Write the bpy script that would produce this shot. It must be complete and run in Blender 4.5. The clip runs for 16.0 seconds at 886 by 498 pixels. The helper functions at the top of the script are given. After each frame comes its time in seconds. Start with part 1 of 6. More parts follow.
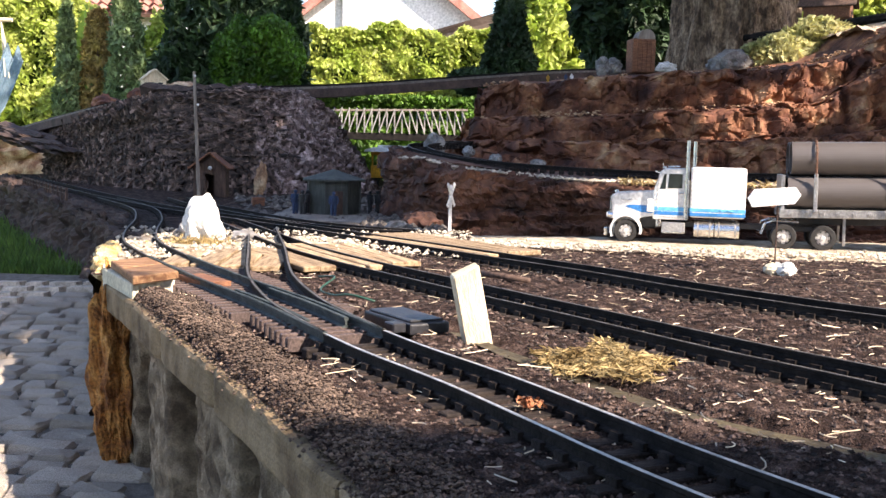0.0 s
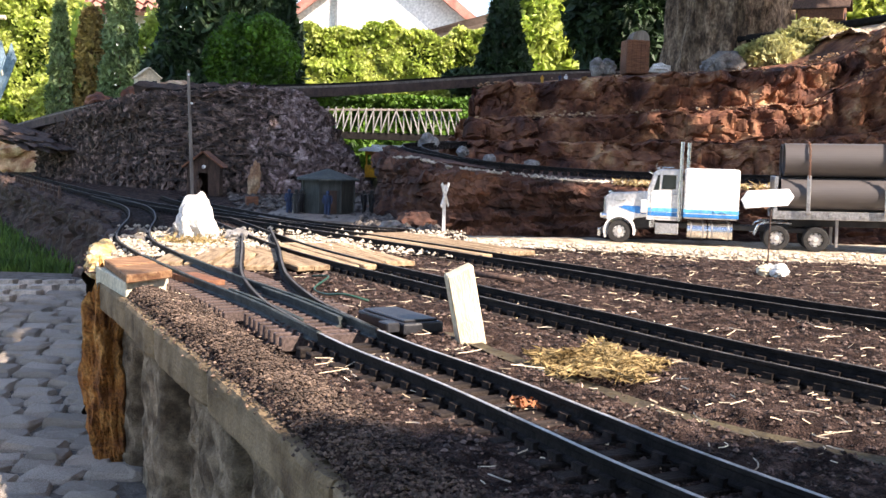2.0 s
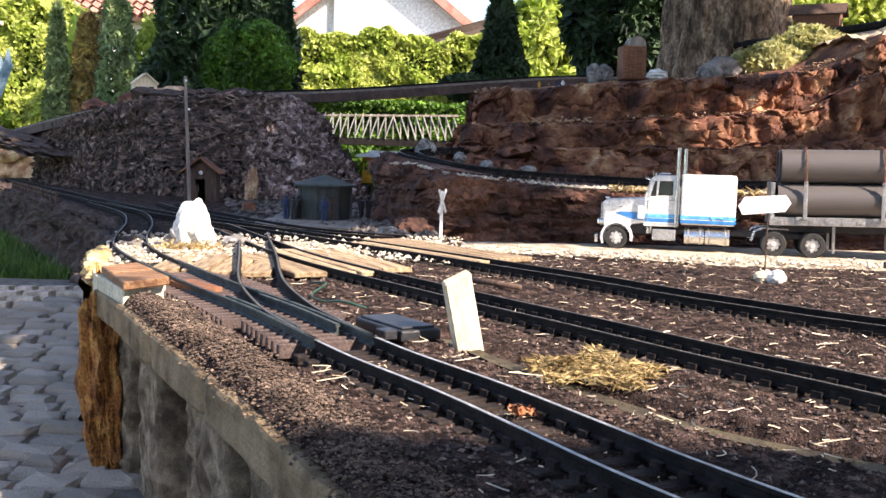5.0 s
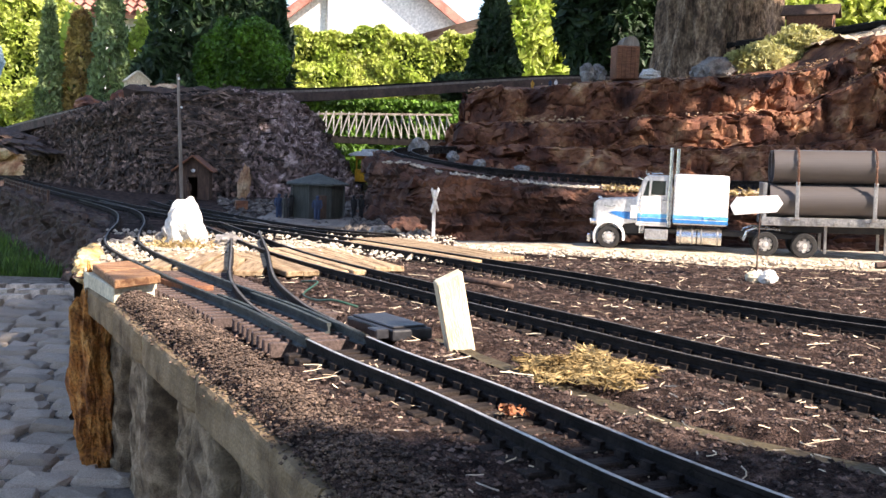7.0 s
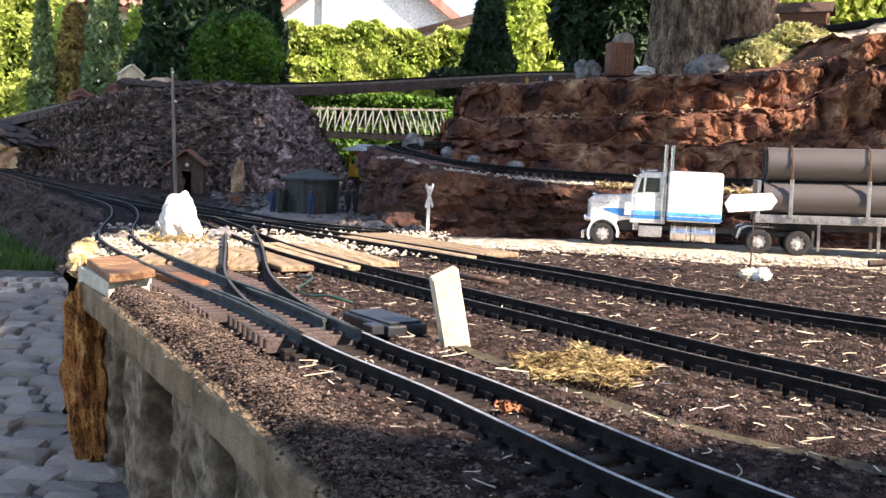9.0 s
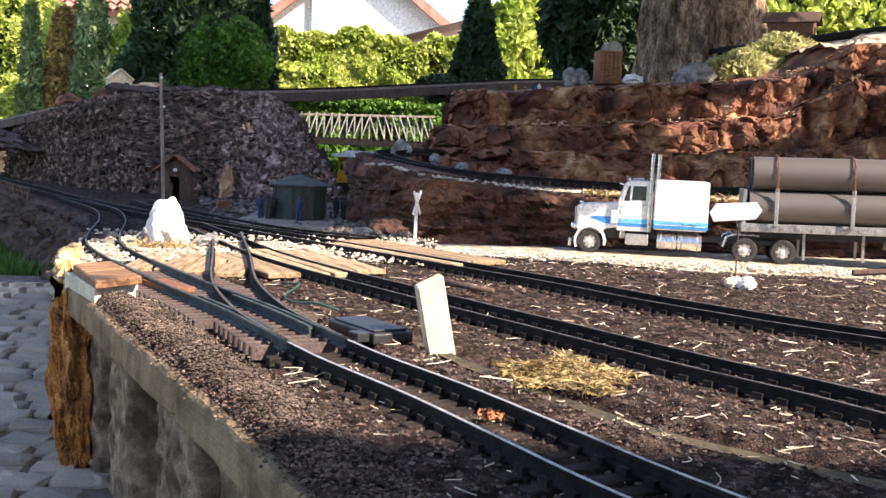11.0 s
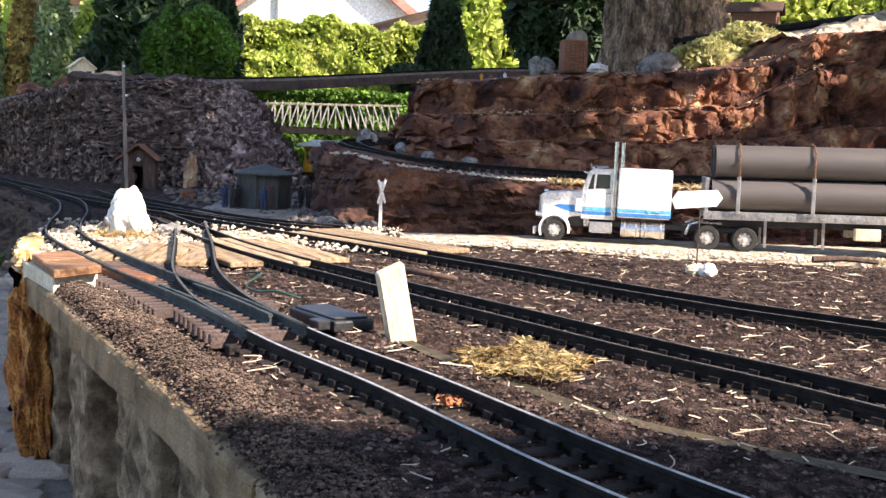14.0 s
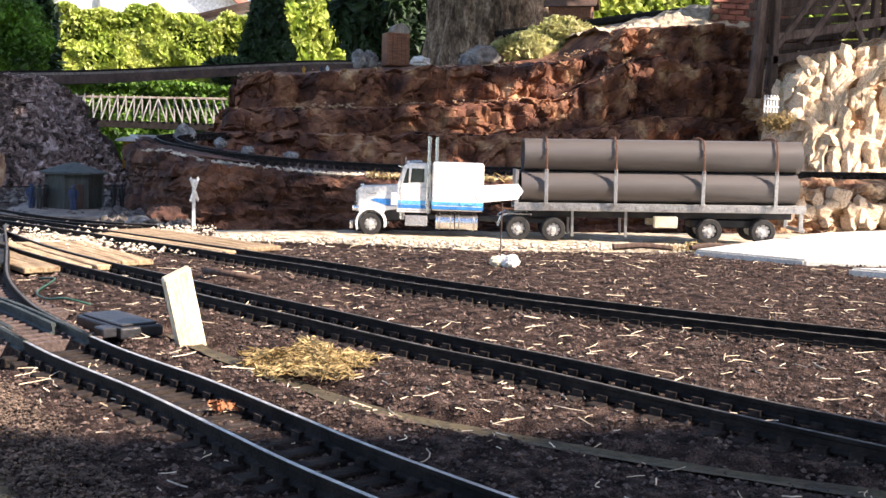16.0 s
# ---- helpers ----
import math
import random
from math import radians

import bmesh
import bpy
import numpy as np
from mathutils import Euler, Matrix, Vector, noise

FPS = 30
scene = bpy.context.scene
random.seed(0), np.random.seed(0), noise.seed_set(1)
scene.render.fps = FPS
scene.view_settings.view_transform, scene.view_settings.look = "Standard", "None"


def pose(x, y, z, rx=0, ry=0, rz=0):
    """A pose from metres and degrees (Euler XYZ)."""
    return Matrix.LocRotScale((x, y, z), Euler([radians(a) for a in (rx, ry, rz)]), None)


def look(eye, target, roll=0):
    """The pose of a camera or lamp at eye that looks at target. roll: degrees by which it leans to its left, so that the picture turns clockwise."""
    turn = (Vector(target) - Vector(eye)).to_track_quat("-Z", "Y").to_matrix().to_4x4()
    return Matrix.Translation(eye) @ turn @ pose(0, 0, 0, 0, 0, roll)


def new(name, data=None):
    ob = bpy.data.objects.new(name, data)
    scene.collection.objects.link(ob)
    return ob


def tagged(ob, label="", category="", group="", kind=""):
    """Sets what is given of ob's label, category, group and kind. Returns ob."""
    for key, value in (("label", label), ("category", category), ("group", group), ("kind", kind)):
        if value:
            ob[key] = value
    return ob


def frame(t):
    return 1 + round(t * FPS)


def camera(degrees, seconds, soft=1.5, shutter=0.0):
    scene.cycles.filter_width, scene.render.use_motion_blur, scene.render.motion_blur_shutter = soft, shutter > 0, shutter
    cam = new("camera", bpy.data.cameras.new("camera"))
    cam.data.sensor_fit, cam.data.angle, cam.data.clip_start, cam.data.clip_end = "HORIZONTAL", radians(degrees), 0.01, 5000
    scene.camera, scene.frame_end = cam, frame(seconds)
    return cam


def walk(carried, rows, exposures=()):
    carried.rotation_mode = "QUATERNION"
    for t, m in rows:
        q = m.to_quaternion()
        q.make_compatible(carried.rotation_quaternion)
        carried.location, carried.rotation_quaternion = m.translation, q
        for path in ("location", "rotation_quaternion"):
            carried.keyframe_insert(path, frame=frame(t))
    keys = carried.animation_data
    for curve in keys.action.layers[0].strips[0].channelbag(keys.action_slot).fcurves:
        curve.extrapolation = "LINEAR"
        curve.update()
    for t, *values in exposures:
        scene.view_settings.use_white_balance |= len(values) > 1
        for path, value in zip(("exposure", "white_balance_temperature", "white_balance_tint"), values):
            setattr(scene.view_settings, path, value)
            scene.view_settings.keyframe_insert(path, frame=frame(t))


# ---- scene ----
cam = camera(46.21, 16.0)
PATH = [
    (0.0, 0.0000, 0.0000, 0.1475, 84.667, -1.519, 0.142),
    (0.5, 0.0002, -0.0012, 0.1464, 84.570, -1.575, 0.249),
    (1.0, 0.0000, -0.0013, 0.1473, 84.496, -1.479, 0.315),
    (1.5, -0.0007, -0.0013, 0.1485, 84.780, -1.835, -0.098),
    (2.0, -0.0006, -0.0009, 0.1475, 84.675, -1.803, -0.196),
    (2.5, -0.0004, -0.0006, 0.1474, 84.627, -1.641, -0.199),
    (3.0, 0.0004, -0.0012, 0.1472, 84.481, -1.696, -0.295),
    (3.5, 0.0003, -0.0006, 0.1478, 84.693, -1.848, -0.346),
    (4.0, -0.0005, -0.0006, 0.1490, 84.870, -1.787, -0.297),
    (6.5, -0.0013, -0.0005, 0.1489, 85.003, -1.917, -0.571),
    (7.0, -0.0000, 0.0000, 0.1492, 84.925, -1.998, -0.727),
    (7.5, -0.0005, 0.0001, 0.1483, 84.893, -1.952, -1.154),
    (8.0, -0.0003, -0.0002, 0.1478, 84.558, -1.895, -1.206),
    (8.5, -0.0000, -0.0008, 0.1495, 84.682, -2.065, -1.003),
    (9.0, -0.0023, -0.0005, 0.1499, 84.681, -2.331, -1.085),
    (9.5, -0.0015, -0.0013, 0.1510, 85.041, -2.570, -1.292),
    (12.0, 0.0020, -0.0060, 0.1523, 85.004, -2.586, -1.812),
    (12.5, 0.0037, -0.0051, 0.1491, 84.686, -2.524, -1.927),
    (13.0, 0.0050, -0.0040, 0.1496, 84.215, -2.607, -2.508),
    (13.5, 0.0055, -0.0062, 0.1504, 84.438, -2.726, -2.744),
    (14.0, 0.0065, -0.0063, 0.1507, 84.553, -2.611, -3.430),
    (14.5, 0.0114, -0.0097, 0.1542, 84.535, -2.471, -4.115),
    (15.0, 0.0207, -0.0151, 0.1564, 84.402, -2.247, -6.082),
    (15.5, 0.0321, -0.0230, 0.1595, 84.644, -2.372, -9.671),
    (16.0, 0.0468, -0.0289, 0.1626, 84.345, -1.943, -12.320),
]
walk(cam, [(t, pose(*p)) for t, *p in PATH], [(0.0, 1.52, 6500, 18), (16.0, 1.52, 6500, 18)])

# ---- light ----
SUN = Vector((0.78, -0.62, 0.80)).normalized()
sun = new("sun", bpy.data.lights.new("sun", "SUN"))
sun.data.energy, sun.data.angle, sun.data.color = 5.0, radians(0.53), (1.0, 0.90, 0.75)
sun.matrix_world = look((0, 0, 6), Vector((0, 0, 6)) - SUN)
world = bpy.data.worlds.new("world")
scene.world = world
world.use_nodes = True
sky = world.node_tree.nodes.new("ShaderNodeTexSky")
sky.sky_type, sky.sun_disc = "NISHITA", False
sky.sun_elevation = math.asin(SUN.z)
sky.sun_rotation = math.atan2(SUN.x, SUN.y)
world.node_tree.links.new(sky.outputs[0], world.node_tree.nodes["Background"].inputs[0])
world.node_tree.nodes["Background"].inputs[1].default_value = 0.125


# ---- materials ----
def mat(name, cols, scale=60.0, rough=0.85, bump=0.4, metal=0.0, fine=6.0, stretch=(1, 1, 1), vary=0.0, depth=0.004, coat=0.0, through_light=0.0, island=False, low=0.35, high=0.65, spread=(0.72, 1.22), spec=0.5):
    m = bpy.data.materials.new(name)
    m.use_nodes = True
    nt = m.node_tree
    b = nt.nodes["Principled BSDF"]
    link = nt.links.new
    tc = nt.nodes.new("ShaderNodeTexCoord")
    mp = nt.nodes.new("ShaderNodeMapping")
    mp.inputs["Scale"].default_value = stretch
    link(tc.outputs["Object"], mp.inputs[0])
    n1 = nt.nodes.new("ShaderNodeTexNoise")
    n1.inputs["Scale"].default_value, n1.inputs["Detail"].default_value = scale, 4
    n2 = nt.nodes.new("ShaderNodeTexNoise")
    n2.inputs["Scale"].default_value, n2.inputs["Detail"].default_value = scale * fine, 3
    link(mp.outputs[0], n1.inputs[0]), link(mp.outputs[0], n2.inputs[0])
    ramp = nt.nodes.new("ShaderNodeValToRGB")
    e = ramp.color_ramp.elements
    e[0].position, e[1].position = low, high
    e[0].color, e[1].color = (*cols[0], 1), (*cols[-1], 1)
    for k, c in enumerate(cols[1:-1]):
        e.new(low + (high - low) * (k + 1) / (len(cols) - 1)).color = (*c, 1)
    link(n1.outputs[0], ramp.inputs[0])
    r2 = nt.nodes.new("ShaderNodeMapRange")
    r2.inputs[1].default_value, r2.inputs[2].default_value, r2.inputs[3].default_value, r2.inputs[4].default_value = 0.3, 0.7, spread[0], spread[1]
    link(n2.outputs[0], r2.inputs[0])
    value = r2.outputs[0]
    if vary:
        info = nt.nodes.new("ShaderNodeNewGeometry" if island else "ShaderNodeObjectInfo")
        r3 = nt.nodes.new("ShaderNodeMapRange")
        r3.inputs[3].default_value, r3.inputs[4].default_value = 1 - vary, 1 + vary
        link(info.outputs["Random Per Island" if island else "Random"], r3.inputs[0])
        mul = nt.nodes.new("ShaderNodeMath")
        mul.operation = "MULTIPLY"
        link(value, mul.inputs[0]), link(r3.outputs[0], mul.inputs[1])
        value = mul.outputs[0]
    hsv = nt.nodes.new("ShaderNodeHueSaturation")
    link(ramp.outputs[0], hsv.inputs["Color"]), link(value, hsv.inputs["Value"])
    link(hsv.outputs[0], b.inputs["Base Color"])
    b.inputs["Roughness"].default_value, b.inputs["Metallic"].default_value = rough, metal
    b.inputs["Specular IOR Level"].default_value = spec
    b.inputs["Coat Weight"].default_value = coat
    if bump:
        bn = nt.nodes.new("ShaderNodeBump")
        bn.inputs["Strength"].default_value, bn.inputs["Distance"].default_value = bump, depth
        link(n2.outputs[0], bn.inputs["Height"]), link(bn.outputs[0], b.inputs["Normal"])
    if through_light:
        tr = nt.nodes.new("ShaderNodeBsdfTranslucent")
        mix = nt.nodes.new("ShaderNodeMixShader")
        mix.inputs[0].default_value = through_light
        link(hsv.outputs[0], tr.inputs[0])
        link(b.outputs[0], mix.inputs[1]), link(tr.outputs[0], mix.inputs[2])
        link(mix.outputs[0], nt.nodes["Material Output"].inputs[0])
    return m


SOIL = mat("soil", [(0.016, 0.0095, 0.0078), (0.052, 0.032, 0.0255), (0.135, 0.088, 0.070)], 60, 0.95, 1.0, fine=12, depth=0.008, spread=(0.35, 1.7), spec=0.15)
CRUMB = mat("soil_crumb", [(0.026, 0.016, 0.013), (0.14, 0.094, 0.075)], 90, 0.95, 0.5, vary=0.7, island=True)
NEEDLE = mat("dry_needle", [(0.50, 0.38, 0.24), (0.72, 0.60, 0.44)], 30, 0.7, 0.1, vary=0.35, island=True)
CONCRETE = mat("concrete", [(0.075, 0.050, 0.028), (0.20, 0.15, 0.095), (0.38, 0.295, 0.20)], 44, 0.93, 0.9, fine=14, depth=0.003)
COPING = mat("coping_concrete", [(0.10, 0.062, 0.028), (0.20, 0.137, 0.070), (0.28, 0.20, 0.112)], 30, 0.93, 0.5, fine=20, depth=0.002)
RUST_ROCK = mat("rusty_rock", [(0.16, 0.055, 0.012), (0.36, 0.145, 0.03), (0.52, 0.26, 0.07)], 34, 0.9, 0.9, fine=9, depth=0.006, spread=(0.5, 1.45))
COBBLE = mat("cobble", [(0.31, 0.255, 0.20), (0.46, 0.385, 0.305), (0.59, 0.50, 0.41)], 40, 0.85, 0.6, fine=9, vary=0.22, depth=0.004)
JOINT = mat("joint_earth", [(0.10, 0.084, 0.068), (0.20, 0.175, 0.145)], 60, 0.95, 0.6)
GRASS_GROUND = mat("lawn_earth", [(0.035, 0.055, 0.012), (0.07, 0.11, 0.02)], 25, 0.95, 0.5)
GRASS = mat("grass_blade", [(0.045, 0.10, 0.012), (0.11, 0.19, 0.03)], 8, 0.6, 0, vary=0.35, island=True, through_light=0.3)
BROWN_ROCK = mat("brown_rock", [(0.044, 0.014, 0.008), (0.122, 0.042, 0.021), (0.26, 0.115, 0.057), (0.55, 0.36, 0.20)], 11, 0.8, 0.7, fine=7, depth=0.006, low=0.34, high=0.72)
# darker copy of the brown rock, with shade put into its colour
SHADED_ROCK = mat("shade_darkened_rock", [(0.030, 0.012, 0.008), (0.085, 0.034, 0.020), (0.17, 0.078, 0.044)], 14, 0.85, 0.8, fine=7, depth=0.006)
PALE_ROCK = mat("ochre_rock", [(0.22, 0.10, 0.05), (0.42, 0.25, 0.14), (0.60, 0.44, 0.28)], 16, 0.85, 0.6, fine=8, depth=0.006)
SANDSTONE = mat("sandstone_slab", [(0.48, 0.27, 0.14), (0.80, 0.62, 0.43), (0.88, 0.77, 0.60)], 14, 0.85, 0.6, fine=8, vary=0.22, depth=0.005)
SLATE_BED = mat("mound_earth", [(0.030, 0.017, 0.012), (0.080, 0.047, 0.033)], 30, 0.92, 0.8)
SLATE = mat("slate_chip", [(0.028, 0.017, 0.011), (0.075, 0.046, 0.034), (0.22, 0.15, 0.12)], 40, 0.8, 0.5, vary=0.65, island=True)
LILAC_SLATE = mat("grey_slate_chip", [(0.09, 0.056, 0.048), (0.22, 0.152, 0.138), (0.46, 0.355, 0.33)], 40, 0.8, 0.4, vary=0.4, island=True)
RAIL = mat("rail_metal", [(0.010, 0.009, 0.0085), (0.024, 0.020, 0.018)], 60, 0.75, 0.3, spec=0.12)
RAIL_TOP = mat("rail_head", [(0.38, 0.36, 0.33), (0.60, 0.57, 0.53)], 80, 0.35, 0.1, metal=0.45)
DULL_TOP = mat("dull_rail_head", [(0.05, 0.045, 0.04), (0.13, 0.12, 0.11)], 80, 0.5, 0.1, spec=0.2)
GREEN_RAIL = mat("weathered_rail", [(0.022, 0.03, 0.03), (0.065, 0.075, 0.072)], 70, 0.6, 0.3, spec=0.25)
TIE = mat("black_sleeper", [(0.014, 0.011, 0.010), (0.045, 0.034, 0.028)], 90, 0.8, 0.4, vary=0.3, spec=0.15)
BROWN_TIE = mat("brown_sleeper", [(0.045, 0.028, 0.023), (0.12, 0.082, 0.070)], 120, 0.7, 0.4, vary=0.25, stretch=(1, 5, 5))
WOOD = mat("weathered_plank", [(0.20, 0.125, 0.065), (0.36, 0.25, 0.14), (0.45, 0.33, 0.20)], 25, 0.85, 0.6, fine=5, stretch=(1, 9, 9), vary=0.25, depth=0.002)
RED_WOOD = mat("stained_wood", [(0.13, 0.05, 0.025), (0.27, 0.115, 0.055)], 30, 0.75, 0.5, fine=5, stretch=(1, 8, 8), vary=0.2, depth=0.002)
GREY_WOOD = mat("grey_wood", [(0.14, 0.11, 0.09), (0.27, 0.23, 0.19)], 40, 0.85, 0.5, fine=5, stretch=(1, 1, 0.15), vary=0.25, depth=0.002)
DARK_WOOD = mat("dark_wood", [(0.045, 0.025, 0.018), (0.11, 0.065, 0.045)], 30, 0.8, 0.5, fine=6, stretch=(6, 6, 1), vary=0.2, depth=0.002)
CREAM = mat("cream_paint", [(0.50, 0.45, 0.32), (0.66, 0.60, 0.45)], 40, 0.7, 0.3)
PALE_WOOD = mat("fresh_pine", [(0.62, 0.50, 0.33), (0.76, 0.65, 0.46)], 30, 0.7, 0.3, stretch=(6, 6, 1))
WHITE = mat("white_paint", [(0.74, 0.73, 0.70), (0.84, 0.83, 0.80)], 30, 0.45, 0.1, coat=0.2)
WHITE_STONE = mat("white_stone", [(0.62, 0.60, 0.55), (0.82, 0.80, 0.76)], 30, 0.8, 0.6, fine=6, depth=0.004)
GREY_STONE = mat("grey_stone", [(0.13, 0.12, 0.11), (0.25, 0.235, 0.22), (0.36, 0.34, 0.315)], 26, 0.85, 0.7, fine=7, depth=0.006)
GRAVEL = mat("pale_gravel", [(0.38, 0.31, 0.23), (0.66, 0.58, 0.46)], 90, 0.9, 0.6, vary=0.35, island=True)
SAND = mat("sandy_grit", [(0.30, 0.23, 0.155), (0.46, 0.38, 0.28), (0.56, 0.49, 0.38)], 40, 0.95, 0.8, fine=12, depth=0.003)
SLAB = mat("pale_slab", [(0.50, 0.48, 0.44), (0.66, 0.64, 0.59)], 15, 0.85, 0.4, fine=18, depth=0.002)
BLUE = mat("blue_paint", [(0.035, 0.19, 0.50), (0.05, 0.24, 0.58)], 30, 0.3, 0, coat=0.4)
SKY_BLUE = mat("light_blue_paint", [(0.10, 0.38, 0.66), (0.13, 0.44, 0.72)], 30, 0.3, 0, coat=0.4)
CHROME = mat("chrome", [(0.62, 0.62, 0.62), (0.78, 0.78, 0.77)], 60, 0.22, 0.1, metal=1.0)
ALU = mat("dull_aluminium", [(0.40, 0.39, 0.39), (0.55, 0.54, 0.53)], 50, 0.42, 0.2, metal=0.85)
TYRE = mat("tyre_rubber", [(0.015, 0.014, 0.014), (0.03, 0.028, 0.026)], 120, 0.8, 0.3)
BLACK = mat("black_plastic", [(0.012, 0.012, 0.014), (0.028, 0.028, 0.032)], 60, 0.42, 0.15)
PIPE = mat("grey_pipe", [(0.086, 0.075, 0.071), (0.106, 0.093, 0.088)], 14, 0.38, 0.05, stretch=(0.2, 1, 1), spread=(0.94, 1.06))
CHAIN = mat("rusty_chain", [(0.16, 0.07, 0.04), (0.26, 0.14, 0.09)], 200, 0.7, 0.4, metal=0.3)
GLASS = mat("dark_glass", [(0.02, 0.024, 0.028), (0.03, 0.035, 0.04)], 20, 0.08, 0, coat=0.5)
YELLOW = mat("yellow_coach_paint", [(0.55, 0.27, 0.02), (0.70, 0.37, 0.03)], 30, 0.45, 0.05)
GREEN_BOARD = mat("grey_green_board", [(0.032, 0.036, 0.032), (0.062, 0.068, 0.060)], 30, 0.7, 0.3, stretch=(5, 5, 1))
ROOF_FELT = mat("green_grey_roof", [(0.042, 0.048, 0.043), (0.078, 0.086, 0.076)], 50, 0.8, 0.4)
BARK = mat("bark", [(0.085, 0.052, 0.030), (0.24, 0.158, 0.098), (0.40, 0.285, 0.185)], 30, 0.92, 1.0, fine=4, stretch=(1, 1, 0.5), depth=0.02, spread=(0.55, 1.35))
YEW = mat("dark_conifer", [(0.016, 0.038, 0.013), (0.042, 0.082, 0.024)], 6, 0.6, 0, vary=0.45, island=True, through_light=0.15)
BUSH = mat("deep_green_bush", [(0.035, 0.095, 0.007), (0.12, 0.25, 0.018)], 5, 0.5, 0, vary=0.5, island=True, through_light=0.25)
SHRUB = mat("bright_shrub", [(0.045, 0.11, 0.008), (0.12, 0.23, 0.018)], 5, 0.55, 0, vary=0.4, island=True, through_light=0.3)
JUNIPER = mat("grey_green_juniper", [(0.10, 0.17, 0.06), (0.27, 0.34, 0.14)], 5, 0.6, 0, vary=0.4, island=True, through_light=0.25)
DRY_FOLIAGE = mat("browned_foliage", [(0.26, 0.15, 0.045), (0.42, 0.32, 0.09)], 6, 0.7, 0, vary=0.4, island=True, through_light=0.25)
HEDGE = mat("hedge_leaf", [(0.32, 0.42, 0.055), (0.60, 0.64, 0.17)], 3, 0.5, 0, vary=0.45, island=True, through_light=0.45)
GOLD_LEAF = mat("golden_leaf", [(0.34, 0.34, 0.12), (0.60, 0.56, 0.27)], 8, 0.6, 0, vary=0.4, island=True, through_light=0.35)
STRAW = mat("dry_moss", [(0.21, 0.14, 0.052), (0.49, 0.37, 0.17)], 30, 0.8, 0, vary=0.4, island=True, through_light=0.2)
MOSS = mat("brown_moss", [(0.05, 0.033, 0.024), (0.16, 0.11, 0.08)], 40, 0.95, 0, vary=0.5, island=True)
RENDER_WALL = mat("white_render", [(0.74, 0.73, 0.70), (0.82, 0.81, 0.78)], 3, 0.9, 0.1)
ROOF_TILE = mat("red_roof_tile", [(0.30, 0.12, 0.085), (0.44, 0.215, 0.165)], 6, 0.8, 0.3, vary=0.25, island=True)
BROWN_ROOF = mat("brown_roof", [(0.16, 0.10, 0.08), (0.24, 0.165, 0.135)], 5, 0.85, 0.3)
FABRIC = mat("blue_canvas", [(0.30, 0.43, 0.52), (0.42, 0.55, 0.63)], 30, 0.9, 0.2, through_light=0.3)
BRICK = mat("red_brick", [(0.20, 0.065, 0.045), (0.32, 0.12, 0.085)], 40, 0.85, 0.5, vary=0.25)
DENIM = mat("blue_cloth_paint", [(0.018, 0.032, 0.075), (0.035, 0.06, 0.13)], 50, 0.7, 0)
MOSSY = mat("mossy_concrete", [(0.035, 0.026, 0.014), (0.085, 0.066, 0.032)], 45, 0.8, 0.4)
ORANGE = mat("orange_leaf", [(0.30, 0.10, 0.035), (0.42, 0.18, 0.08)], 80, 0.7, 0)


# ---- mesh helpers ----
rng = random.Random(7)
nprng = np.random.RandomState(11)


def thing(name, label, category, group="", at=None, kind=""):
    ob = new(name)
    ob.empty_display_size = 0.02
    if at is not None:
        ob.matrix_world = at
    return tagged(ob, label, category, group, kind)


def finish(name, bm, material, smooth=False):
    me = bpy.data.meshes.new(name)
    bm.normal_update()
    bm.to_mesh(me)
    bm.free()
    me.materials.append(material)
    if smooth:
        me.polygons.foreach_set("use_smooth", [True] * len(me.polygons))
    return me


def part(name, bm, material, parent, label="", smooth=False):
    ob = new(name, finish(name, bm, material, smooth))
    ob.parent = parent
    return tagged(ob, label)


def solo(name, bm, material, label, category, kind="", group="", at=None, smooth=False):
    ob = new(name, finish(name, bm, material, smooth))
    if at is not None:
        ob.matrix_world = at
    return tagged(ob, label, category, group, kind)


def raw(name, verts, faces, material, smooth=False):
    me = bpy.data.meshes.new(name)
    me.from_pydata([tuple(v) for v in verts], [], [tuple(f) for f in faces])
    me.materials.append(material)
    if smooth:
        me.polygons.foreach_set("use_smooth", [True] * len(me.polygons))
    return new(name, me)


def box(bm, size, at=(0, 0, 0), bevel=0.0, turn=None, segs=1):
    m = Matrix.Translation(at) @ (turn.to_4x4() if turn else Matrix()) @ Matrix.Diagonal((*size, 1))
    made = bmesh.ops.create_cube(bm, size=1, matrix=m)["verts"]
    if bevel:
        edges = list({e for v in made for e in v.link_edges})
        bmesh.ops.bevel(bm, geom=edges, offset=bevel, segments=segs, affect="EDGES", profile=0.6)
    return bm


def cyl(bm, r, a, b, r2=None, segs=16, caps=True):
    a, b = Vector(a), Vector(b)
    d = b - a
    m = Matrix.Translation((a + b) / 2) @ d.to_track_quat("Z", "Y").to_matrix().to_4x4()
    bmesh.ops.create_cone(bm, cap_ends=caps, segments=segs, radius1=r, radius2=r if r2 is None else r2, depth=d.length, matrix=m)
    return bm


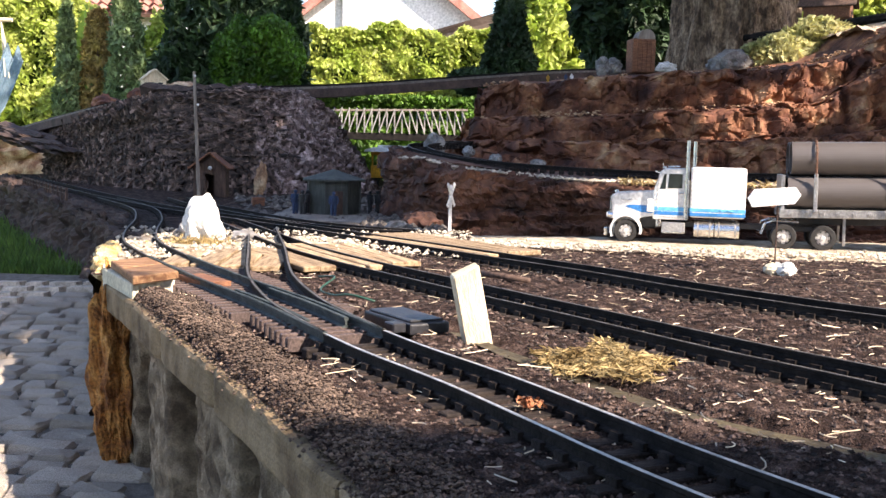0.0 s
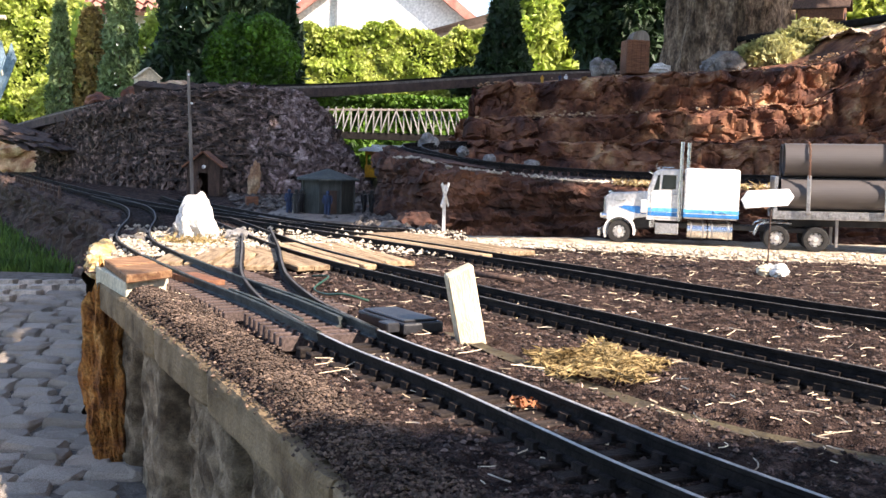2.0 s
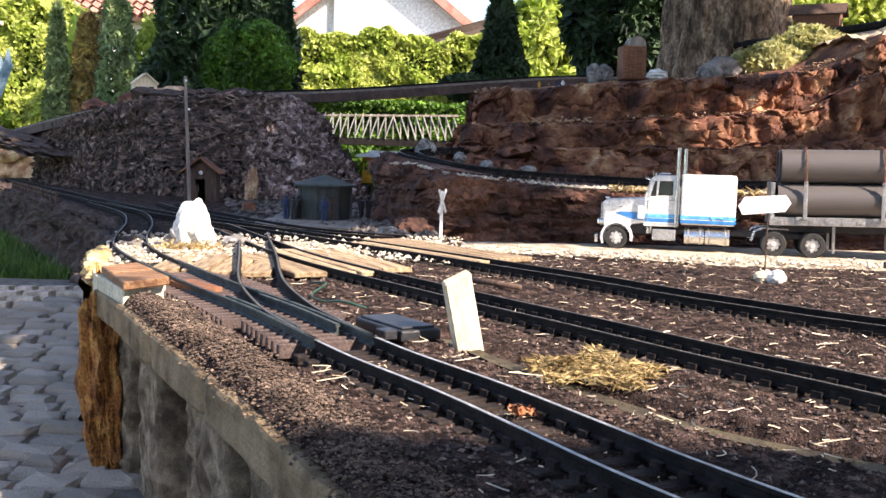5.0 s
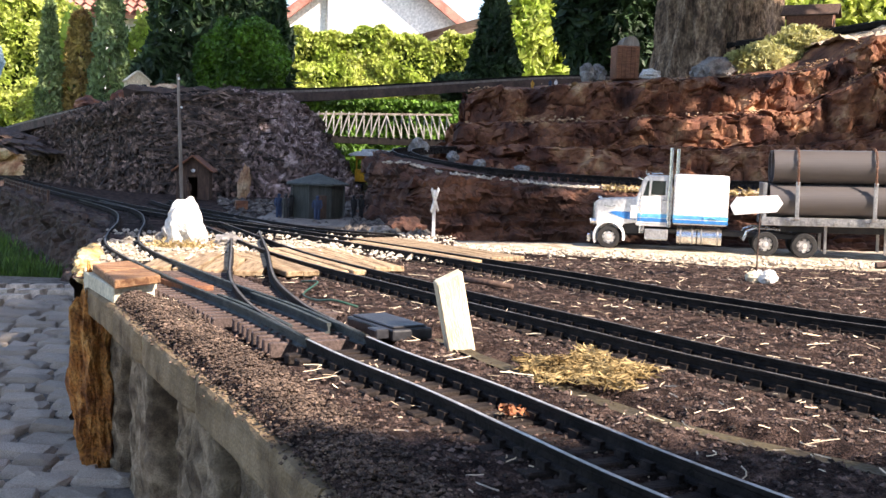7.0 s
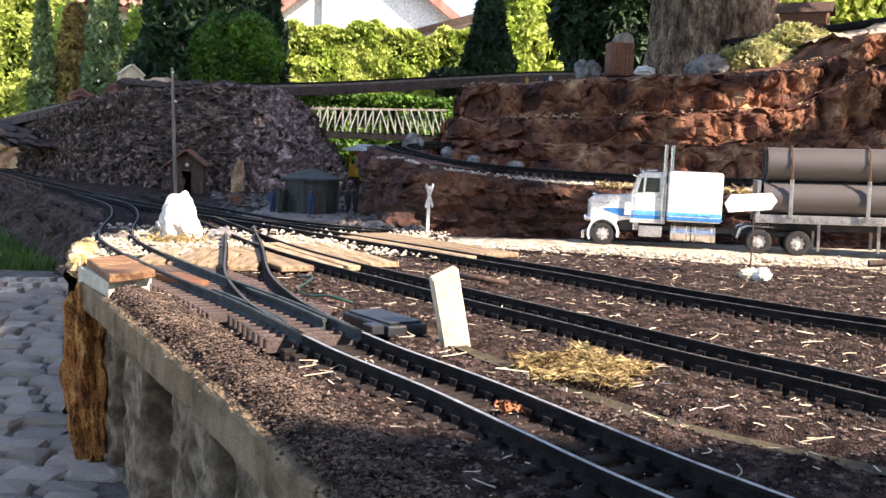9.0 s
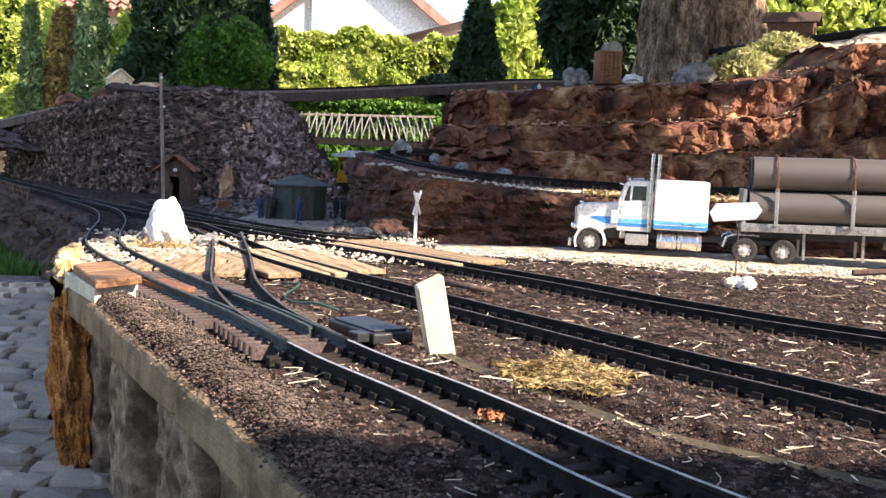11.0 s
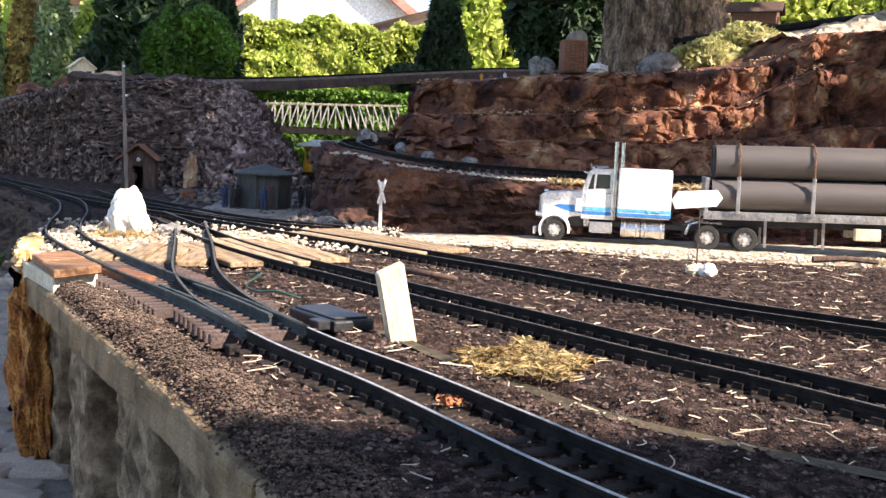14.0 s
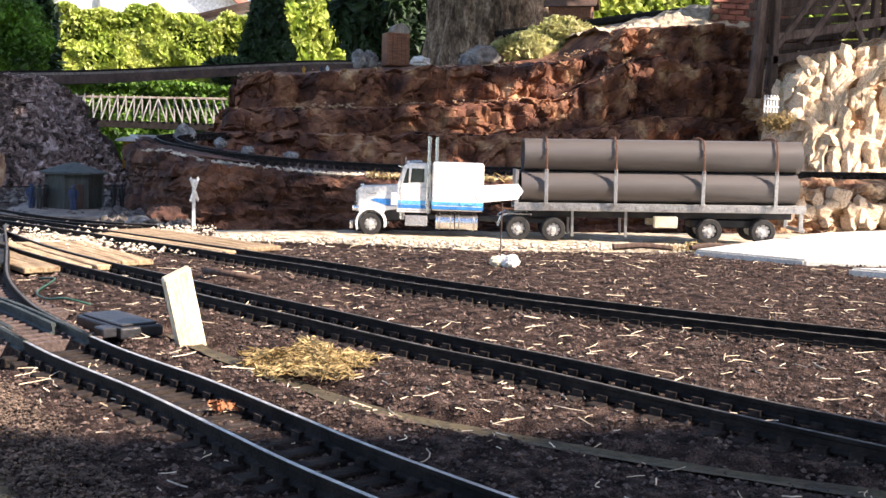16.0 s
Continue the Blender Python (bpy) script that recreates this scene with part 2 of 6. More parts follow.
def tube(bm, pts, r, segs=8, taper=1.0):
    pts = [Vector(p) for p in pts]
    rings = []
    for k, p in enumerate(pts):
        d = (pts[min(k + 1, len(pts) - 1)] - pts[max(k - 1, 0)]).normalized()
        u = d.cross(Vector((0.3, 0.5, 0.9))).normalized()
        v = d.cross(u)
        rr = r * (1 + (taper - 1) * k / (len(pts) - 1))
        rings.append([bm.verts.new(p + rr * (math.cos(a) * u + math.sin(a) * v)) for a in (2 * math.pi * s / segs for s in range(segs))])
    for one, two in zip(rings, rings[1:]):
        for s in range(segs):
            bm.faces.new((one[s], one[(s + 1) % segs], two[(s + 1) % segs], two[s]))
    bm.faces.new(rings[0][::-1]), bm.faces.new(rings[-1])
    return bm


def prism(bm, outline, z0, z1):
    """Upright prism over an outline of (x, y)."""
    low = [bm.verts.new((x, y, z0)) for x, y in outline]
    top = [bm.verts.new((x, y, z1)) for x, y in outline]
    n = len(outline)
    bm.faces.new(low[::-1]), bm.faces.new(top)
    for k in range(n):
        bm.faces.new((low[k], low[(k + 1) % n], top[(k + 1) % n], top[k]))
    return bm


def side_prism(bm, outline, y0, y1, bevel=0.0):
    """Prism along y over an outline of (x, z)."""
    a = [bm.verts.new((x, y0, z)) for x, z in outline]
    b = [bm.verts.new((x, y1, z)) for x, z in outline]
    n = len(outline)
    faces = [bm.faces.new(a), bm.faces.new(b[::-1])]
    for k in range(n):
        faces.append(bm.faces.new((a[(k + 1) % n], a[k], b[k], b[(k + 1) % n])))
    bmesh.ops.recalc_face_normals(bm, faces=faces)
    if bevel:
        bmesh.ops.bevel(bm, geom=list({e for f in faces for e in f.edges}), offset=bevel, segments=2, affect="EDGES", profile=0.6)
    return bm


def rock_bm(size, seed, detail=3, rough=0.35, freq=2.2):
    bm = bmesh.new()
    bmesh.ops.create_icosphere(bm, subdivisions=detail, radius=1)
    off = Vector((seed * 3.7, seed * 1.9, seed * 5.3))
    for v in bm.verts:
        p = v.co.copy()
        k = 1 + rough * noise.noise(p * freq + off) + rough * 0.4 * noise.noise(p * freq * 3 + off)
        c = noise.voronoi(p * 1.6 + off)[0]
        k += 0.25 * rough * (c[1] - c[0])
        v.co = Vector((p.x * size[0], p.y * size[1], p.z * size[2])) * k
    return bm


def spline(pts, step):
    """A smooth line through points, in even steps."""
    pts = [Vector(p) for p in pts]
    full = [pts[0] * 2 - pts[1], *pts, pts[-1] * 2 - pts[-2]]
    fine = []
    for a, b, c, d in zip(full, full[1:], full[2:], full[3:]):
        for k in range(24):
            t = k / 24
            fine.append(0.5 * (2 * b + (c - a) * t + (2 * a - 5 * b + 4 * c - d) * t * t + (3 * b - a - 3 * c + d) * t**3))
    fine.append(pts[-1])
    dist = np.r_[0, np.cumsum([(q - p).length for p, q in zip(fine, fine[1:])])]
    s = np.linspace(0, dist[-1], max(2, int(round(dist[-1] / step)) + 1))
    arr = np.array([tuple(p) for p in fine])
    return [Vector(tuple(np.interp(x, dist, arr[:, i]) for i in range(arr.shape[1]))) for x in s]


def rocky(p, amp, freq, seed=0.0):
    q = Vector(p) * freq + Vector((seed, seed * 0.7, -seed))
    c, near_pts = noise.voronoi(q)
    tilt = noise.cell_vector(near_pts[0] * 7.31 + Vector((0.5, 0.5, 0.5))) - Vector((0.5, 0.5, 0.5))
    small, small_pts = noise.voronoi(q * 2.7)
    tilt2 = noise.cell_vector(small_pts[0] * 5.17 + Vector((0.5, 0.5, 0.5))) - Vector((0.5, 0.5, 0.5))
    big = noise.fractal(Vector(p) * freq * 0.35 + Vector((seed, 0, 0)), 0.8, 2.0, 3)
    warp = Vector((noise.noise(q * 0.7), noise.noise(q * 0.7 + Vector((9, 0, 0))), noise.noise(q * 0.7 + Vector((0, 9, 0))))) * 0.6
    r1 = 1 - 2.2 * abs(noise.noise(q * 0.55 + warp))
    r2 = 1 - 2.2 * abs(noise.noise(q * 1.5 + warp * 2))
    layer = (p[2] * 17 + 1.3 * noise.noise(Vector(p) * 3.0)) % 1.0
    return amp * (0.55 * (layer - 0.5) + 0.6 * big + 0.15 * r1 + 0.22 * r2 + 0.9 * tilt.x + 1.2 * tilt.dot(q - near_pts[0]) + 0.45 * tilt2.y + 0.8 * tilt2.dot(q * 2.7 - small_pts[0]) + 0.5 * min(c[1] - c[0], 0.25) - 0.5)


def loft(name, stations, nu, nv, amp, freq, material, label, category, squash=(1, 1, 1), seed=0.0, kind="structure", calm=None):
    """A craggy face through stations of equal numbers of points."""
    st = np.array(stations, float)
    ns, npt = st.shape[:2]
    along = np.linspace(0, ns - 1, nu)
    over = np.linspace(0, npt - 1, nv)
    half = np.stack([[np.interp(along, range(ns), st[:, j, c]) for c in range(3)] for j in range(npt)])
    grid = np.stack([[np.interp(over, range(npt), half[:, c, i]) for c in range(3)] for i in range(nu)])
    grid = grid.transpose(0, 2, 1)
    du, dv = np.gradient(grid, axis=0), np.gradient(grid, axis=1)
    nrm = np.cross(du, dv)
    nrm /= np.linalg.norm(nrm, axis=2, keepdims=True) + 1e-9
    verts = []
    for i in range(nu):
        for j in range(nv):
            p = grid[i, j]
            d = rocky((p[0] * squash[0], p[1] * squash[1], p[2] * squash[2]), amp, freq, seed)
            k = 1.0 if calm is None else float(np.interp(over[j], range(npt), calm))
            verts.append(p + nrm[i, j] * d * k)
    faces = [(i * nv + j, (i + 1) * nv + j, (i + 1) * nv + j + 1, i * nv + j + 1) for i in range(nu - 1) for j in range(nv - 1)]
    ob = raw(name, verts, faces, material)
    return tagged(ob, label, category, kind=kind), grid, nrm


def scatter_blobs(name, centres, sizes, material, seed=1, kind="stuff", squash=0.7):
    """Many small angular crumbs in one mesh."""
    r = np.random.RandomState(seed)
    base = np.array([(1, 0, 0), (-1, 0, 0), (0, 1, 0), (0, -1, 0), (0, 0, 1), (0, 0, -1)], float)
    tri = np.array([(0, 2, 4), (2, 1, 4), (1, 3, 4), (3, 0, 4), (2, 0, 5), (1, 2, 5), (3, 1, 5), (0, 3, 5)])
    n = len(centres)
    a = r.rand(n) * 6.3
    v = base[None] * (0.65 + 0.7 * r.rand(n, 6, 1)) * np.asarray(sizes)[:, None, None]
    v[:, :, 2] *= squash
    x = v[:, :, 0] * np.cos(a)[:, None] - v[:, :, 1] * np.sin(a)[:, None]
    y = v[:, :, 0] * np.sin(a)[:, None] + v[:, :, 1] * np.cos(a)[:, None]
    v = np.stack([x, y, v[:, :, 2]], 2) + np.asarray(centres)[:, None]
    f = tri[None] + 6 * np.arange(n)[:, None, None]
    return raw(name, v.reshape(-1, 3).tolist(), f.reshape(-1, 3).tolist(), material)


def leaves(name, centres, size, material, parent=None, seed=1, up=0.0, long=1.0, flat=1.0):
    """A crown of small folded leaves or sprays at the given places."""
    r = np.random.RandomState(seed)
    n = len(centres)
    d = r.randn(n, 3)
    d[:, 2] = d[:, 2] * flat + up
    d /= np.linalg.norm(d, axis=1, keepdims=True)
    e = np.cross(d, r.randn(n, 3))
    e /= np.linalg.norm(e, axis=1, keepdims=True)
    f = np.cross(d, e)
    s = size * (0.6 + 0.8 * r.rand(n, 1))
    c = np.asarray(centres)
    v = np.stack([c - d * s * long, c + e * s * 0.5 + f * s * 0.15, c + d * s * long, c - e * s * 0.5 + f * s * 0.15], 1)
    k = 4 * np.arange(n)[:, None]
    faces = np.concatenate([k + [0, 1, 2], k + [0, 2, 3]])
    ob = raw(name, v.reshape(-1, 3).tolist(), faces.tolist(), material)
    ob.parent = parent
    return ob


# ---- ground, bed and retaining wall ----
def ground_z(y):
    return -0.20 + 0.08 * min(max((y - 1.2) / 0.9, 0), 1)


ys = [-400, -30, -3, 0, 0.6, 1.2, 1.5, 1.8, 2.1, 3, 5, 10, 30, 100, 900]
xs = [-500, -50, -8, -3, -1, 0, 2, 8, 50, 500]
ground = raw("ground", [(x, y, ground_z(y) - 0.012) for y in ys for x in xs],
             [(j * len(xs) + i, j * len(xs) + i + 1, (j + 1) * len(xs) + i + 1, (j + 1) * len(xs) + i) for j in range(len(ys) - 1) for i in range(len(xs) - 1)], GRASS_GROUND)
tagged(ground, "green lawn ground of the garden", "ground", kind="structure")

# outer edge of the bed, from beside the camera to the far end
EDGE = spline([(0.05, 0.20), (-0.032, 0.43), (-0.085, 0.556), (-0.141, 0.674), (-0.22, 0.832), (-0.292, 0.981), (-0.375, 1.143)], 0.02)
EDGE_FAR = spline([(-0.40, 1.16), (-0.47, 1.42), (-0.60, 1.90), (-0.80, 2.30), (-1.10, 2.85), (-1.45, 3.50), (-1.90, 4.40)], 0.03)


def edge_x(y):
    pts = [tuple(p) for p in EDGE + EDGE_FAR]
    return float(np.interp(y, [p[1] for p in pts], [p[0] for p in pts]))


GUTTER = spline([(0.015, 0.87), (0.045, 0.79), (0.10, 0.685), (0.15, 0.60), (0.23, 0.525), (0.34, 0.44), (0.5, 0.34)], 0.01)
gut = np.array([tuple(p) for p in GUTTER])
trk = np.array([tuple(p) for pts in ([(0.20, 0.31), (0.1135, 0.45), (0.073, 0.526), (0.025, 0.617), (-0.0645, 0.772)], [(0.66, 0.20), (0.50, 0.36), (0.38, 0.515), (0.284, 0.665), (0.136, 0.887), (-0.020, 1.132), (-0.108, 1.275)], [(0.95, 0.50), (0.75, 0.66), (0.56, 0.81), (0.393, 0.965), (0.27, 1.117), (0.104, 1.358), (0.034, 1.457)]) for p in spline(pts, 0.012)])
swl = np.array([tuple(p) for p in spline([(-0.085, 0.80), (-0.143, 0.925), (-0.225, 1.085), (-0.27, 1.16)], 0.01)])


def soil_z(x, y):
    near = 1.0 if y < 1.3 else max(0.35, 1.3 / y)
    h = 0.0035 * noise.fractal(Vector((x * 14, y * 14, 0.3)), 0.9, 2.0, 3)
    h += 0.0026 * noise.noise(Vector((x * 130, y * 130, 2.0))) + 0.0016 * noise.noise(Vector((x * 310, y * 310, 5.0)))
    h *= near
    dg = float(np.min((gut[:, 0] - x) ** 2 + (gut[:, 1] - y) ** 2)) ** 0.5
    if dg < 0.022:
        h = h * max(0, (dg - 0.008) / 0.014) - 0.006 * min(1, (0.022 - dg) / 0.010)
    if y > 1.5 and x > 0.0:
        h -= 0.014 * min(1, (y - 1.5) / 0.2) * min(1, x / 0.08)
    dt = float(np.min((trk[:, 0] - x) ** 2 + (trk[:, 1] - y) ** 2)) ** 0.5
    if dt < 0.05:
        h = h * 0.6 - 0.0010 * min(1, (0.05 - dt) / 0.012)
    if y < 1.2 and x < 0:
        ds = float(np.min((swl[:, 0] - x) ** 2 + (swl[:, 1] - y) ** 2)) ** 0.5
        h -= 0.0085 * min(1, max(0, (0.072 - ds) / 0.014))
    e = x - edge_x(y)
    if e < 0.05 and y < 1.12:
        h += 0.004 * math.sin(max(e, 0) / 0.05 * math.pi) - 0.006 * max(0, 1 - e / 0.012)
    return h


rows_y = list(np.arange(0.22, 1.0, 0.0042)) + list(np.arange(1.0, 1.6, 0.008)) + list(np.arange(1.6, 2.5, 0.02)) + list(np.arange(2.5, 4.7, 0.08))
cols_s = np.linspace(0, 1, 300) ** 1.25
verts, faces = [], []
for y in rows_y:
    x0, x1 = edge_x(y) + 0.004, max(0.62 + 0.62 * y, edge_x(y) + 1.0)
    for s in cols_s:
        x = x0 + (x1 - x0) * s
        verts.append((x, y, soil_z(x, y)))
nc = len(cols_s)
faces = [(j * nc + i, j * nc + i + 1, (j + 1) * nc + i + 1, (j + 1) * nc + i) for j in range(len(rows_y) - 1) for i in range(nc - 1)]
bed = raw("soil_bed", verts, faces, SOIL, True)
tagged(bed, "dark crumbly soil bed carrying the garden railway", "soil", kind="structure")

# soil crumbs, thickest near the camera
cs, ss = [], []
while len(cs) < 46000:
    y = 0.25 + 1.75 * rng.random() ** 1.7
    x = edge_x(y) + 0.004 + (0.5 + 0.62 * y - edge_x(y)) * rng.random()
    if rng.random() < (0 if y < 0.95 else 0.35):
        continue
    if y > 1.62:
        continue
    s = rng.choice((0.0007, 0.0009, 0.0011, 0.0013, 0.0016, 0.0022)) * (0.75 + 0.5 * y)
    cs.append((x, y, soil_z(x, y) + s * 0.3)), ss.append(s)
tagged(scatter_blobs("soil_crumbs", cs, ss, CRUMB), "loose dark soil crumbs and grit", "soil crumbs", kind="stuff")

# pale dry pine needles strewn over the soil
nv, nf = [], []
for _ in range(2300):
    y = 0.33 + 1.45 * rng.random() ** 1.2
    x = edge_x(y) + 0.03 + (0.5 + 0.62 * y - edge_x(y)) * rng.random()
    if y < 0.55 and rng.random() < 0.6:
        continue
    length, a, bend = rng.choice((0.003, 0.005, 0.008, 0.012, 0.019)) * rng.uniform(0.8, 1.2), rng.uniform(0, 6.3), rng.gauss(0, 0.9)
    w, p, z = rng.uniform(0.00026, 0.0005), Vector((x, y)), soil_z(x, y) + 0.0022
    base = len(nv)
    tip = rng.gauss(0, 0.0018)
    for k in range(5):
        d = Vector((math.cos(a), math.sin(a)))
        n = Vector((-d.y, d.x)) * w
        lift = tip * (k / 4 - 0.5) + rng.uniform(0, 0.0003)
        nv += [(p.x + n.x, p.y + n.y, z + lift), (p.x - n.x, p.y - n.y, z + lift), (p.x, p.y, z + lift + w * 1.3)]
        p = p + d * length / 4
        a += bend / 4
    for k in range(4):
        q = base + 3 * k
        nf += [(q, q + 3, q + 5, q + 2), (q + 2, q + 5, q + 4, q + 1), (q + 1, q + 4, q + 3, q)]
tagged(raw("pine_needles", nv, nf, NEEDLE), "pale dry pine needles and straw on the soil", "needles", kind="stuff")

# brown moss hanging over the wall's edge
mc = []
for p in EDGE:
    if p.y > 0.99:
        continue
    for _ in range(300):
        t = rng.random()
        mc.append((p.x - 0.001 + 0.048 * t + rng.uniform(-0.003, 0.008), p.y + rng.uniform(-0.012, 0.012), 0.001 + 0.007 * math.sin(min(1, t * 2) * 2.6) - 0.008 * max(0, 0.2 - t) * 5 + rng.uniform(-0.002, 0.003)))
tagged(scatter_blobs("moss_fringe", mc, [rng.uniform(0.0005, 0.0017) for _ in mc], MOSS, 3), "dark brown dry moss along the wall edge", "moss", kind="stuff")

# mossy gutter strip
bm = bmesh.new()
side = []
for k, p in enumerate(GUTTER):
    d = (GUTTER[min(k + 1, len(GUTTER) - 1)] - GUTTER[max(k - 1, 0)]).normalized()
    n = Vector((-d.y, d.x))
    w = 0.0075 + 0.003 * noise.noise(Vector((k * 0.2, 0, 0)))
    side.append([bm.verts.new((p.x + s * w * n.x, p.y + s * w * n.y, -0.0048 + 0.001 * abs(s))) for s in (-1, 0, 1)])
for a, b in zip(side, side[1:]):
    for k in range(2):
        bm.faces.new((a[k], a[k + 1], b[k + 1], b[k]))
solo("gutter", bm, MOSSY, "narrow mossy concrete gutter strip between tracks", "gutter", "structure")

# retaining wall: coping blocks and rough concrete blocks
wall = thing("retaining_wall", "weathered grey concrete retaining wall with flat coping", "wall", kind="structure")


def along(line, s):
    d = np.r_[0, np.cumsum([(b - a).length for a, b in zip(line, line[1:])])]
    arr = np.array([tuple(p) for p in line])
    p = Vector((float(np.interp(s, d, arr[:, 0])), float(np.interp(s, d, arr[:, 1]))))
    q = Vector((float(np.interp(s + 0.01, d, arr[:, 0])), float(np.interp(s + 0.01, d, arr[:, 1]))))
    r = Vector((float(np.interp(s - 0.01, d, arr[:, 0])), float(np.interp(s - 0.01, d, arr[:, 1]))))
    return p, (q - r).normalized(), d[-1]


total = along(EDGE, 0)[2]


def wall_piece(name, s0, s1, out, inn, z0, z1, material, amp, seed):
    bm = bmesh.new()
    n_s, n_z = 26, 26
    grid = []
    for i in range(n_s + 1):
        p, d, _ = along(EDGE, s0 + (s1 - s0) * i / n_s)
        n = Vector((-d.y, d.x))
        row = []
        for j in range(n_z + 1):
            z = z0 + (z1 - z0) * j / n_z
            edge = min(i, n_s - i) / n_s
            round_off = (0.004 if material is COPING else 0.030) * max(0, 1 - edge * 9) ** 2 + 0.002 * max(0, 1 - min(j, n_z - j) / 2.5)
            q = Vector((p.x * 1, p.y, z))
            o = out - round_off + amp * noise.fractal(q * 55 + Vector((seed, 0, 0)), 0.55, 2.1, 5)
            row.append(bm.verts.new((p.x + n.x * o, p.y + n.y * o, z)))
        q = bm.verts.new((p.x + n.x * (out - inn), p.y + n.y * (out - inn), z1))
        low = bm.verts.new((p.x + n.x * (out - inn), p.y + n.y * (out - inn), z0))
        grid.append([low, *row, q])
    m = len(grid[0])
    for a, b in zip(grid, grid[1:]):
        for k in range(m):
            bm.faces.new((a[k], a[(k + 1) % m], b[(k + 1) % m], b[k]))
    bm.faces.new(grid[0][::-1]), bm.faces.new(grid[-1])
    bmesh.ops.recalc_face_normals(bm, faces=bm.faces)
    return part(name, bm, material, wall, smooth=False)


cuts = [0.0, 0.28, 0.54, 0.72, 0.86, total]
for k, (a, b) in enumerate(zip(cuts, cuts[1:])):
    wall_piece("coping_block", a + 0.0008, b - 0.0008, 0.004 + 0.001 * (k % 2), 0.035, -0.033, -0.004, COPING, 0.0012, k * 3.1)
cuts = [0.0, 0.14, 0.28, 0.42, 0.53, 0.64, 0.74, 0.84, 0.94, total - 0.02]
for k, (a, b) in enumerate(zip(cuts, cuts[1:])):
    wall_piece("concrete_block", a + 0.006, b - 0.006, -0.012 - 0.011 * (k % 2) - 0.004 * (k % 3), 0.05, -0.24, -0.0335, CONCRETE, 0.0045, 11 + k * 2.3)

# far retaining wall on the left side, dark and rough
st = []
for p in EDGE_FAR[4::4]:
    o = min(1, max(0, (p.y - 1.3) / 0.4))
    g = ground_z(p.y) - 0.02
    st.append([(p.x + 0.05, p.y, 0.004), (p.x, p.y, 0.002), (p.x - 0.012, p.y, -0.02), (p.x + 0.01 - 0.03 * o, p.y + 0.01, -0.07), (p.x - 0.045 * o, p.y, g)])
loft("wall_left", st, 170, 26, 0.016, 22, SLATE_BED, "dark rough stone side wall of the railway bed", "wall")

# rusty rock at the wall's end
bm = rock_bm((0.029, 0.045, 0.108), 4, 5, 0.36, 3.0)
solo("rusty_corner_rock", bm, RUST_ROCK, "rusty orange-brown rock cladding the wall corner", "rock", at=pose(-0.357, 1.138, -0.118, 0, -3, 10))

# timber posts pale plinth and sloping boards at the corner
bm = bmesh.new()
prism(bm, [(-0.3025, 1.0066), (-0.2759, 1.0642), (-0.3313, 1.1830), (-0.3744, 1.1348)], -0.010, 0.0110)
bmesh.ops.bevel(bm, geom=bm.edges[:], offset=0.0012, segments=1, affect="EDGES")
solo("pale_plinth", bm, CREAM, "cream painted plinth board at the wall corner", "plinth")
CORNER_WOOD = mat("sunbleached_corner_wood", [(0.13, 0.05, 0.02), (0.25, 0.125, 0.055), (0.36, 0.21, 0.105)], 30, 0.8, 0.6, fine=5, stretch=(1, 7, 7), vary=0.2, depth=0.002)
for quad, z0, z1, mm in (([(-0.2979, 0.9929), (-0.2681, 1.0492), (-0.3016, 1.1094), (-0.3298, 1.0585)], 0.0115, 0.0200, CORNER_WOOD), ([(-0.3292, 1.0591), (-0.3010, 1.1100), (-0.3352, 1.1696), (-0.3618, 1.1241)], 0.0115, 0.0205, CORNER_WOOD)):
    bm = bmesh.new()
    prism(bm, quad, z0, z1)
    bmesh.ops.bevel(bm, geom=bm.edges[:], offset=0.0012, segments=1, affect="EDGES")
    solo("corner_board", bm, mm, "sunbleached orange-brown wooden board lying on the plinth", "board", group="corner boards")
bm = bmesh.new()
prism(bm, [(-0.262, 1.125), (-0.218, 1.065), (-0.245, 1.05), (-0.285, 1.11)], 0.002, 0.009)
solo("crossing_plank", bm, RED_WOOD, "reddish wooden plank between the rails", "plank")


GOLD_STONE = mat("golden_corner_stone", [(0.40, 0.22, 0.06), (0.62, 0.44, 0.19), (0.74, 0.62, 0.40)], 40, 0.9, 0.7, fine=7, depth=0.003)
for k in range(9):
    y = 1.185 + 0.034 * k
    size = 0.0135 + 0.003 * math.sin(k * 2.1)
    solo("edge_stone", rock_bm((size, size * 1.2, size * 0.8), 110 + k, 3, 0.4), GOLD_STONE, "golden sunlit stone along the wall edge", "stone", group="wall edge stones", at=pose(edge_x(y) + (0.022 if k < 3 else 0.012), y, 0.001 - 0.004 * (k % 2), 0, 0, 47 * k))

# ---- tracks ----
def tie_mesh(name, length, width, height, material, z_top):
    bm = bmesh.new()
    box(bm, (width, length, height), (0, 0, z_top - height / 2), 0.0008)
    for s in (-1, 1):
        for o in (-1, 1):
            box(bm, (width * 0.75, 0.0034, 0.0048), (0, s * 0.0237 + o * 0.0044, 0.0026))
    me = finish(name, bm, material)
    return me


TIE_BLACK = tie_mesh("sleeper", 0.080, 0.011, 0.007, TIE, 0.0008)
TIE_LONG = tie_mesh("sleeper", 0.088, 0.0064, 0.0115, BROWN_TIE, 0.003)
TIE_WIDE = tie_mesh("sleeper", 0.118, 0.0064, 0.0115, BROWN_TIE, 0.0028)
PROFILE = [(-0.0034, 0), (0.0034, 0), (0.0034, 0.0013), (0.0009, 0.0025), (0.0009, 0.0062), (0.0019, 0.007), (0.0019, 0.0091), (-0.0019, 0.0091), (-0.0019, 0.007), (-0.0009, 0.0062), (-0.0009, 0.0025), (-0.0034, 0.0013)]


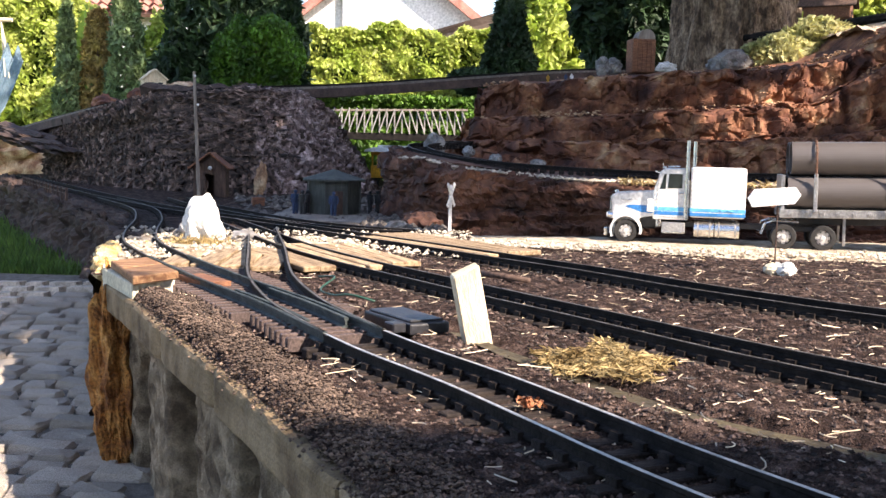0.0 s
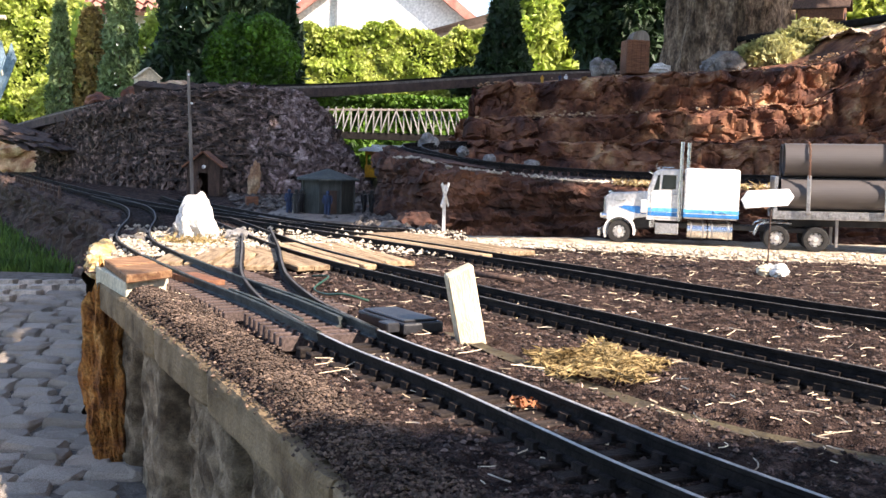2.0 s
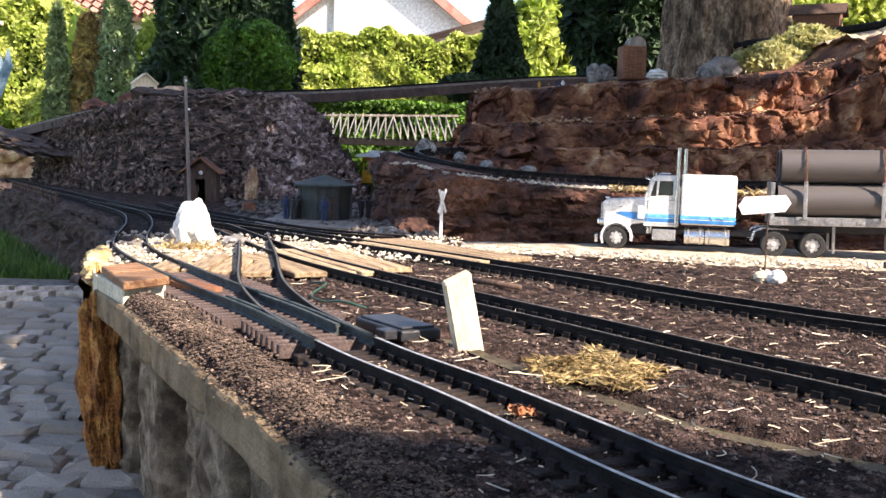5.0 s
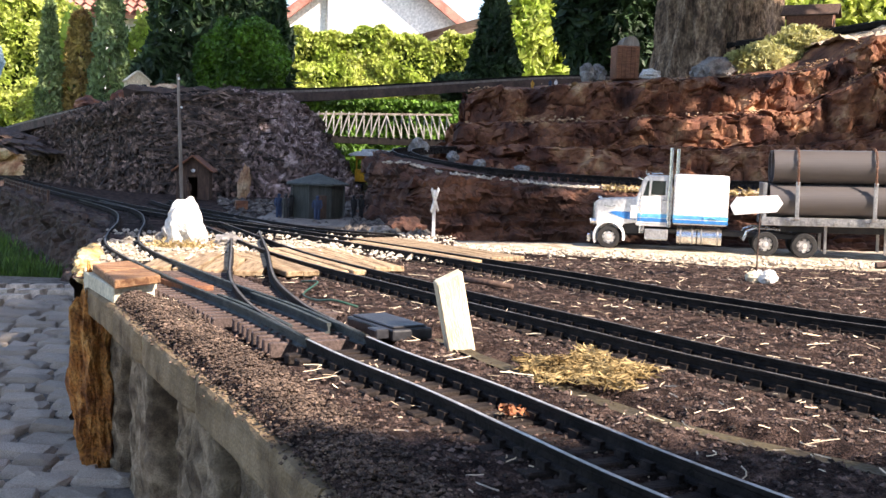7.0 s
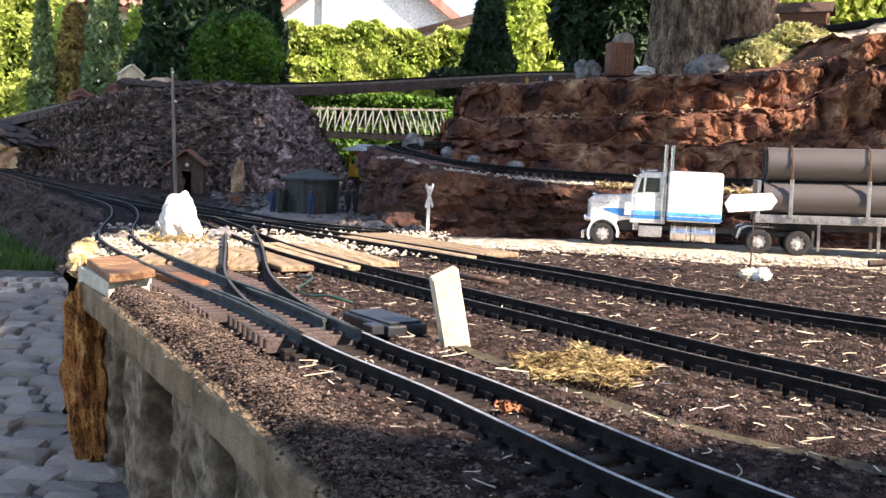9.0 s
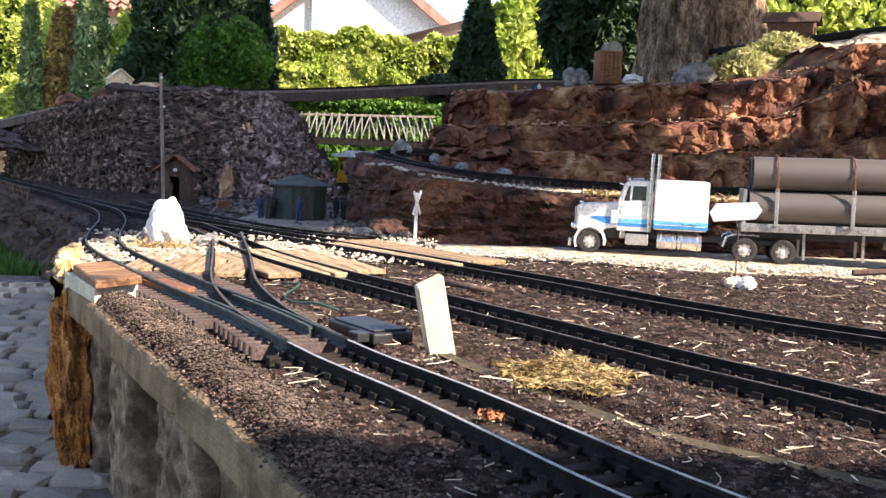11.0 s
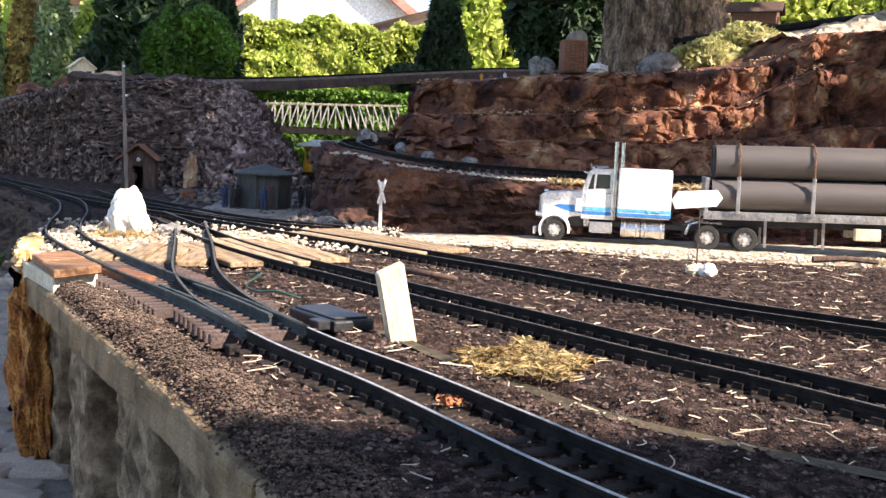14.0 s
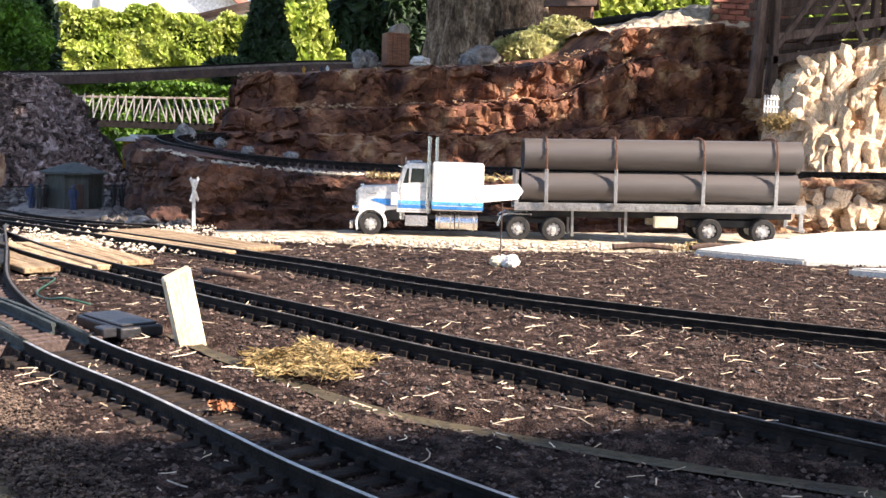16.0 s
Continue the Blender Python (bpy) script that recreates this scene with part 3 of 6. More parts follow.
def rail_bm(line, off, z0, upper, tall=1.0):
    bm = bmesh.new()
    prof = [(-0.0012, 0.00905), (0.0012, 0.00905), (0.0009, 0.0094), (-0.0009, 0.0094)] if upper else PROFILE
    rings = []
    for k, p in enumerate(line):
        d = line[min(k + 1, len(line) - 1)] - line[max(k - 1, 0)]
        n = Vector((-d.y, d.x, 0)).normalized()
        z = p.z if len(p) > 2 else 0.0
        rings.append([bm.verts.new((p.x + n.x * (off + u), p.y + n.y * (off + u), z0 + z + v * tall)) for u, v in prof])
    m = len(prof)
    for a, b in zip(rings, rings[1:]):
        for k in range(m):
            bm.faces.new((a[k], a[(k + 1) % m], b[(k + 1) % m], b[k]))
    bm.faces.new(rings[0][::-1]), bm.faces.new(rings[-1])
    bmesh.ops.recalc_face_normals(bm, faces=bm.faces)
    return bm


def track(label, pts, tie=TIE_BLACK, gap=0.0205, z=0.002, skip=None, material=RAIL, gauge=0.0237, top=DULL_TOP):
    line = spline([(*p, 0.0) if len(p) == 2 else p for p in pts], 0.012)
    tr = thing("railway_track", label, "railway track", "garden railway tracks")
    for s in (-1, 1):
        r = part("rail", rail_bm(line, s * gauge, z, False), material, tr)
        part("rail_head", rail_bm(line, s * gauge, z, True), top, r, "worn rail head")
    ties = spline([(*p, 0.0) if len(p) == 2 else p for p in pts], gap)
    for k, p in enumerate(ties):
        if skip and skip(p):
            continue
        d = ties[min(k + 1, len(ties) - 1)] - ties[max(k - 1, 0)]
        ob = new("sleeper", tie)
        ob.matrix_world = pose(p.x, p.y, p.z + z - 0.002, 0, 0, math.degrees(math.atan2(d.y, d.x)) + rng.uniform(-1, 1))
        ob.parent = tr
    return tr


track("black weathered model railway track beside the retaining wall", [(0.33, 0.10), (0.20, 0.31), (0.1135, 0.45), (0.073, 0.526), (0.025, 0.617), (-0.032, 0.711), (-0.0645, 0.772)], top=RAIL_TOP)
track("black weathered model railway track with half-buried sleepers", [(0.66, 0.20), (0.50, 0.36), (0.38, 0.515), (0.284, 0.665), (0.217, 0.758), (0.136, 0.887), (0.064, 0.997), (-0.020, 1.132), (-0.108, 1.275), (-0.205, 1.46), (-0.305, 1.70), (-0.42, 1.98)])
track("black weathered model railway track beside the gravel road", [(0.95, 0.50), (0.75, 0.66), (0.56, 0.81), (0.393, 0.965), (0.335, 1.034), (0.27, 1.117), (0.189, 1.245), (0.104, 1.358), (0.034, 1.457), (-0.10, 1.635), (-0.25, 1.83), (-0.42, 2.04), (-0.62, 2.30), (-0.90, 2.75), (-1.28, 3.42), (-1.72, 4.20)])
track("siding track curving over sunlit gravel at the corner", [(-0.337, 1.27), (-0.424, 1.458), (-0.482, 1.65), (-0.555, 1.95), (-0.66, 2.26), (-0.85, 2.62)])
track("station track running behind the wooden crossing", [(-0.06, 1.80), (-0.17, 1.86), (-0.30, 2.0), (-0.44, 2.22), (-0.60, 2.50), (-0.70, 2.72)])

# turnout: two routes on brown sleepers
turn = thing("turnout", "weathered greenish turnout with brown sleepers", "railway switch", "garden railway tracks")
straight = spline([(-0.0645, 0.772, 0), (-0.095, 0.832, 0), (-0.143, 0.925, 0), (-0.237, 1.085, 0), (-0.337, 1.27, 0)], 0.01)
curved = spline([(-0.0645, 0.772, 0), (-0.098, 0.845, 0), (-0.137, 0.942, 0), (-0.187, 1.120, 0), (-0.230, 1.35, 0.004), (-0.262, 1.52, 0.002), (-0.305, 1.74, 0)], 0.01)
for line, mm in ((straight, GREEN_RAIL), (curved, RAIL)):
    for s in (-1, 1):
        r = part("rail", rail_bm(line, s * 0.0237, 0.003, False), mm, turn)
        part("rail_head", rail_bm(line, s * 0.0237, 0.003, True), DULL_TOP if mm == RAIL else GREEN_RAIL, r)
part("guard_rail", rail_bm(straight[6:26], 0.0165, 0.003, False), GREEN_RAIL, turn)
part("guard_rail", rail_bm(straight[6:26], -0.0165, 0.003, False), GREEN_RAIL, turn)
beds = spline([tuple(p) for p in straight[3:-6]], 0.0165)
for k, p in enumerate(beds):
    q = beds[min(k + 1, len(beds) - 1)] - beds[max(k - 1, 0)]
    mid = p + Vector((q.y, -q.x, 0)).normalized() * 0.012 * min(1.0, k / 14)
    ob = new("sleeper", TIE_WIDE if k > 7 else TIE_LONG)
    ob.matrix_world = pose(mid.x, mid.y, 0.0012, 0, 0, math.degrees(math.atan2(q.y, q.x)) + rng.uniform(-1, 1))
    ob.parent = turn
# point motor box with its cable
motor = thing("point_motor", "flat black plastic point motor box beside the turnout", "motor box", at=pose(-0.030, 0.868, -0.001, 0, 0, -58))
part("housing", box(bmesh.new(), (0.080, 0.038, 0.0095), (0, 0, 0.0055), 0.002, segs=2), BLACK, motor)
part("cover", box(bmesh.new(), (0.070, 0.032, 0.002), (0, 0, 0.0112), 0.0008), BLACK, motor)
part("plug", box(bmesh.new(), (0.016, 0.012, 0.008), (0.03, -0.027, 0.007), 0.001), BLACK, motor)
bm = tube(bmesh.new(), spline([(-0.062, 0.955, 0.008), (-0.085, 0.965, 0.012), (-0.105, 0.99, 0.008), (-0.125, 1.06, 0.004), (-0.118, 1.13, 0.008), (-0.14, 1.17, 0.003)], 0.004), 0.0011, 6)
solo("green_cable", bm, mat("green_cable", [(0.015, 0.055, 0.035), (0.03, 0.09, 0.06)], 60, 0.5, 0), "thin green cable trailing from the motor", "cable", smooth=True)

# ---- wooden crossing ----
deck = thing("plank_crossing", "weathered brown wooden plank crossing over the tracks", "crossing", kind="structure")


def plank(p0, p1, width, z, thick=0.007, material=WOOD, parent=deck):
    a, b = Vector((*p0, z)), Vector((*p1, z))
    d = b - a
    bm = box(bmesh.new(), (d.length, width, thick), (0, 0, 0), 0.0012)
    for v in bm.verts:
        v.co.z += 0.0008 * noise.noise(v.co * 60 + a * 9)
    ob = part("plank", bm, material, parent)
    ob.matrix_world = pose(*((a + b) / 2), 0, 0, math.degrees(math.atan2(d.y, d.x)) + rng.uniform(-0.6, 0.6))
    return ob


def beside(line, s0, s1, off):
    p, d, _ = along(line, s0)
    q, e, _ = along(line, s1)
    return (p.x - d.y * off, p.y + d.x * off), (q.x - e.y * off, q.y + e.x * off)


LB = spline([(-0.09, 1.245), (-0.15, 1.35), (-0.205, 1.46), (-0.25, 1.57)], 0.01)
LC = spline([(0.062, 1.42), (0.034, 1.457), (-0.033, 1.545), (-0.10, 1.635), (-0.175, 1.735)], 0.01)
for off in (-0.012, 0.012):
    plank(*beside(LB, 0.0, 0.30, off), 0.0185, 0.0055)
    plank(*beside(LC, 0.0, 0.32, off), 0.0185, 0.0055)
for k, off in enumerate((0.042, 0.064)):
    plank(*beside(LB, 0.02, 0.25, off), 0.021, 0.004)
for off in (-0.042, -0.064, -0.086):
    plank(*beside(LB, 0.04, 0.31, off), 0.021, 0.004)
for off in (-0.042, -0.064, -0.086, -0.108):
    plank(*beside(LC, 0.02, 0.36, off), 0.021, 0.0055)
for k in range(4):
    plank((-0.325 + 0.038 * k, 1.235 - 0.004 * k), (-0.335 + 0.038 * k, 1.43), 0.034 if k not in (1,) else 0.030, 0.0035)


# ---- gravel, road, slabs ----
def strip(name, outline, z, amp, material, label, category, nu=120, nv=22):
    """A ground strip between a near and a far line."""
    near, far = outline
    a, b = spline(near, 0.01), spline(far, 0.01)
    verts = []
    for i in range(nu):
        p, q = a[int(i / (nu - 1) * (len(a) - 1))], b[int(i / (nu - 1) * (len(b) - 1))]
        for j in range(nv):
            t = j / (nv - 1)
            x, y = p.x + (q.x - p.x) * t, p.y + (q.y - p.y) * t
            e = 0.008 * noise.noise(Vector((x * 25, y * 25, 1)))
            edge = min(t, 1 - t)
            verts.append((x + e, y + e, (z if edge > 0.05 else z - 0.006) + amp * noise.fractal(Vector((x * 40, y * 40, 4)), 0.8, 2, 3)))
    faces = [(i * nv + j, (i + 1) * nv + j, (i + 1) * nv + j + 1, i * nv + j + 1) for i in range(nu - 1) for j in range(nv - 1)]
    return tagged(raw(name, verts, faces, material, True), label, category, kind="structure")


strip("gravel_road", ([(0.04, 1.82), (0.18, 1.80), (0.40, 1.72), (0.70, 1.63), (1.05, 1.60), (1.5, 1.62)], [(0.0, 1.97), (0.2, 2.02), (0.5, 2.06), (0.9, 2.1), (1.3, 2.16), (1.7, 2.2)]), -0.009, 0.0015, SAND, "pale sandy gravel road under the truck", "road")
strip("gravel_patch", ([(-0.425, 1.30), (-0.40, 1.26), (-0.30, 1.42), (-0.20, 1.47), (-0.08, 1.60), (0.02, 1.70)], [(-0.535, 1.78), (-0.49, 1.80), (-0.38, 1.68), (-0.24, 1.72), (-0.14, 1.80), (0.0, 1.86)]), 0.003, 0.002, SAND, "pale gravel around the white stone", "gravel", 90, 26)
cs, ss = [], []
for _ in range(4200):
    if rng.random() < 0.45:
        x = rng.uniform(-0.56, 0.05)
        y = 1.30 + 0.5 * rng.random() + (0.12 if x > -0.3 else 0)
        if x < edge_x(y) + 0.012:
            continue
    else:
        x = rng.uniform(0.05, 1.45)
        y = rng.gauss(1.74 - 0.1 * x + 0.04, 0.035)
    s = rng.choice((0.0012, 0.0018, 0.0025, 0.0035, 0.0048))
    cs.append((x, y, (0.004 if x < 0.05 else -0.007) + s * 0.3)), ss.append(s)
tagged(scatter_blobs("pale_pebbles", cs, ss, GRAVEL, 5), "pale sunlit gravel pebbles", "pebbles", kind="stuff")
for pts, z in (([(0.815, 1.535), (0.93, 1.395), (1.30, 1.30), (1.95, 1.55), (1.75, 2.12), (1.30, 1.93)], 0.009), ([(0.93, 1.285), (1.02, 1.20), (1.5, 1.05), (1.95, 1.45), (1.30, 1.26)], 0.010)):
    bm = bmesh.new()
    prism(bm, pts, -0.01, z)
    bmesh.ops.bevel(bm, geom=bm.edges[:], offset=0.003, segments=2, affect="EDGES")
    solo("paving_slab", bm, SLAB, "pale sunlit stone paving slab on the soil", "slab", group="paving slabs")

# ---- rocks, walls of the layout ----
# lower wall with the track shelf on it
LIP = [(-0.13, 2.75, 0.155), (-0.11, 2.40, 0.145), (-0.05, 2.13, 0.128), (0.02, 2.04, 0.112), (0.15, 2.08, 0.100), (0.30, 2.14, 0.090), (0.60, 2.16, 0.088), (1.0, 2.18, 0.093), (1.27, 2.22, 0.098)]
st = []
LIP_END = [(1.25, 2.22, 0.098), (1.5, 2.25, 0.10), (1.8, 2.26, 0.105), (2.4, 2.3, 0.11)]
st_end = []
for k, (x, y, z) in enumerate(LIP + LIP_END):
    out = Vector((-1, -0.2, 0)) if k < 2 else Vector((-0.5, -0.8, 0)) if k == 2 else Vector((0, -1, 0))
    o = out * 0.03
    back = Vector((0.30, 0.22, 0)) if k < 3 else Vector((0, 0.95, 0))
    (st if k < len(LIP) else st_end).append([(x + back.x, y + back.y, z + (0.015 if k > 2 else -0.03)), (x + back.x * 0.25, y + back.y * 0.25, z + (0.004 if k > 2 else -0.004)), (x, y, z), (x + o.x, y + o.y, z - 0.02), (x + o.x * 0.4, y + o.y * 0.4, z * 0.45), (x + o.x * 1.4, y + o.y * 1.4, -0.02)])
# split by light: shade-darkened rock first, paler ochre for the sunlit right end
loft("rock_wall_lower", st, 330, 70, 0.017, 20, SHADED_ROCK, "rough brown rock wall, coloured darker for shade, carrying the upper track", "rock wall", (1, 1, 2.0), 3, calm=(0.12, 0.15, 0.6, 1, 1, 1))
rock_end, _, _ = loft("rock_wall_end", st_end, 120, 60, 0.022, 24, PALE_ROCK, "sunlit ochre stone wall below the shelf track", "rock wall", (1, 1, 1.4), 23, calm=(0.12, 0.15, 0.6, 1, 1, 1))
SHELF = [(2.4, 2.52, 0.124), (1.8, 2.46, 0.118), (1.3, 2.42, 0.111), (0.9, 2.36, 0.108), (0.55, 2.33, 0.104), (0.30, 2.32, 0.108), (0.10, 2.36, 0.118), (-0.03, 2.47, 0.135), (-0.07, 2.66, 0.152), (0.0, 2.85, 0.162), (0.12, 3.05, 0.172), (0.28, 3.3, 0.18)]
track("dark model railway track on the rock shelf", SHELF, z=0.004)
cs, ss = [], []
for _ in range(1500):
    t = rng.random() ** 0.8 * 1.5
    x = -0.10 + t
    lip_y = float(np.interp(x, [p[0] for p in LIP[2:]], [p[1] for p in LIP[2:]]))
    lip_z = float(np.interp(x, [p[0] for p in LIP[2:]], [p[2] for p in LIP[2:]]))
    y = lip_y + abs(rng.gauss(0.03, 0.05)) - 0.005
    s = rng.choice((0.003, 0.005, 0.007))
    cs.append((x, y, lip_z + 0.006)), ss.append(s)
tagged(scatter_blobs("shelf_gravel", cs, ss, GRAVEL, 8), "loose pale gravel along the shelf edge", "pebbles", kind="stuff")

mc = []
for _ in range(1700):
    x = rng.uniform(0.36, 1.15)
    lip_y, lip_z = (float(np.interp(x, [p[0] for p in LIP[2:]], [p[k] for p in LIP[2:]])) for k in (1, 2))
    mc.append((x, lip_y + rng.gauss(0.004, 0.012), lip_z + 0.003 + abs(rng.gauss(0, 0.005))))
tagged(leaves("dry_grass_fringe", mc, 0.0034, STRAW, seed=16, long=2.4, flat=0.7), "golden dry grass along the shelf edge", "dry grass", kind="stuff")

# big brown rock face behind, in three ledges
def crag(p, seed):
    """Chiselled rock: upright ribs, tilted facets and thin beds."""
    x, y, z = p
    wob = noise.noise(Vector((x * 5, y * 5, z * 5 + seed)))
    rib = 1 - 2 * abs(noise.noise(Vector((x * 13 + wob, y * 13, z * 5 + seed))))
    q = Vector((x * 15, y * 15, z * 19 + seed))
    c, spots = noise.voronoi(q)
    tilt = noise.cell_vector(spots[0] * 7.31 + Vector((0.5, 0.5, 0.5))) - Vector((0.5, 0.5, 0.5))
    q2 = Vector((x * 44, y * 44, z * 36 + seed))
    c2, spots2 = noise.voronoi(q2)
    tilt2 = noise.cell_vector(spots2[0] * 5.17 + Vector((0.5, 0.5, 0.5))) - Vector((0.5, 0.5, 0.5))
    bed_ = (z * 26 + 1.6 * noise.noise(Vector((x * 4, y * 4, seed)))) % 1.0
    return 0.75 * rib + 0.9 * tilt.x + 0.9 * tilt.dot(q - spots[0]) + 0.35 * tilt2.y + 0.4 * tilt2.dot(q2 - spots2[0]) + 0.3 * (bed_ - 0.5) + 0.5 * min(c[1] - c[0], 0.3)


def terraced_face(name, stations, nu, rows, amp, material, label, seed):
    """A rock face through stations (x, y, foot, ledge, ledge, top, tread, lean back)."""
    st = np.array(stations, float)
    u = np.linspace(0, len(st) - 1, nu)
    col = [np.interp(u, range(len(st)), st[:, k]) for k in range(st.shape[1])]
    verts = []
    for i in range(nu):
        x, y, zb, l3, l2, top, tr, bx = (float(c[i]) for c in col)
        n1, n2, n3 = (noise.noise(Vector((x * 7, y * 7, seed + 5 * k))) + 0.5 * noise.noise(Vector((x * 23, y * 23, seed + 5 * k))) for k in range(3))
        l3, l2, top = l3 + 0.012 * n1, l2 + 0.012 * n2, top + 0.008 * n3
        o3, o2, o1 = 0.04 + 0.018 * n2, 0.05 + (0.12 + 0.03 * n3) * tr, 0.06 + (0.26 + 0.03 * n1) * tr
        line = [(y - 0.05, zb - 0.03), (y - 0.005, zb + 0.03), (y + o3 - 0.015, l3 - 0.016), (y + o3, l3), (y + o2 - 0.03, l3 + 0.008), (y + o2 - 0.012, l2 - 0.016), (y + o2, l2), (y + o1 - 0.035, l2 + 0.008), (y + o1 - 0.012, top - 0.014), (y + o1, top), (y + o1 + 0.42, top + 0.035), (y + o1 + 1.5, top + 0.05)]
        for (y0, z0), (y1, z1), n in zip(line, line[1:], rows):
            for j in range(n):
                t = j / n
                yy, zz = y0 + (y1 - y0) * t, z0 + (z1 - z0) * t
                back = yy - y
                xx = x + bx * back
                d = amp * crag((xx, yy, zz), seed) * (1.0 if back < o1 + 0.02 else 0.35)
                verts.append((xx - 0.35 * d * (1 if bx > 0.1 else 0), yy - d, zz + 0.25 * d))
    m = sum(rows)
    faces = [(i * m + j, (i + 1) * m + j, (i + 1) * m + j + 1, i * m + j + 1) for i in range(nu - 1) for j in range(m - 1)]
    return tagged(raw(name, verts, faces, material), label, "rock wall", kind="structure")


terraced_face("rock_face_upper", [
    (0.60, 4.6, 0.14, 0.19, 0.25, 0.38, 0.6, 0.8), (0.25, 4.0, 0.14, 0.19, 0.25, 0.36, 0.6, 0.8), (0.02, 3.30, 0.13, 0.18, 0.24, 0.335, 0.6, 0.6), (0.01, 3.02, 0.12, 0.175, 0.235, 0.338, 0.8, 0.35),
    (0.08, 2.89, 0.11, 0.175, 0.238, 0.345, 1.0, 0.1), (0.24, 2.86, 0.10, 0.178, 0.248, 0.353, 1, 0), (0.44, 2.86, 0.10, 0.180, 0.262, 0.375, 1, 0), (0.64, 2.87, 0.10, 0.185, 0.276, 0.394, 1, 0), (0.82, 2.88, 0.10, 0.195, 0.290, 0.410, 1, 0),
    (0.99, 2.88, 0.10, 0.205, 0.302, 0.422, 1, 0), (1.08, 2.88, 0.10, 0.21, 0.312, 0.432, 1, 0), (1.18, 2.90, 0.10, 0.23, 0.365, 0.452, 1, 0), (1.28, 2.92, 0.10, 0.25, 0.43, 0.50, 0.95, 0), (1.35, 2.94, 0.10, 0.26, 0.455, 0.560, 0.9, 0),
    (1.50, 2.96, 0.10, 0.27, 0.45, 0.578, 0.7, 0), (1.70, 2.99, 0.10, 0.27, 0.45, 0.590, 0.65, 0), (1.90, 3.02, 0.10, 0.27, 0.45, 0.595, 0.65, 0), (2.15, 3.05, 0.10, 0.27, 0.45, 0.60, 0.6, 0)],
    460, (8, 16, 6, 8, 26, 6, 10, 30, 7, 22, 6), 0.034, BROWN_ROCK, "tall terraced red-brown rock face behind the tracks", 9.0)
# ochre grit along the ledges, its pale colour standing in for sunlit ledge tops
cs, ss = [], []
for _ in range(1500):
    x = rng.uniform(0.1, 1.34)
    high = rng.random() < 0.5
    lz, ly = (float(np.interp(x, (0.08, 0.44, 0.82, 1.08, 1.28, 1.35), v)) for v in (((0.352, 0.382, 0.417, 0.440, 0.51, 0.568), (3.23, 3.20, 3.22, 3.22, 3.25, 3.26)) if high else ((0.247, 0.272, 0.300, 0.322, 0.438, 0.464), (3.07, 3.04, 3.06, 3.06, 3.10, 3.12))))
    if noise.noise(Vector((x * 9, 4 + 3 * high, 0))) < 0.0:
        continue
    s = rng.choice((0.0018, 0.0025, 0.004, 0.006))
    cs.append((x, ly + rng.gauss(0.015, 0.03), lz + rng.gauss(0, 0.004))), ss.append(s)
tagged(scatter_blobs("ledge_grit", cs, ss, PALE_ROCK, 28), "loose ochre grit giving the rock ledges their sunlit yellow", "grit", kind="stuff")

# sunlit sandstone cladding on the right: a bed of ochre rock with upright slabs on it
st = []
CLAD = [(1.75, 3.02, 0.24), (1.70, 2.86, 0.33), (1.715, 2.75, 0.42), (1.82, 2.71, 0.475), (2.0, 2.69, 0.52), (2.5, 2.66, 0.55), (2.9, 2.66, 0.55)]
for x, y, top in CLAD:
    st.append([(x, y - 0.10, 0.09), (x, y - 0.06, 0.09 + 0.3 * (top - 0.09)), (x, y - 0.02, 0.09 + 0.65 * (top - 0.09)), (x, y + 0.03, top), (x + 0.05, y + 0.5, top + 0.02)])
face_right, CG, CN = loft("rock_face_right", st, 150, 60, 0.016, 19, PALE_ROCK, "sunlit ochre stone-clad rock wall", "rock wall", (1.3, 1, 0.75), 17)


def slab_mesh(seed):
    """A rough upright slab, one unit high, with chipped edges."""
    r = random.Random(seed)
    bm = bmesh.new()
    n = 7
    rim = [(0.5 * math.cos(2 * math.pi * (k + r.uniform(-0.25, 0.25)) / n), 0.5 * math.sin(2 * math.pi * (k + r.uniform(-0.25, 0.25)) / n)) for k in range(n)]
    back = [bm.verts.new((a * 1.05, 0.5, b * 1.05)) for a, b in rim]
    front = [bm.verts.new((a * r.uniform(0.75, 0.95), -0.4 + r.uniform(-0.2, 0.25), b * r.uniform(0.8, 0.95))) for a, b in rim]
    mid_ = bm.verts.new((r.uniform(-0.15, 0.15), -0.5 + r.uniform(-0.15, 0.1), r.uniform(-0.15, 0.15)))
    for k in range(n):
        m = (k + 1) % n
        bm.faces.new((back[k], back[m], front[m], front[k])), bm.faces.new((front[k], front[m], mid_))
    bmesh.ops.recalc_face_normals(bm, faces=bm.faces)
    return finish("stone", bm, SANDSTONE)


SLABS = [slab_mesh(60 + k) for k in range(10)]
r = random.Random(77)


def clad(parent, x, y, z, w, h, d, lean):
    ob = new("stone", SLABS[r.randrange(10)])
    ob.matrix_world = pose(x, y, z, r.uniform(-14, 10), lean, r.uniform(-16, 26)) @ Matrix.Diagonal((w, d, h, 1))
    ob.parent = parent


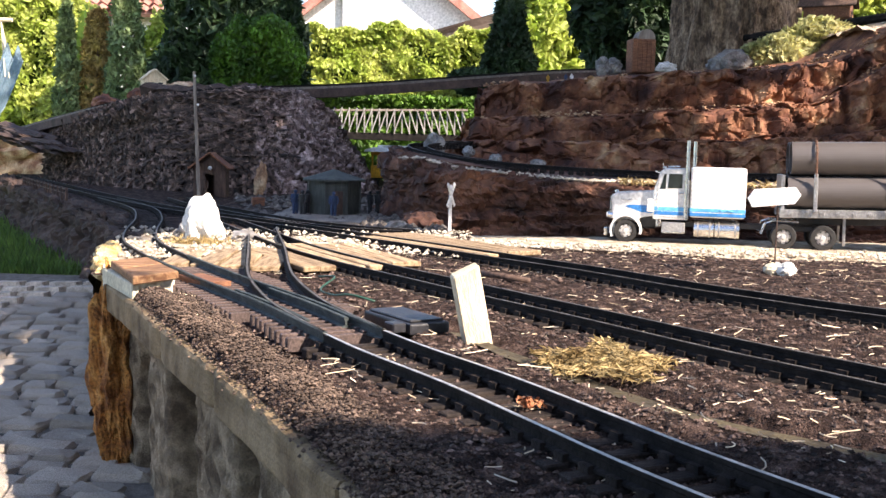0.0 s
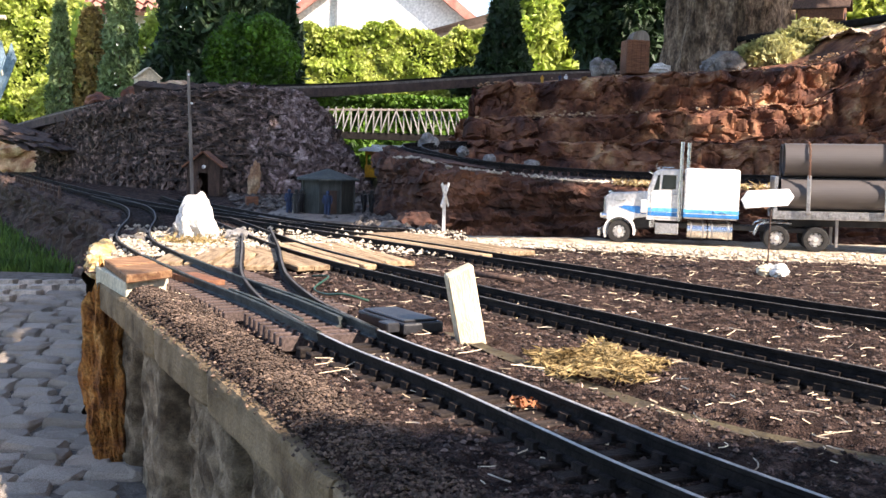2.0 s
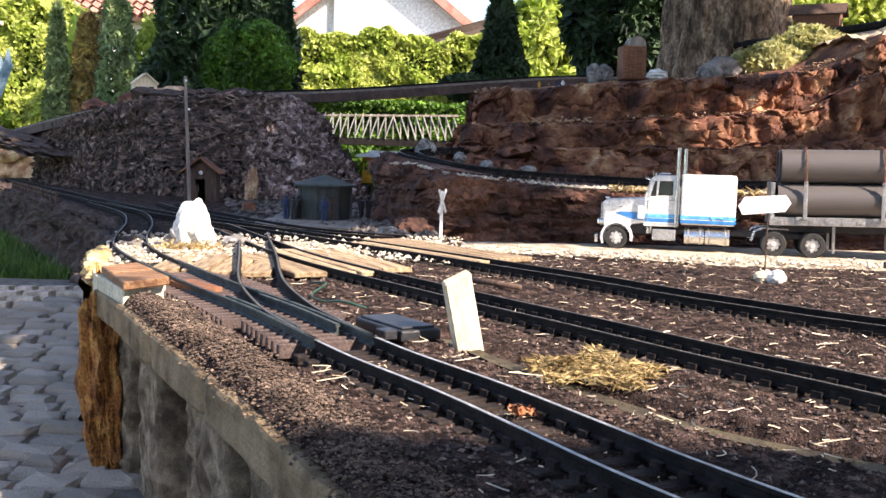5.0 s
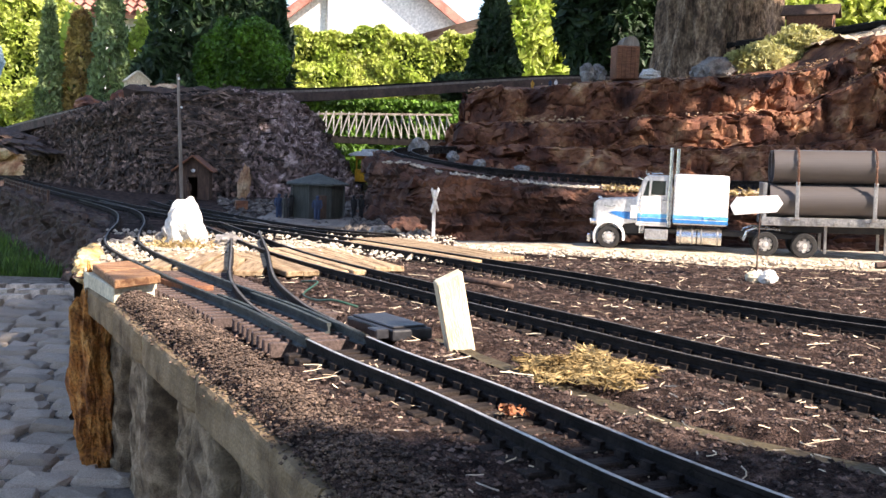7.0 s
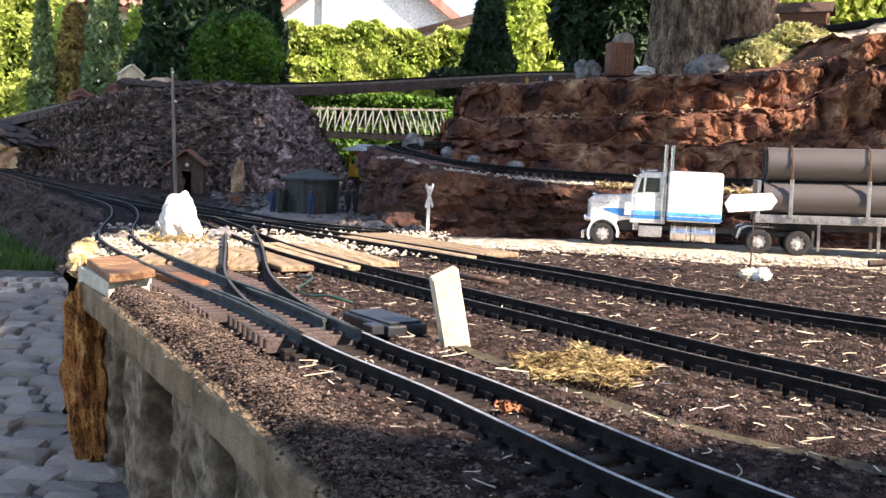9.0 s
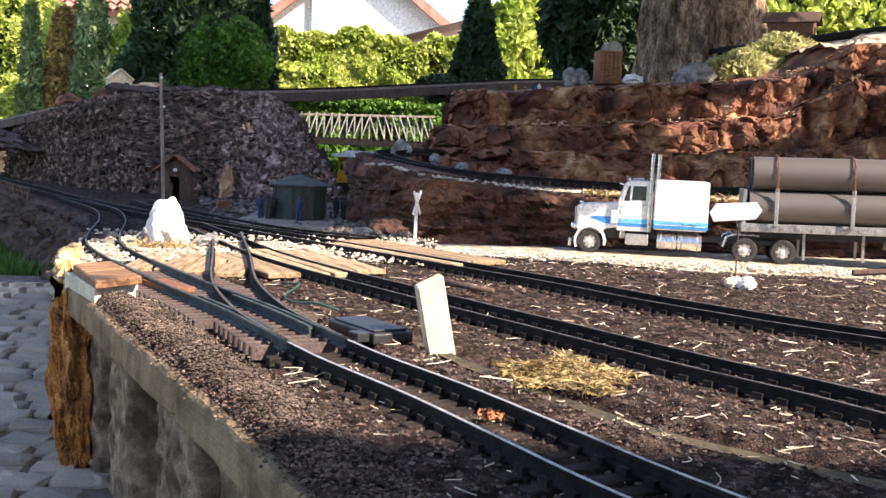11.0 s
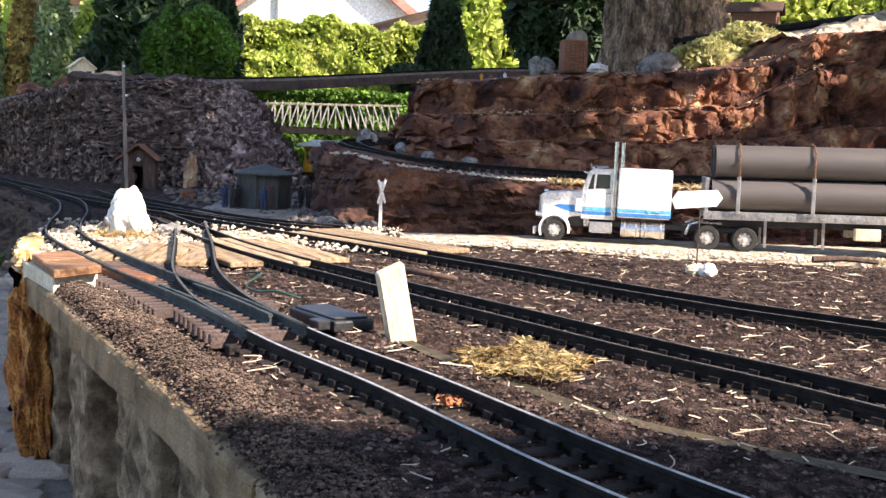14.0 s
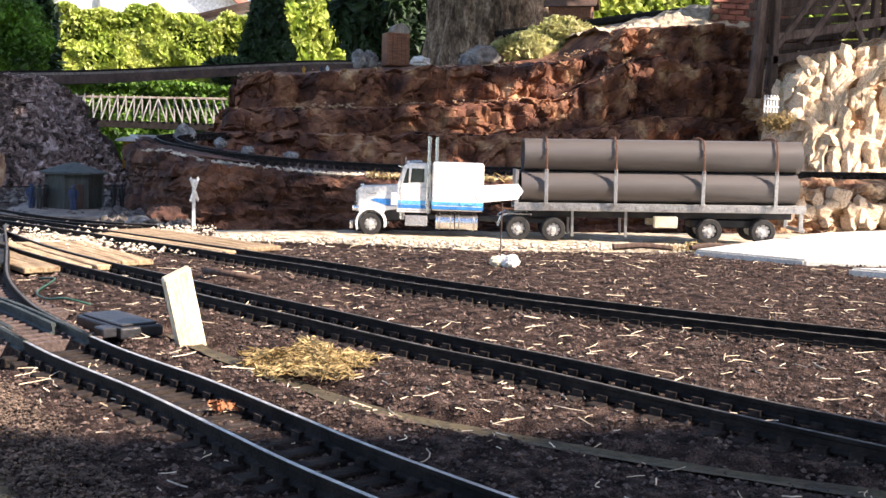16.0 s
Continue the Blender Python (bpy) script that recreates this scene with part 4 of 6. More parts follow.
for _ in range(300):
    i, j = r.randrange(14, 112), r.randrange(2, 44)
    x, y, z = CG[i, j]
    w = r.uniform(0.016, 0.042)
    clad(face_right, x, y - 0.006, z, w, w * r.uniform(1.5, 3.8), 0.026, r.gauss(12, 30))
for k in range(70):
    x = 1.27 + 0.0115 * k + r.uniform(-0.01, 0.01)
    clad(rock_end, x, 2.205 + 0.03 * (x - 1.27) / 0.8 - r.uniform(0.005, 0.02), r.uniform(0.01, 0.08), r.uniform(0.025, 0.055), r.uniform(0.03, 0.06), 0.026, r.gauss(0, 40))
for k, (x, y, z, s) in enumerate([(1.52, 2.30, 0.03, 0.045), (1.62, 2.26, 0.03, 0.05), (1.75, 2.24, 0.03, 0.05), (1.42, 2.30, 0.03, 0.04), (1.35, 2.26, 0.02, 0.035)]):
    solo("wall_stone", rock_bm((s * 1.2, s * 0.8, s), 20 + k, 3, 0.3), PALE_ROCK, "ochre broken stone at the wall foot", "stone", group="wall foot stones", at=pose(x, y, z, 0, 0, 30 * k))

# left mound clad with slate and bark chips
st = []
MOUND = [(-1.50, 4.75, 0.19), (-1.635, 4.28, 0.188), (-1.45, 4.0, 0.225), (-1.20, 3.66, 0.262), (-1.0, 3.46, 0.292), (-0.86, 3.36, 0.310), (-0.74, 3.32, 0.322), (-0.60, 3.36, 0.335), (-0.46, 3.46, 0.335), (-0.37, 3.62, 0.30), (-0.32, 3.85, 0.25), (-0.36, 4.2, 0.28)]
for k, (x, y, top) in enumerate(MOUND):
    nx, ny = (0, -1) if k < 7 else (0.45, -0.9) if k < 9 else (1, -0.2)
    ov = 0.05 if k < 5 else -0.03
    back = (-0.1, 0.8) if k < 8 else (-0.7, 0.5)
    ft = (0.03, 0.03, 0.03, 0.03, 0.03, 0.03, 0.03, 0.07, 0.13, 0.13, 0.1, 0.1)[k]
    st.append([(x + nx * ft, y + ny * ft, -0.03), (x + nx * (ft * 0.6 - 0.03), y + ny * (ft * 0.6 - 0.03), top * 0.35), (x - nx * 0.05, y - ny * 0.05, top * 0.75), (x - nx * (0.06 - ov), y - ny * (0.06 - ov), top * 0.92), (x - nx * 0.08, y - ny * 0.08, top), (x + back[0], y + back[1], top + 0.02)])
_, MG, MN = loft("slate_mound", st, 200, 50, 0.024, 16, SLATE_BED, "dark earth mound clad with upright slate chips", "mound", (1, 1, 1), 5)
for name, lo, hi, n, mm, seed, size in (("slate_chips", 0, 134, 9000, SLATE, 3, 0.016), ("grey_slate_chips", 126, 178, 3400, LILAC_SLATE, 4, 0.018)):
    v, f = [], []
    r = random.Random(seed)
    for _ in range(n):
        i, j = r.randrange(lo, hi), r.randrange(2, 41)
        p, nn = Vector(MG[i, j]), -Vector(MN[i, j])
        if nn.y > 0.2:
            nn = -nn
        up = Vector((r.gauss(0, 0.6), r.gauss(0, 0.3), 1)).normalized() if r.random() < 0.75 else Vector((r.choice((-1, 1)), 0, r.gauss(0, 0.4))).normalized()
        right = up.cross(nn).normalized()
        L, W, T = size * r.uniform(0.5, 1.3), size * r.uniform(0.18, 0.42), size * r.uniform(0.12, 0.3)
        p = p + nn * r.uniform(0.004, 0.02)
        nn = (nn + up * r.uniform(-0.3, 0.5) + right * r.uniform(-0.5, 0.5)).normalized()
        b = len(v)
        for s in (-1, 1):
            for a in (-1, 1):
                for c in (-1, 1):
                    v.append(p + up * L * s * r.uniform(0.7, 1) + right * W * a * r.uniform(0.6, 1) + nn * T * c)
        f += [(b, b + 1, b + 3, b + 2), (b + 4, b + 6, b + 7, b + 5), (b, b + 4, b + 5, b + 1), (b + 2, b + 3, b + 7, b + 6), (b, b + 2, b + 6, b + 4), (b + 1, b + 5, b + 7, b + 3)]
    tagged(raw(name, v, f, mm), "upright slate and bark chips cladding the mound", "slate chips", kind="stuff")

solo("rock_overhang", rock_bm((0.46, 0.085, 0.028), 83, 5, 0.5, 3.0), SLATE_BED, "dark rock ledge overhanging the far track", "rock", at=pose(-1.70, 4.22, 0.163, 0, 6, -54))
solo("sunlit_rock_bank", rock_bm((0.5, 0.15, 0.16), 84, 4, 0.4, 3.0), PALE_ROCK, "sunlit reddish rock bank behind the mound", "rock", at=pose(-2.65, 5.9, 0.02, 0, 0, -20))
solo("ochre_rock", rock_bm((0.017, 0.014, 0.052), 85, 4, 0.4, 2.0), PALE_ROCK, "upright ochre rock at the foot of the mound", "rock", at=pose(-0.567, 3.20, 0.045, 0, 8, 20))
# dry twigs and bark strips laid across the middle of the mound
v, f = [], []
r = random.Random(19)
for _ in range(520):
    i, j = r.randrange(84, 138), r.randrange(8, 42)
    p = Vector(MG[i, j]) + Vector((0, -r.uniform(0.014, 0.034), 0))
    d = Vector((1, r.gauss(0, 0.15), r.gauss(-0.05, 0.28))).normalized()
    n = d.cross(Vector((0, 1, 0))).normalized()
    L, w = r.uniform(0.015, 0.05), r.uniform(0.0012, 0.0032)
    b = len(v)
    for t in (-1, 0, 1):
        c = p + d * L * t + n * r.gauss(0, 0.002)
        v += [c + n * w, c - n * w * 0.6 + Vector((0, w, 0)), c - n * w * 0.6 - Vector((0, w, 0))]
    for q in (b, b + 3):
        f += [(q, q + 3, q + 4, q + 1), (q + 1, q + 4, q + 5, q + 2), (q + 2, q + 5, q + 3, q)]
tagged(raw("bark_twigs", v, f, SLATE), "dark dry twigs and bark strips on the mound", "twigs", kind="stuff")

# loose rocks and stones
for k, (x, y, z, s, mm, lab) in enumerate([
    (0.96, 3.70, 0.47, (0.05, 0.05, 0.04), GREY_STONE, "grey boulder beside the tree trunk"), (1.02, 3.72, 0.485, (0.085, 0.06, 0.05), GREY_STONE, "grey boulder beside the tree trunk"),
    (0.53, 3.6, 0.452, (0.025, 0.025, 0.034), GREY_STONE, "pale grey stone on the rock terrace"), (0.57, 3.62, 0.455, (0.025, 0.03, 0.03), GREY_STONE, "pale grey stone on the rock terrace"),
    (0.74, 3.56, 0.45, (0.035, 0.03, 0.02), WHITE_STONE, "pale grey stone on the rock terrace"),
    (-1.08, 4.3, 0.36, (0.10, 0.08, 0.045), PALE_ROCK, "ochre rock on the mound top"), (-1.25, 4.3, 0.33, (0.06, 0.05, 0.05), BROWN_ROCK, "brown rock on the mound top"), (-1.4, 4.3, 0.30, (0.08, 0.05, 0.04), BROWN_ROCK, "brown rock on the mound top"),
    (0.06, 2.72, 0.15, (0.02, 0.015, 0.014), GREY_STONE, "grey stone by the upper track"), (0.13, 2.70, 0.135, (0.018, 0.014, 0.011), GREY_STONE, "grey stone by the upper track"), (0.24, 2.70, 0.125, (0.02, 0.014, 0.010), GREY_STONE, "grey stone by the upper track"),
    (-0.03, 2.78, 0.165, (0.03, 0.025, 0.03), GREY_STONE, "grey stone by the upper track"), (-0.05, 2.09, 0.008, (0.04, 0.03, 0.022), SHADED_ROCK, "dark rubble stone below the shelf"), (-0.10, 2.27, 0.01, (0.04, 0.04, 0.035), SHADED_ROCK, "dark rubble stone below the shelf"),
    (-0.04, 2.0, 0.008, (0.035, 0.03, 0.025), SHADED_ROCK, "dark rubble stone below the shelf"), (-0.12, 2.50, 0.02, (0.04, 0.05, 0.045), SHADED_ROCK, "dark rubble stone below the shelf"), (-0.085, 1.93, 0.004, (0.03, 0.02, 0.014), GREY_STONE, "grey stone at the end of the crossing"),
    (-0.31, 1.62, 0.006, (0.04, 0.02, 0.012), GREY_STONE, "flat grey stone lying in the gravel"), (-0.40, 1.68, 0.008, (0.03, 0.03, 0.02), GREY_STONE, "grey stone behind the white stone")]):
    solo("rock", rock_bm(s, 40 + k, 3, 0.33), mm, lab, "rock", at=pose(x, y, z, 0, 0, 37 * k))
bm = rock_bm((0.028, 0.024, 0.041), 91, 4, 0.30, 1.7)
for v in bm.verts:
    v.co.x *= 1.0 - 3.5 * min(v.co.z, 0.03)
solo("white_stone", bm, WHITE_STONE, "upright bright white stone standing in gravel", "stone", at=pose(-0.362, 1.56, 0.032, 0, -8, 20))

# dark rubble round the station and below the shelf
cs, ss = [], []
for _ in range(1500):
    if rng.random() < 0.7:
        x, y = rng.uniform(-0.72, -0.08), rng.uniform(2.1, 3.1)
        if x < -0.36 - (y - 2.0) * 0.25:
            continue
    else:
        x, y = rng.uniform(-0.16, 0.0), rng.uniform(1.9, 2.3)
    s = rng.choice((0.004, 0.006, 0.009, 0.013))
    cs.append((x, y, s * 0.25)), ss.append(s)
tagged(scatter_blobs("station_rubble", cs, ss, mat("dark_rubble", [(0.05, 0.04, 0.034), (0.17, 0.145, 0.125)], 60, 0.9, 0.5, vary=0.5, island=True), 15), "dark stone rubble around the station shed", "rubble", kind="stuff")


# ---- truck with pipe trailer ----
RIM = mat("bright_rim", [(0.62, 0.60, 0.57), (0.80, 0.78, 0.75)], 80, 0.3, 0.1, metal=0.35)
truck = thing("model_truck", "white and blue model semi truck on the gravel road", "truck", at=pose(0.3095, 1.979, -0.010, 0, 0, -13))
HW = 0.05
bm = side_prism(bmesh.new(), [(0.012, 0.046), (0.012, 0.086), (0.018, 0.091), (0.090, 0.0965), (0.090, 0.050), (0.066, 0.046), (0.060, 0.036), (0.020, 0.036)], -0.033, 0.033, 0.0025)
hood = part("hood", bm, WHITE, truck)
bm = box(bmesh.new(), (0.003, 0.052, 0.044), (0.0095, 0, 0.063), 0.001)
grille = part("grille", bm, CHROME, truck, "chrome radiator grille")
for k in range(7):
    part("slat", box(bmesh.new(), (0.0015, 0.0035, 0.038), (0.0074, -0.021 + 0.007 * k, 0.063)), BLACK, grille)
part("hood_ornament", box(bmesh.new(), (0.008, 0.002, 0.004), (0.018, 0, 0.0935), 0.0008), CHROME, truck)
part("hood_handle", tube(bmesh.new(), [(0.028, -0.0342, 0.080), (0.034, -0.0362, 0.078), (0.042, -0.0362, 0.078), (0.048, -0.0342, 0.080)], 0.0008, 6), CHROME, hood)
part("bumper", box(bmesh.new(), (0.006, 0.10, 0.015), (0.003, 0, 0.019), 0.0018, segs=2), CHROME, truck, "chrome bumper")
for s in (-1, 1):
    lamp = part("headlight", cyl(bmesh.new(), 0.0055, (0.006, s * 0.041, 0.050), (0.016, s * 0.041, 0.050)), CHROME, truck)
    part("lens", cyl(bmesh.new(), 0.0046, (0.004, s * 0.041, 0.050), (0.0062, s * 0.041, 0.050)), WHITE, lamp)
    # fender arch over the front wheel
    bm = bmesh.new()
    rings = []
    for k in range(15):
        a = math.radians(205 - k * 15.5)
        rings.append([bm.verts.new((0.040 + r * math.cos(a), s * y, 0.022 + r * math.sin(a) * 1.05)) for r, y in ((0.0255, 0.051), (0.0255, 0.026), (0.0295, 0.026), (0.0295, 0.050))])
    for a, b in zip(rings, rings[1:]):
        for k in range(4):
            bm.faces.new((a[k], a[(k + 1) % 4], b[(k + 1) % 4], b[k]))
    bm.faces.new(rings[0][::-1]), bm.faces.new(rings[-1])
    bmesh.ops.recalc_face_normals(bm, faces=bm.faces)
    part("fender", bm, WHITE, truck, smooth=False)
# cab with a raked windscreen
bm = side_prism(bmesh.new(), [(0.088, 0.045), (0.088, 0.098), (0.100, 0.134), (0.108, 0.139), (0.150, 0.139), (0.152, 0.045)], -0.045, 0.045, 0.0025)
cab = part("cab", bm, WHITE, truck)
part("visor", box(bmesh.new(), (0.010, 0.088, 0.003), (0.094, 0, 0.132), 0.001, Euler((0, radians(18), 0)).to_matrix()), CHROME, cab)
for s in (-1, 1):
    bm = side_prism(bmesh.new(), [(0.113, 0.103), (0.115, 0.129), (0.139, 0.129), (0.139, 0.103)], s * 0.0445, s * 0.0458)
    part("side_window", bm, GLASS, cab, "dark side window")
    bm = side_prism(bmesh.new(), [(0.099, 0.101), (0.106, 0.128), (0.110, 0.129), (0.1095, 0.101)], s * 0.0445, s * 0.0456)
    part("vent_window", bm, GLASS, cab)
    bm = bmesh.new()
    for x0, x1, z0, z1 in ((0.0955, 0.0962, 0.050, 0.130), (0.1445, 0.1452, 0.050, 0.130), (0.096, 0.145, 0.0497, 0.0504)):
        box(bm, (x1 - x0, 0.001, z1 - z0), ((x0 + x1) / 2, s * 0.0454, (z0 + z1) / 2))
    part("door_seam", bm, ALU, cab)
    part("door_handle", box(bmesh.new(), (0.008, 0.002, 0.002), (0.138, s * 0.0462, 0.094), 0.0005), CHROME, cab)
bm = bmesh.new()
q = [bm.verts.new(p) for p in ((0.0872, -0.040, 0.101), (0.0872, 0.040, 0.101), (0.0985, 0.038, 0.131), (0.0985, -0.038, 0.131))]
bm.faces.new(q)
bmesh.ops.solidify(bm, geom=bm.faces[:], thickness=0.001)
part("windscreen", bm, GLASS, cab, "dark windscreen")
for k in range(5):
    part("marker_lamp", box(bmesh.new(), (0.004, 0.003, 0.0035), (0.106, -0.032 + 0.016 * k, 0.1405), 0.001), WHITE, cab)
part("air_horn", cyl(bmesh.new(), 0.0018, (0.112, -0.022, 0.142), (0.134, -0.022, 0.143), 0.0011, 10), CHROME, cab)
for s in (-1, 1):
    arm = part("mirror_bracket", tube(bmesh.new(), [(0.100, s * 0.046, 0.098), (0.094, s * 0.054, 0.093), (0.092, s * 0.056, 0.080), (0.098, s * 0.050, 0.066)], 0.0009, 6), CHROME, cab)
    part("mirror", box(bmesh.new(), (0.012, 0.004, 0.024), (0.083, s * 0.053, 0.070), 0.0015), WHITE, arm)
part("antenna", cyl(bmesh.new(), 0.0006, (0.103, -0.044, 0.138), (0.103, -0.044, 0.150), segs=6), CHROME, cab)
# sleeper
bm = box(bmesh.new(), (0.098, 0.104, 0.092), (0.203, 0, 0.0965), 0.006, segs=3)
sleeper_box = part("sleeper_cabin", bm, WHITE, truck)
for z, h, mm in ((0.0645, 0.0075, SKY_BLUE), (0.0565, 0.0070, BLUE)):
    part("stripe", box(bmesh.new(), (0.0985, 0.1052, h), (0.203, 0, z), 0.001), mm, sleeper_box, "blue painted stripe")
    part("stripe", box(bmesh.new(), (0.0605, 0.0912, h), (0.1205, 0, z), 0.0006), mm, cab, "blue painted stripe")
bm = side_prism(bmesh.new(), [(0.036, 0.0665), (0.046, 0.0695), (0.0895, 0.069), (0.0895, 0.055), (0.068, 0.056)], -0.0338, 0.0338)
part("stripe", bm, BLUE, hood, "blue painted stripe")
part("emblem", tube(bmesh.new(), [(0.207, -0.0530, 0.068), (0.212, -0.0530, 0.062), (0.220, -0.0530, 0.066), (0.232, -0.0530, 0.063), (0.238, -0.0530, 0.069)], 0.0012, 6), SKY_BLUE, sleeper_box, "blue painted emblem")
for s in (-1, 1):
    sx = 0.1475 if s < 0 else 0.160
    st_ = part("exhaust_stack", cyl(bmesh.new(), 0.0036, (sx, s * 0.047, 0.045), (sx, s * 0.047, 0.190), segs=18), CHROME, truck, "tall chrome exhaust stack")
    part("heat_shield", cyl(bmesh.new(), 0.0050, (sx, s * 0.047, 0.055), (sx, s * 0.047, 0.118), segs=18), CHROME, st_)
    for x0, x1, r in ((0.163, 0.198, 0.0145), (0.2, 0.243, 0.0145)):
        tank = part("fuel_tank", cyl(bmesh.new(), r, (x0, s * 0.036, 0.029), (x1, s * 0.036, 0.029), segs=24), CHROME, truck, "polished fuel tank")
        for x in (x0 + 0.007, x1 - 0.007):
            part("strap", cyl(bmesh.new(), r + 0.0007, (x - 0.0015, s * 0.036, 0.029), (x + 0.0015, s * 0.036, 0.029), segs=24), ALU, tank)
    stp = part("step_box", box(bmesh.new(), (0.042, 0.018, 0.020), (0.126, s * 0.040, 0.030), 0.0015), ALU, truck)
    part("tread", box(bmesh.new(), (0.040, 0.004, 0.002), (0.126, s * 0.050, 0.022)), CHROME, stp)
    part("air_cleaner", cyl(bmesh.new(), 0.0055, (0.099, s * 0.044, 0.032), (0.099, s * 0.044, 0.046), segs=14), CHROME, truck)
    part("frame_rail", box(bmesh.new(), (0.385, 0.006, 0.010), (0.215, s * 0.017, 0.036), 0.001), BLACK, truck)
part("fifth_wheel", cyl(bmesh.new(), 0.020, (0.345, 0, 0.042), (0.345, 0, 0.046), segs=20), BLACK, truck)
part("engine_block", box(bmesh.new(), (0.07, 0.04, 0.03), (0.060, 0, 0.040), 0.004), BLACK, truck)


def wheel(parent, x, y, z, r, width, s, chrome=True):
    bm = bmesh.new()
    prof = [(0.62, -0.5), (0.93, -0.5), (1.0, -0.34), (1.0, 0.34), (0.93, 0.5), (0.62, 0.5), (0.58, 0.2), (0.58, -0.2)]
    n = 28
    rings = [[bm.verts.new((x + r * u * math.cos(a), y + width * v, z + r * u * math.sin(a))) for u, v in prof] for a in (2 * math.pi * k / n for k in range(n))]
    for k in range(n):
        a, b = rings[k], rings[(k + 1) % n]
        for j in range(len(prof)):
            bm.faces.new((a[j], a[(j + 1) % len(prof)], b[(j + 1) % len(prof)], b[j]))
    bmesh.ops.recalc_face_normals(bm, faces=bm.faces)
    wh = part("wheel", bm, TYRE, parent, "black tyre with chrome rim")
    o = y + s * width * 0.30
    part("rim", cyl(bmesh.new(), r * 0.61, (x, o - s * 0.004, z), (x, o, z), r * 0.55, 24), RIM, wh)
    bm = cyl(bmesh.new(), r * 0.22, (x, o, z), (x, o + s * 0.004, z), r * 0.16, 14)
    for k in range(10):
        a = 2 * math.pi * k / 10
        cyl(bm, 0.0011, (x + r * 0.38 * math.cos(a), o - s * 0.001, z + r * 0.38 * math.sin(a)), (x + r * 0.38 * math.cos(a), o + s * 0.0016, z + r * 0.38 * math.sin(a)), segs=6)
    part("hub", bm, RIM, wh)
    bm = bmesh.new()
    for k in range(8):
        a = 2 * math.pi * (k + 0.5) / 8
        cyl(bm, r * 0.07, (x + r * 0.49 * math.cos(a), o - s * 0.002, z + r * 0.49 * math.sin(a)), (x + r * 0.49 * math.cos(a), o + s * 0.0006, z + r * 0.49 * math.sin(a)), segs=8)
    part("hand_hole", bm, BLACK, wh)


for s in (-1, 1):
    wheel(truck, 0.040, s * 0.042, 0.0215, 0.0215, 0.013, s)
    for x in (0.320, 0.387):
        wheel(truck, x, s * 0.041, 0.0225, 0.0225, 0.020, s)
    bm = bmesh.new()
    tube(bm, [(0.281, s * 0.042, 0.026), (0.287, s * 0.042, 0.044), (0.300, s * 0.042, 0.0495), (0.345, s * 0.042, 0.0495)], 0.0028, 6)
    part("mudguard", bm, CHROME, truck)

RIG = pose(0.3095, 1.979, -0.012, 0, 0, -13) @ Matrix.Translation((0.3, 0, 0)) @ pose(0, 0, 0, 0, -1.2, 0) @ Matrix.Translation((-0.3, 0, 0))
trailer = thing("pipe_trailer", "flatbed trailer with aluminium side rail and black chassis", "trailer", at=RIG)
part("deck", box(bmesh.new(), (0.548, 0.102, 0.006), (0.587, 0, 0.070), 0.001), GREY_WOOD, trailer)
for s in (-1, 1):
    sr = part("side_rail", box(bmesh.new(), (0.550, 0.004, 0.015), (0.587, s * 0.052, 0.066), 0.0008), ALU, trailer, "scuffed aluminium side rail")
    for k in range(20):
        part("stake_pocket", box(bmesh.new(), (0.008, 0.002, 0.006), (0.330 + 0.027 * k, s * 0.0548, 0.066), 0.0005), ALU, sr)
    part("chassis_beam", box(bmesh.new(), (0.50, 0.006, 0.018), (0.595, s * 0.020, 0.054), 0.001), BLACK, trailer)
    for x in (0.424, 0.526):
        part("landing_leg", box(bmesh.new(), (0.005, 0.005, 0.050), (x, s * 0.036, 0.034), 0.0006), ALU, trailer)
    for x in (0.371, 0.501, 0.665, 0.801):
        part("stake_post", box(bmesh.new(), (0.0065, 0.004, 0.068), (x, s * 0.0635, 0.104), 0.0008), ALU, trailer)
        part("post_foot", box(bmesh.new(), (0.009, 0.012, 0.004), (x, s * 0.059, 0.0715), 0.0006), ALU, trailer)
    for x in (0.683, 0.784):
        wheel(trailer, x, s * 0.041, 0.0235, 0.0235, 0.020, s)
    part("toolbox", box(bmesh.new(), (0.044, 0.016, 0.022), (0.600, s * 0.042, 0.039), 0.0015), CREAM, trailer, "small cream tool box")
    part("tail_post", box(bmesh.new(), (0.008, 0.006, 0.042), (0.855, s * 0.046, 0.046), 0.0008), ALU, trailer)
part("headboard", box(bmesh.new(), (0.006, 0.102, 0.062), (0.317, 0, 0.104), 0.001), ALU, trailer)
part("rear_bumper", box(bmesh.new(), (0.005, 0.1, 0.007), (0.860, 0, 0.026), 0.001), ALU, trailer)
part("bogie", box(bmesh.new(), (0.14, 0.05, 0.016), (0.722, 0, 0.036), 0.002), BLACK, trailer)


def pipe_bm(x0, x1, r, t):
    bm = bmesh.new()
    n = 44
    rings = []
    for x, rr in ((x0, r), (x1, r), (x1, r - t), (x0, r - t)):
        rings.append([bm.verts.new((x, rr * math.cos(2 * math.pi * k / n), rr * math.sin(2 * math.pi * k / n))) for k in range(n)])
    for a, b in zip(rings, rings[1:] + rings[:1]):
        for k in range(n):
            bm.faces.new((a[k], a[(k + 1) % n], b[(k + 1) % n], b[k]))
    bmesh.ops.recalc_face_normals(bm, faces=bm.faces)
    return bm


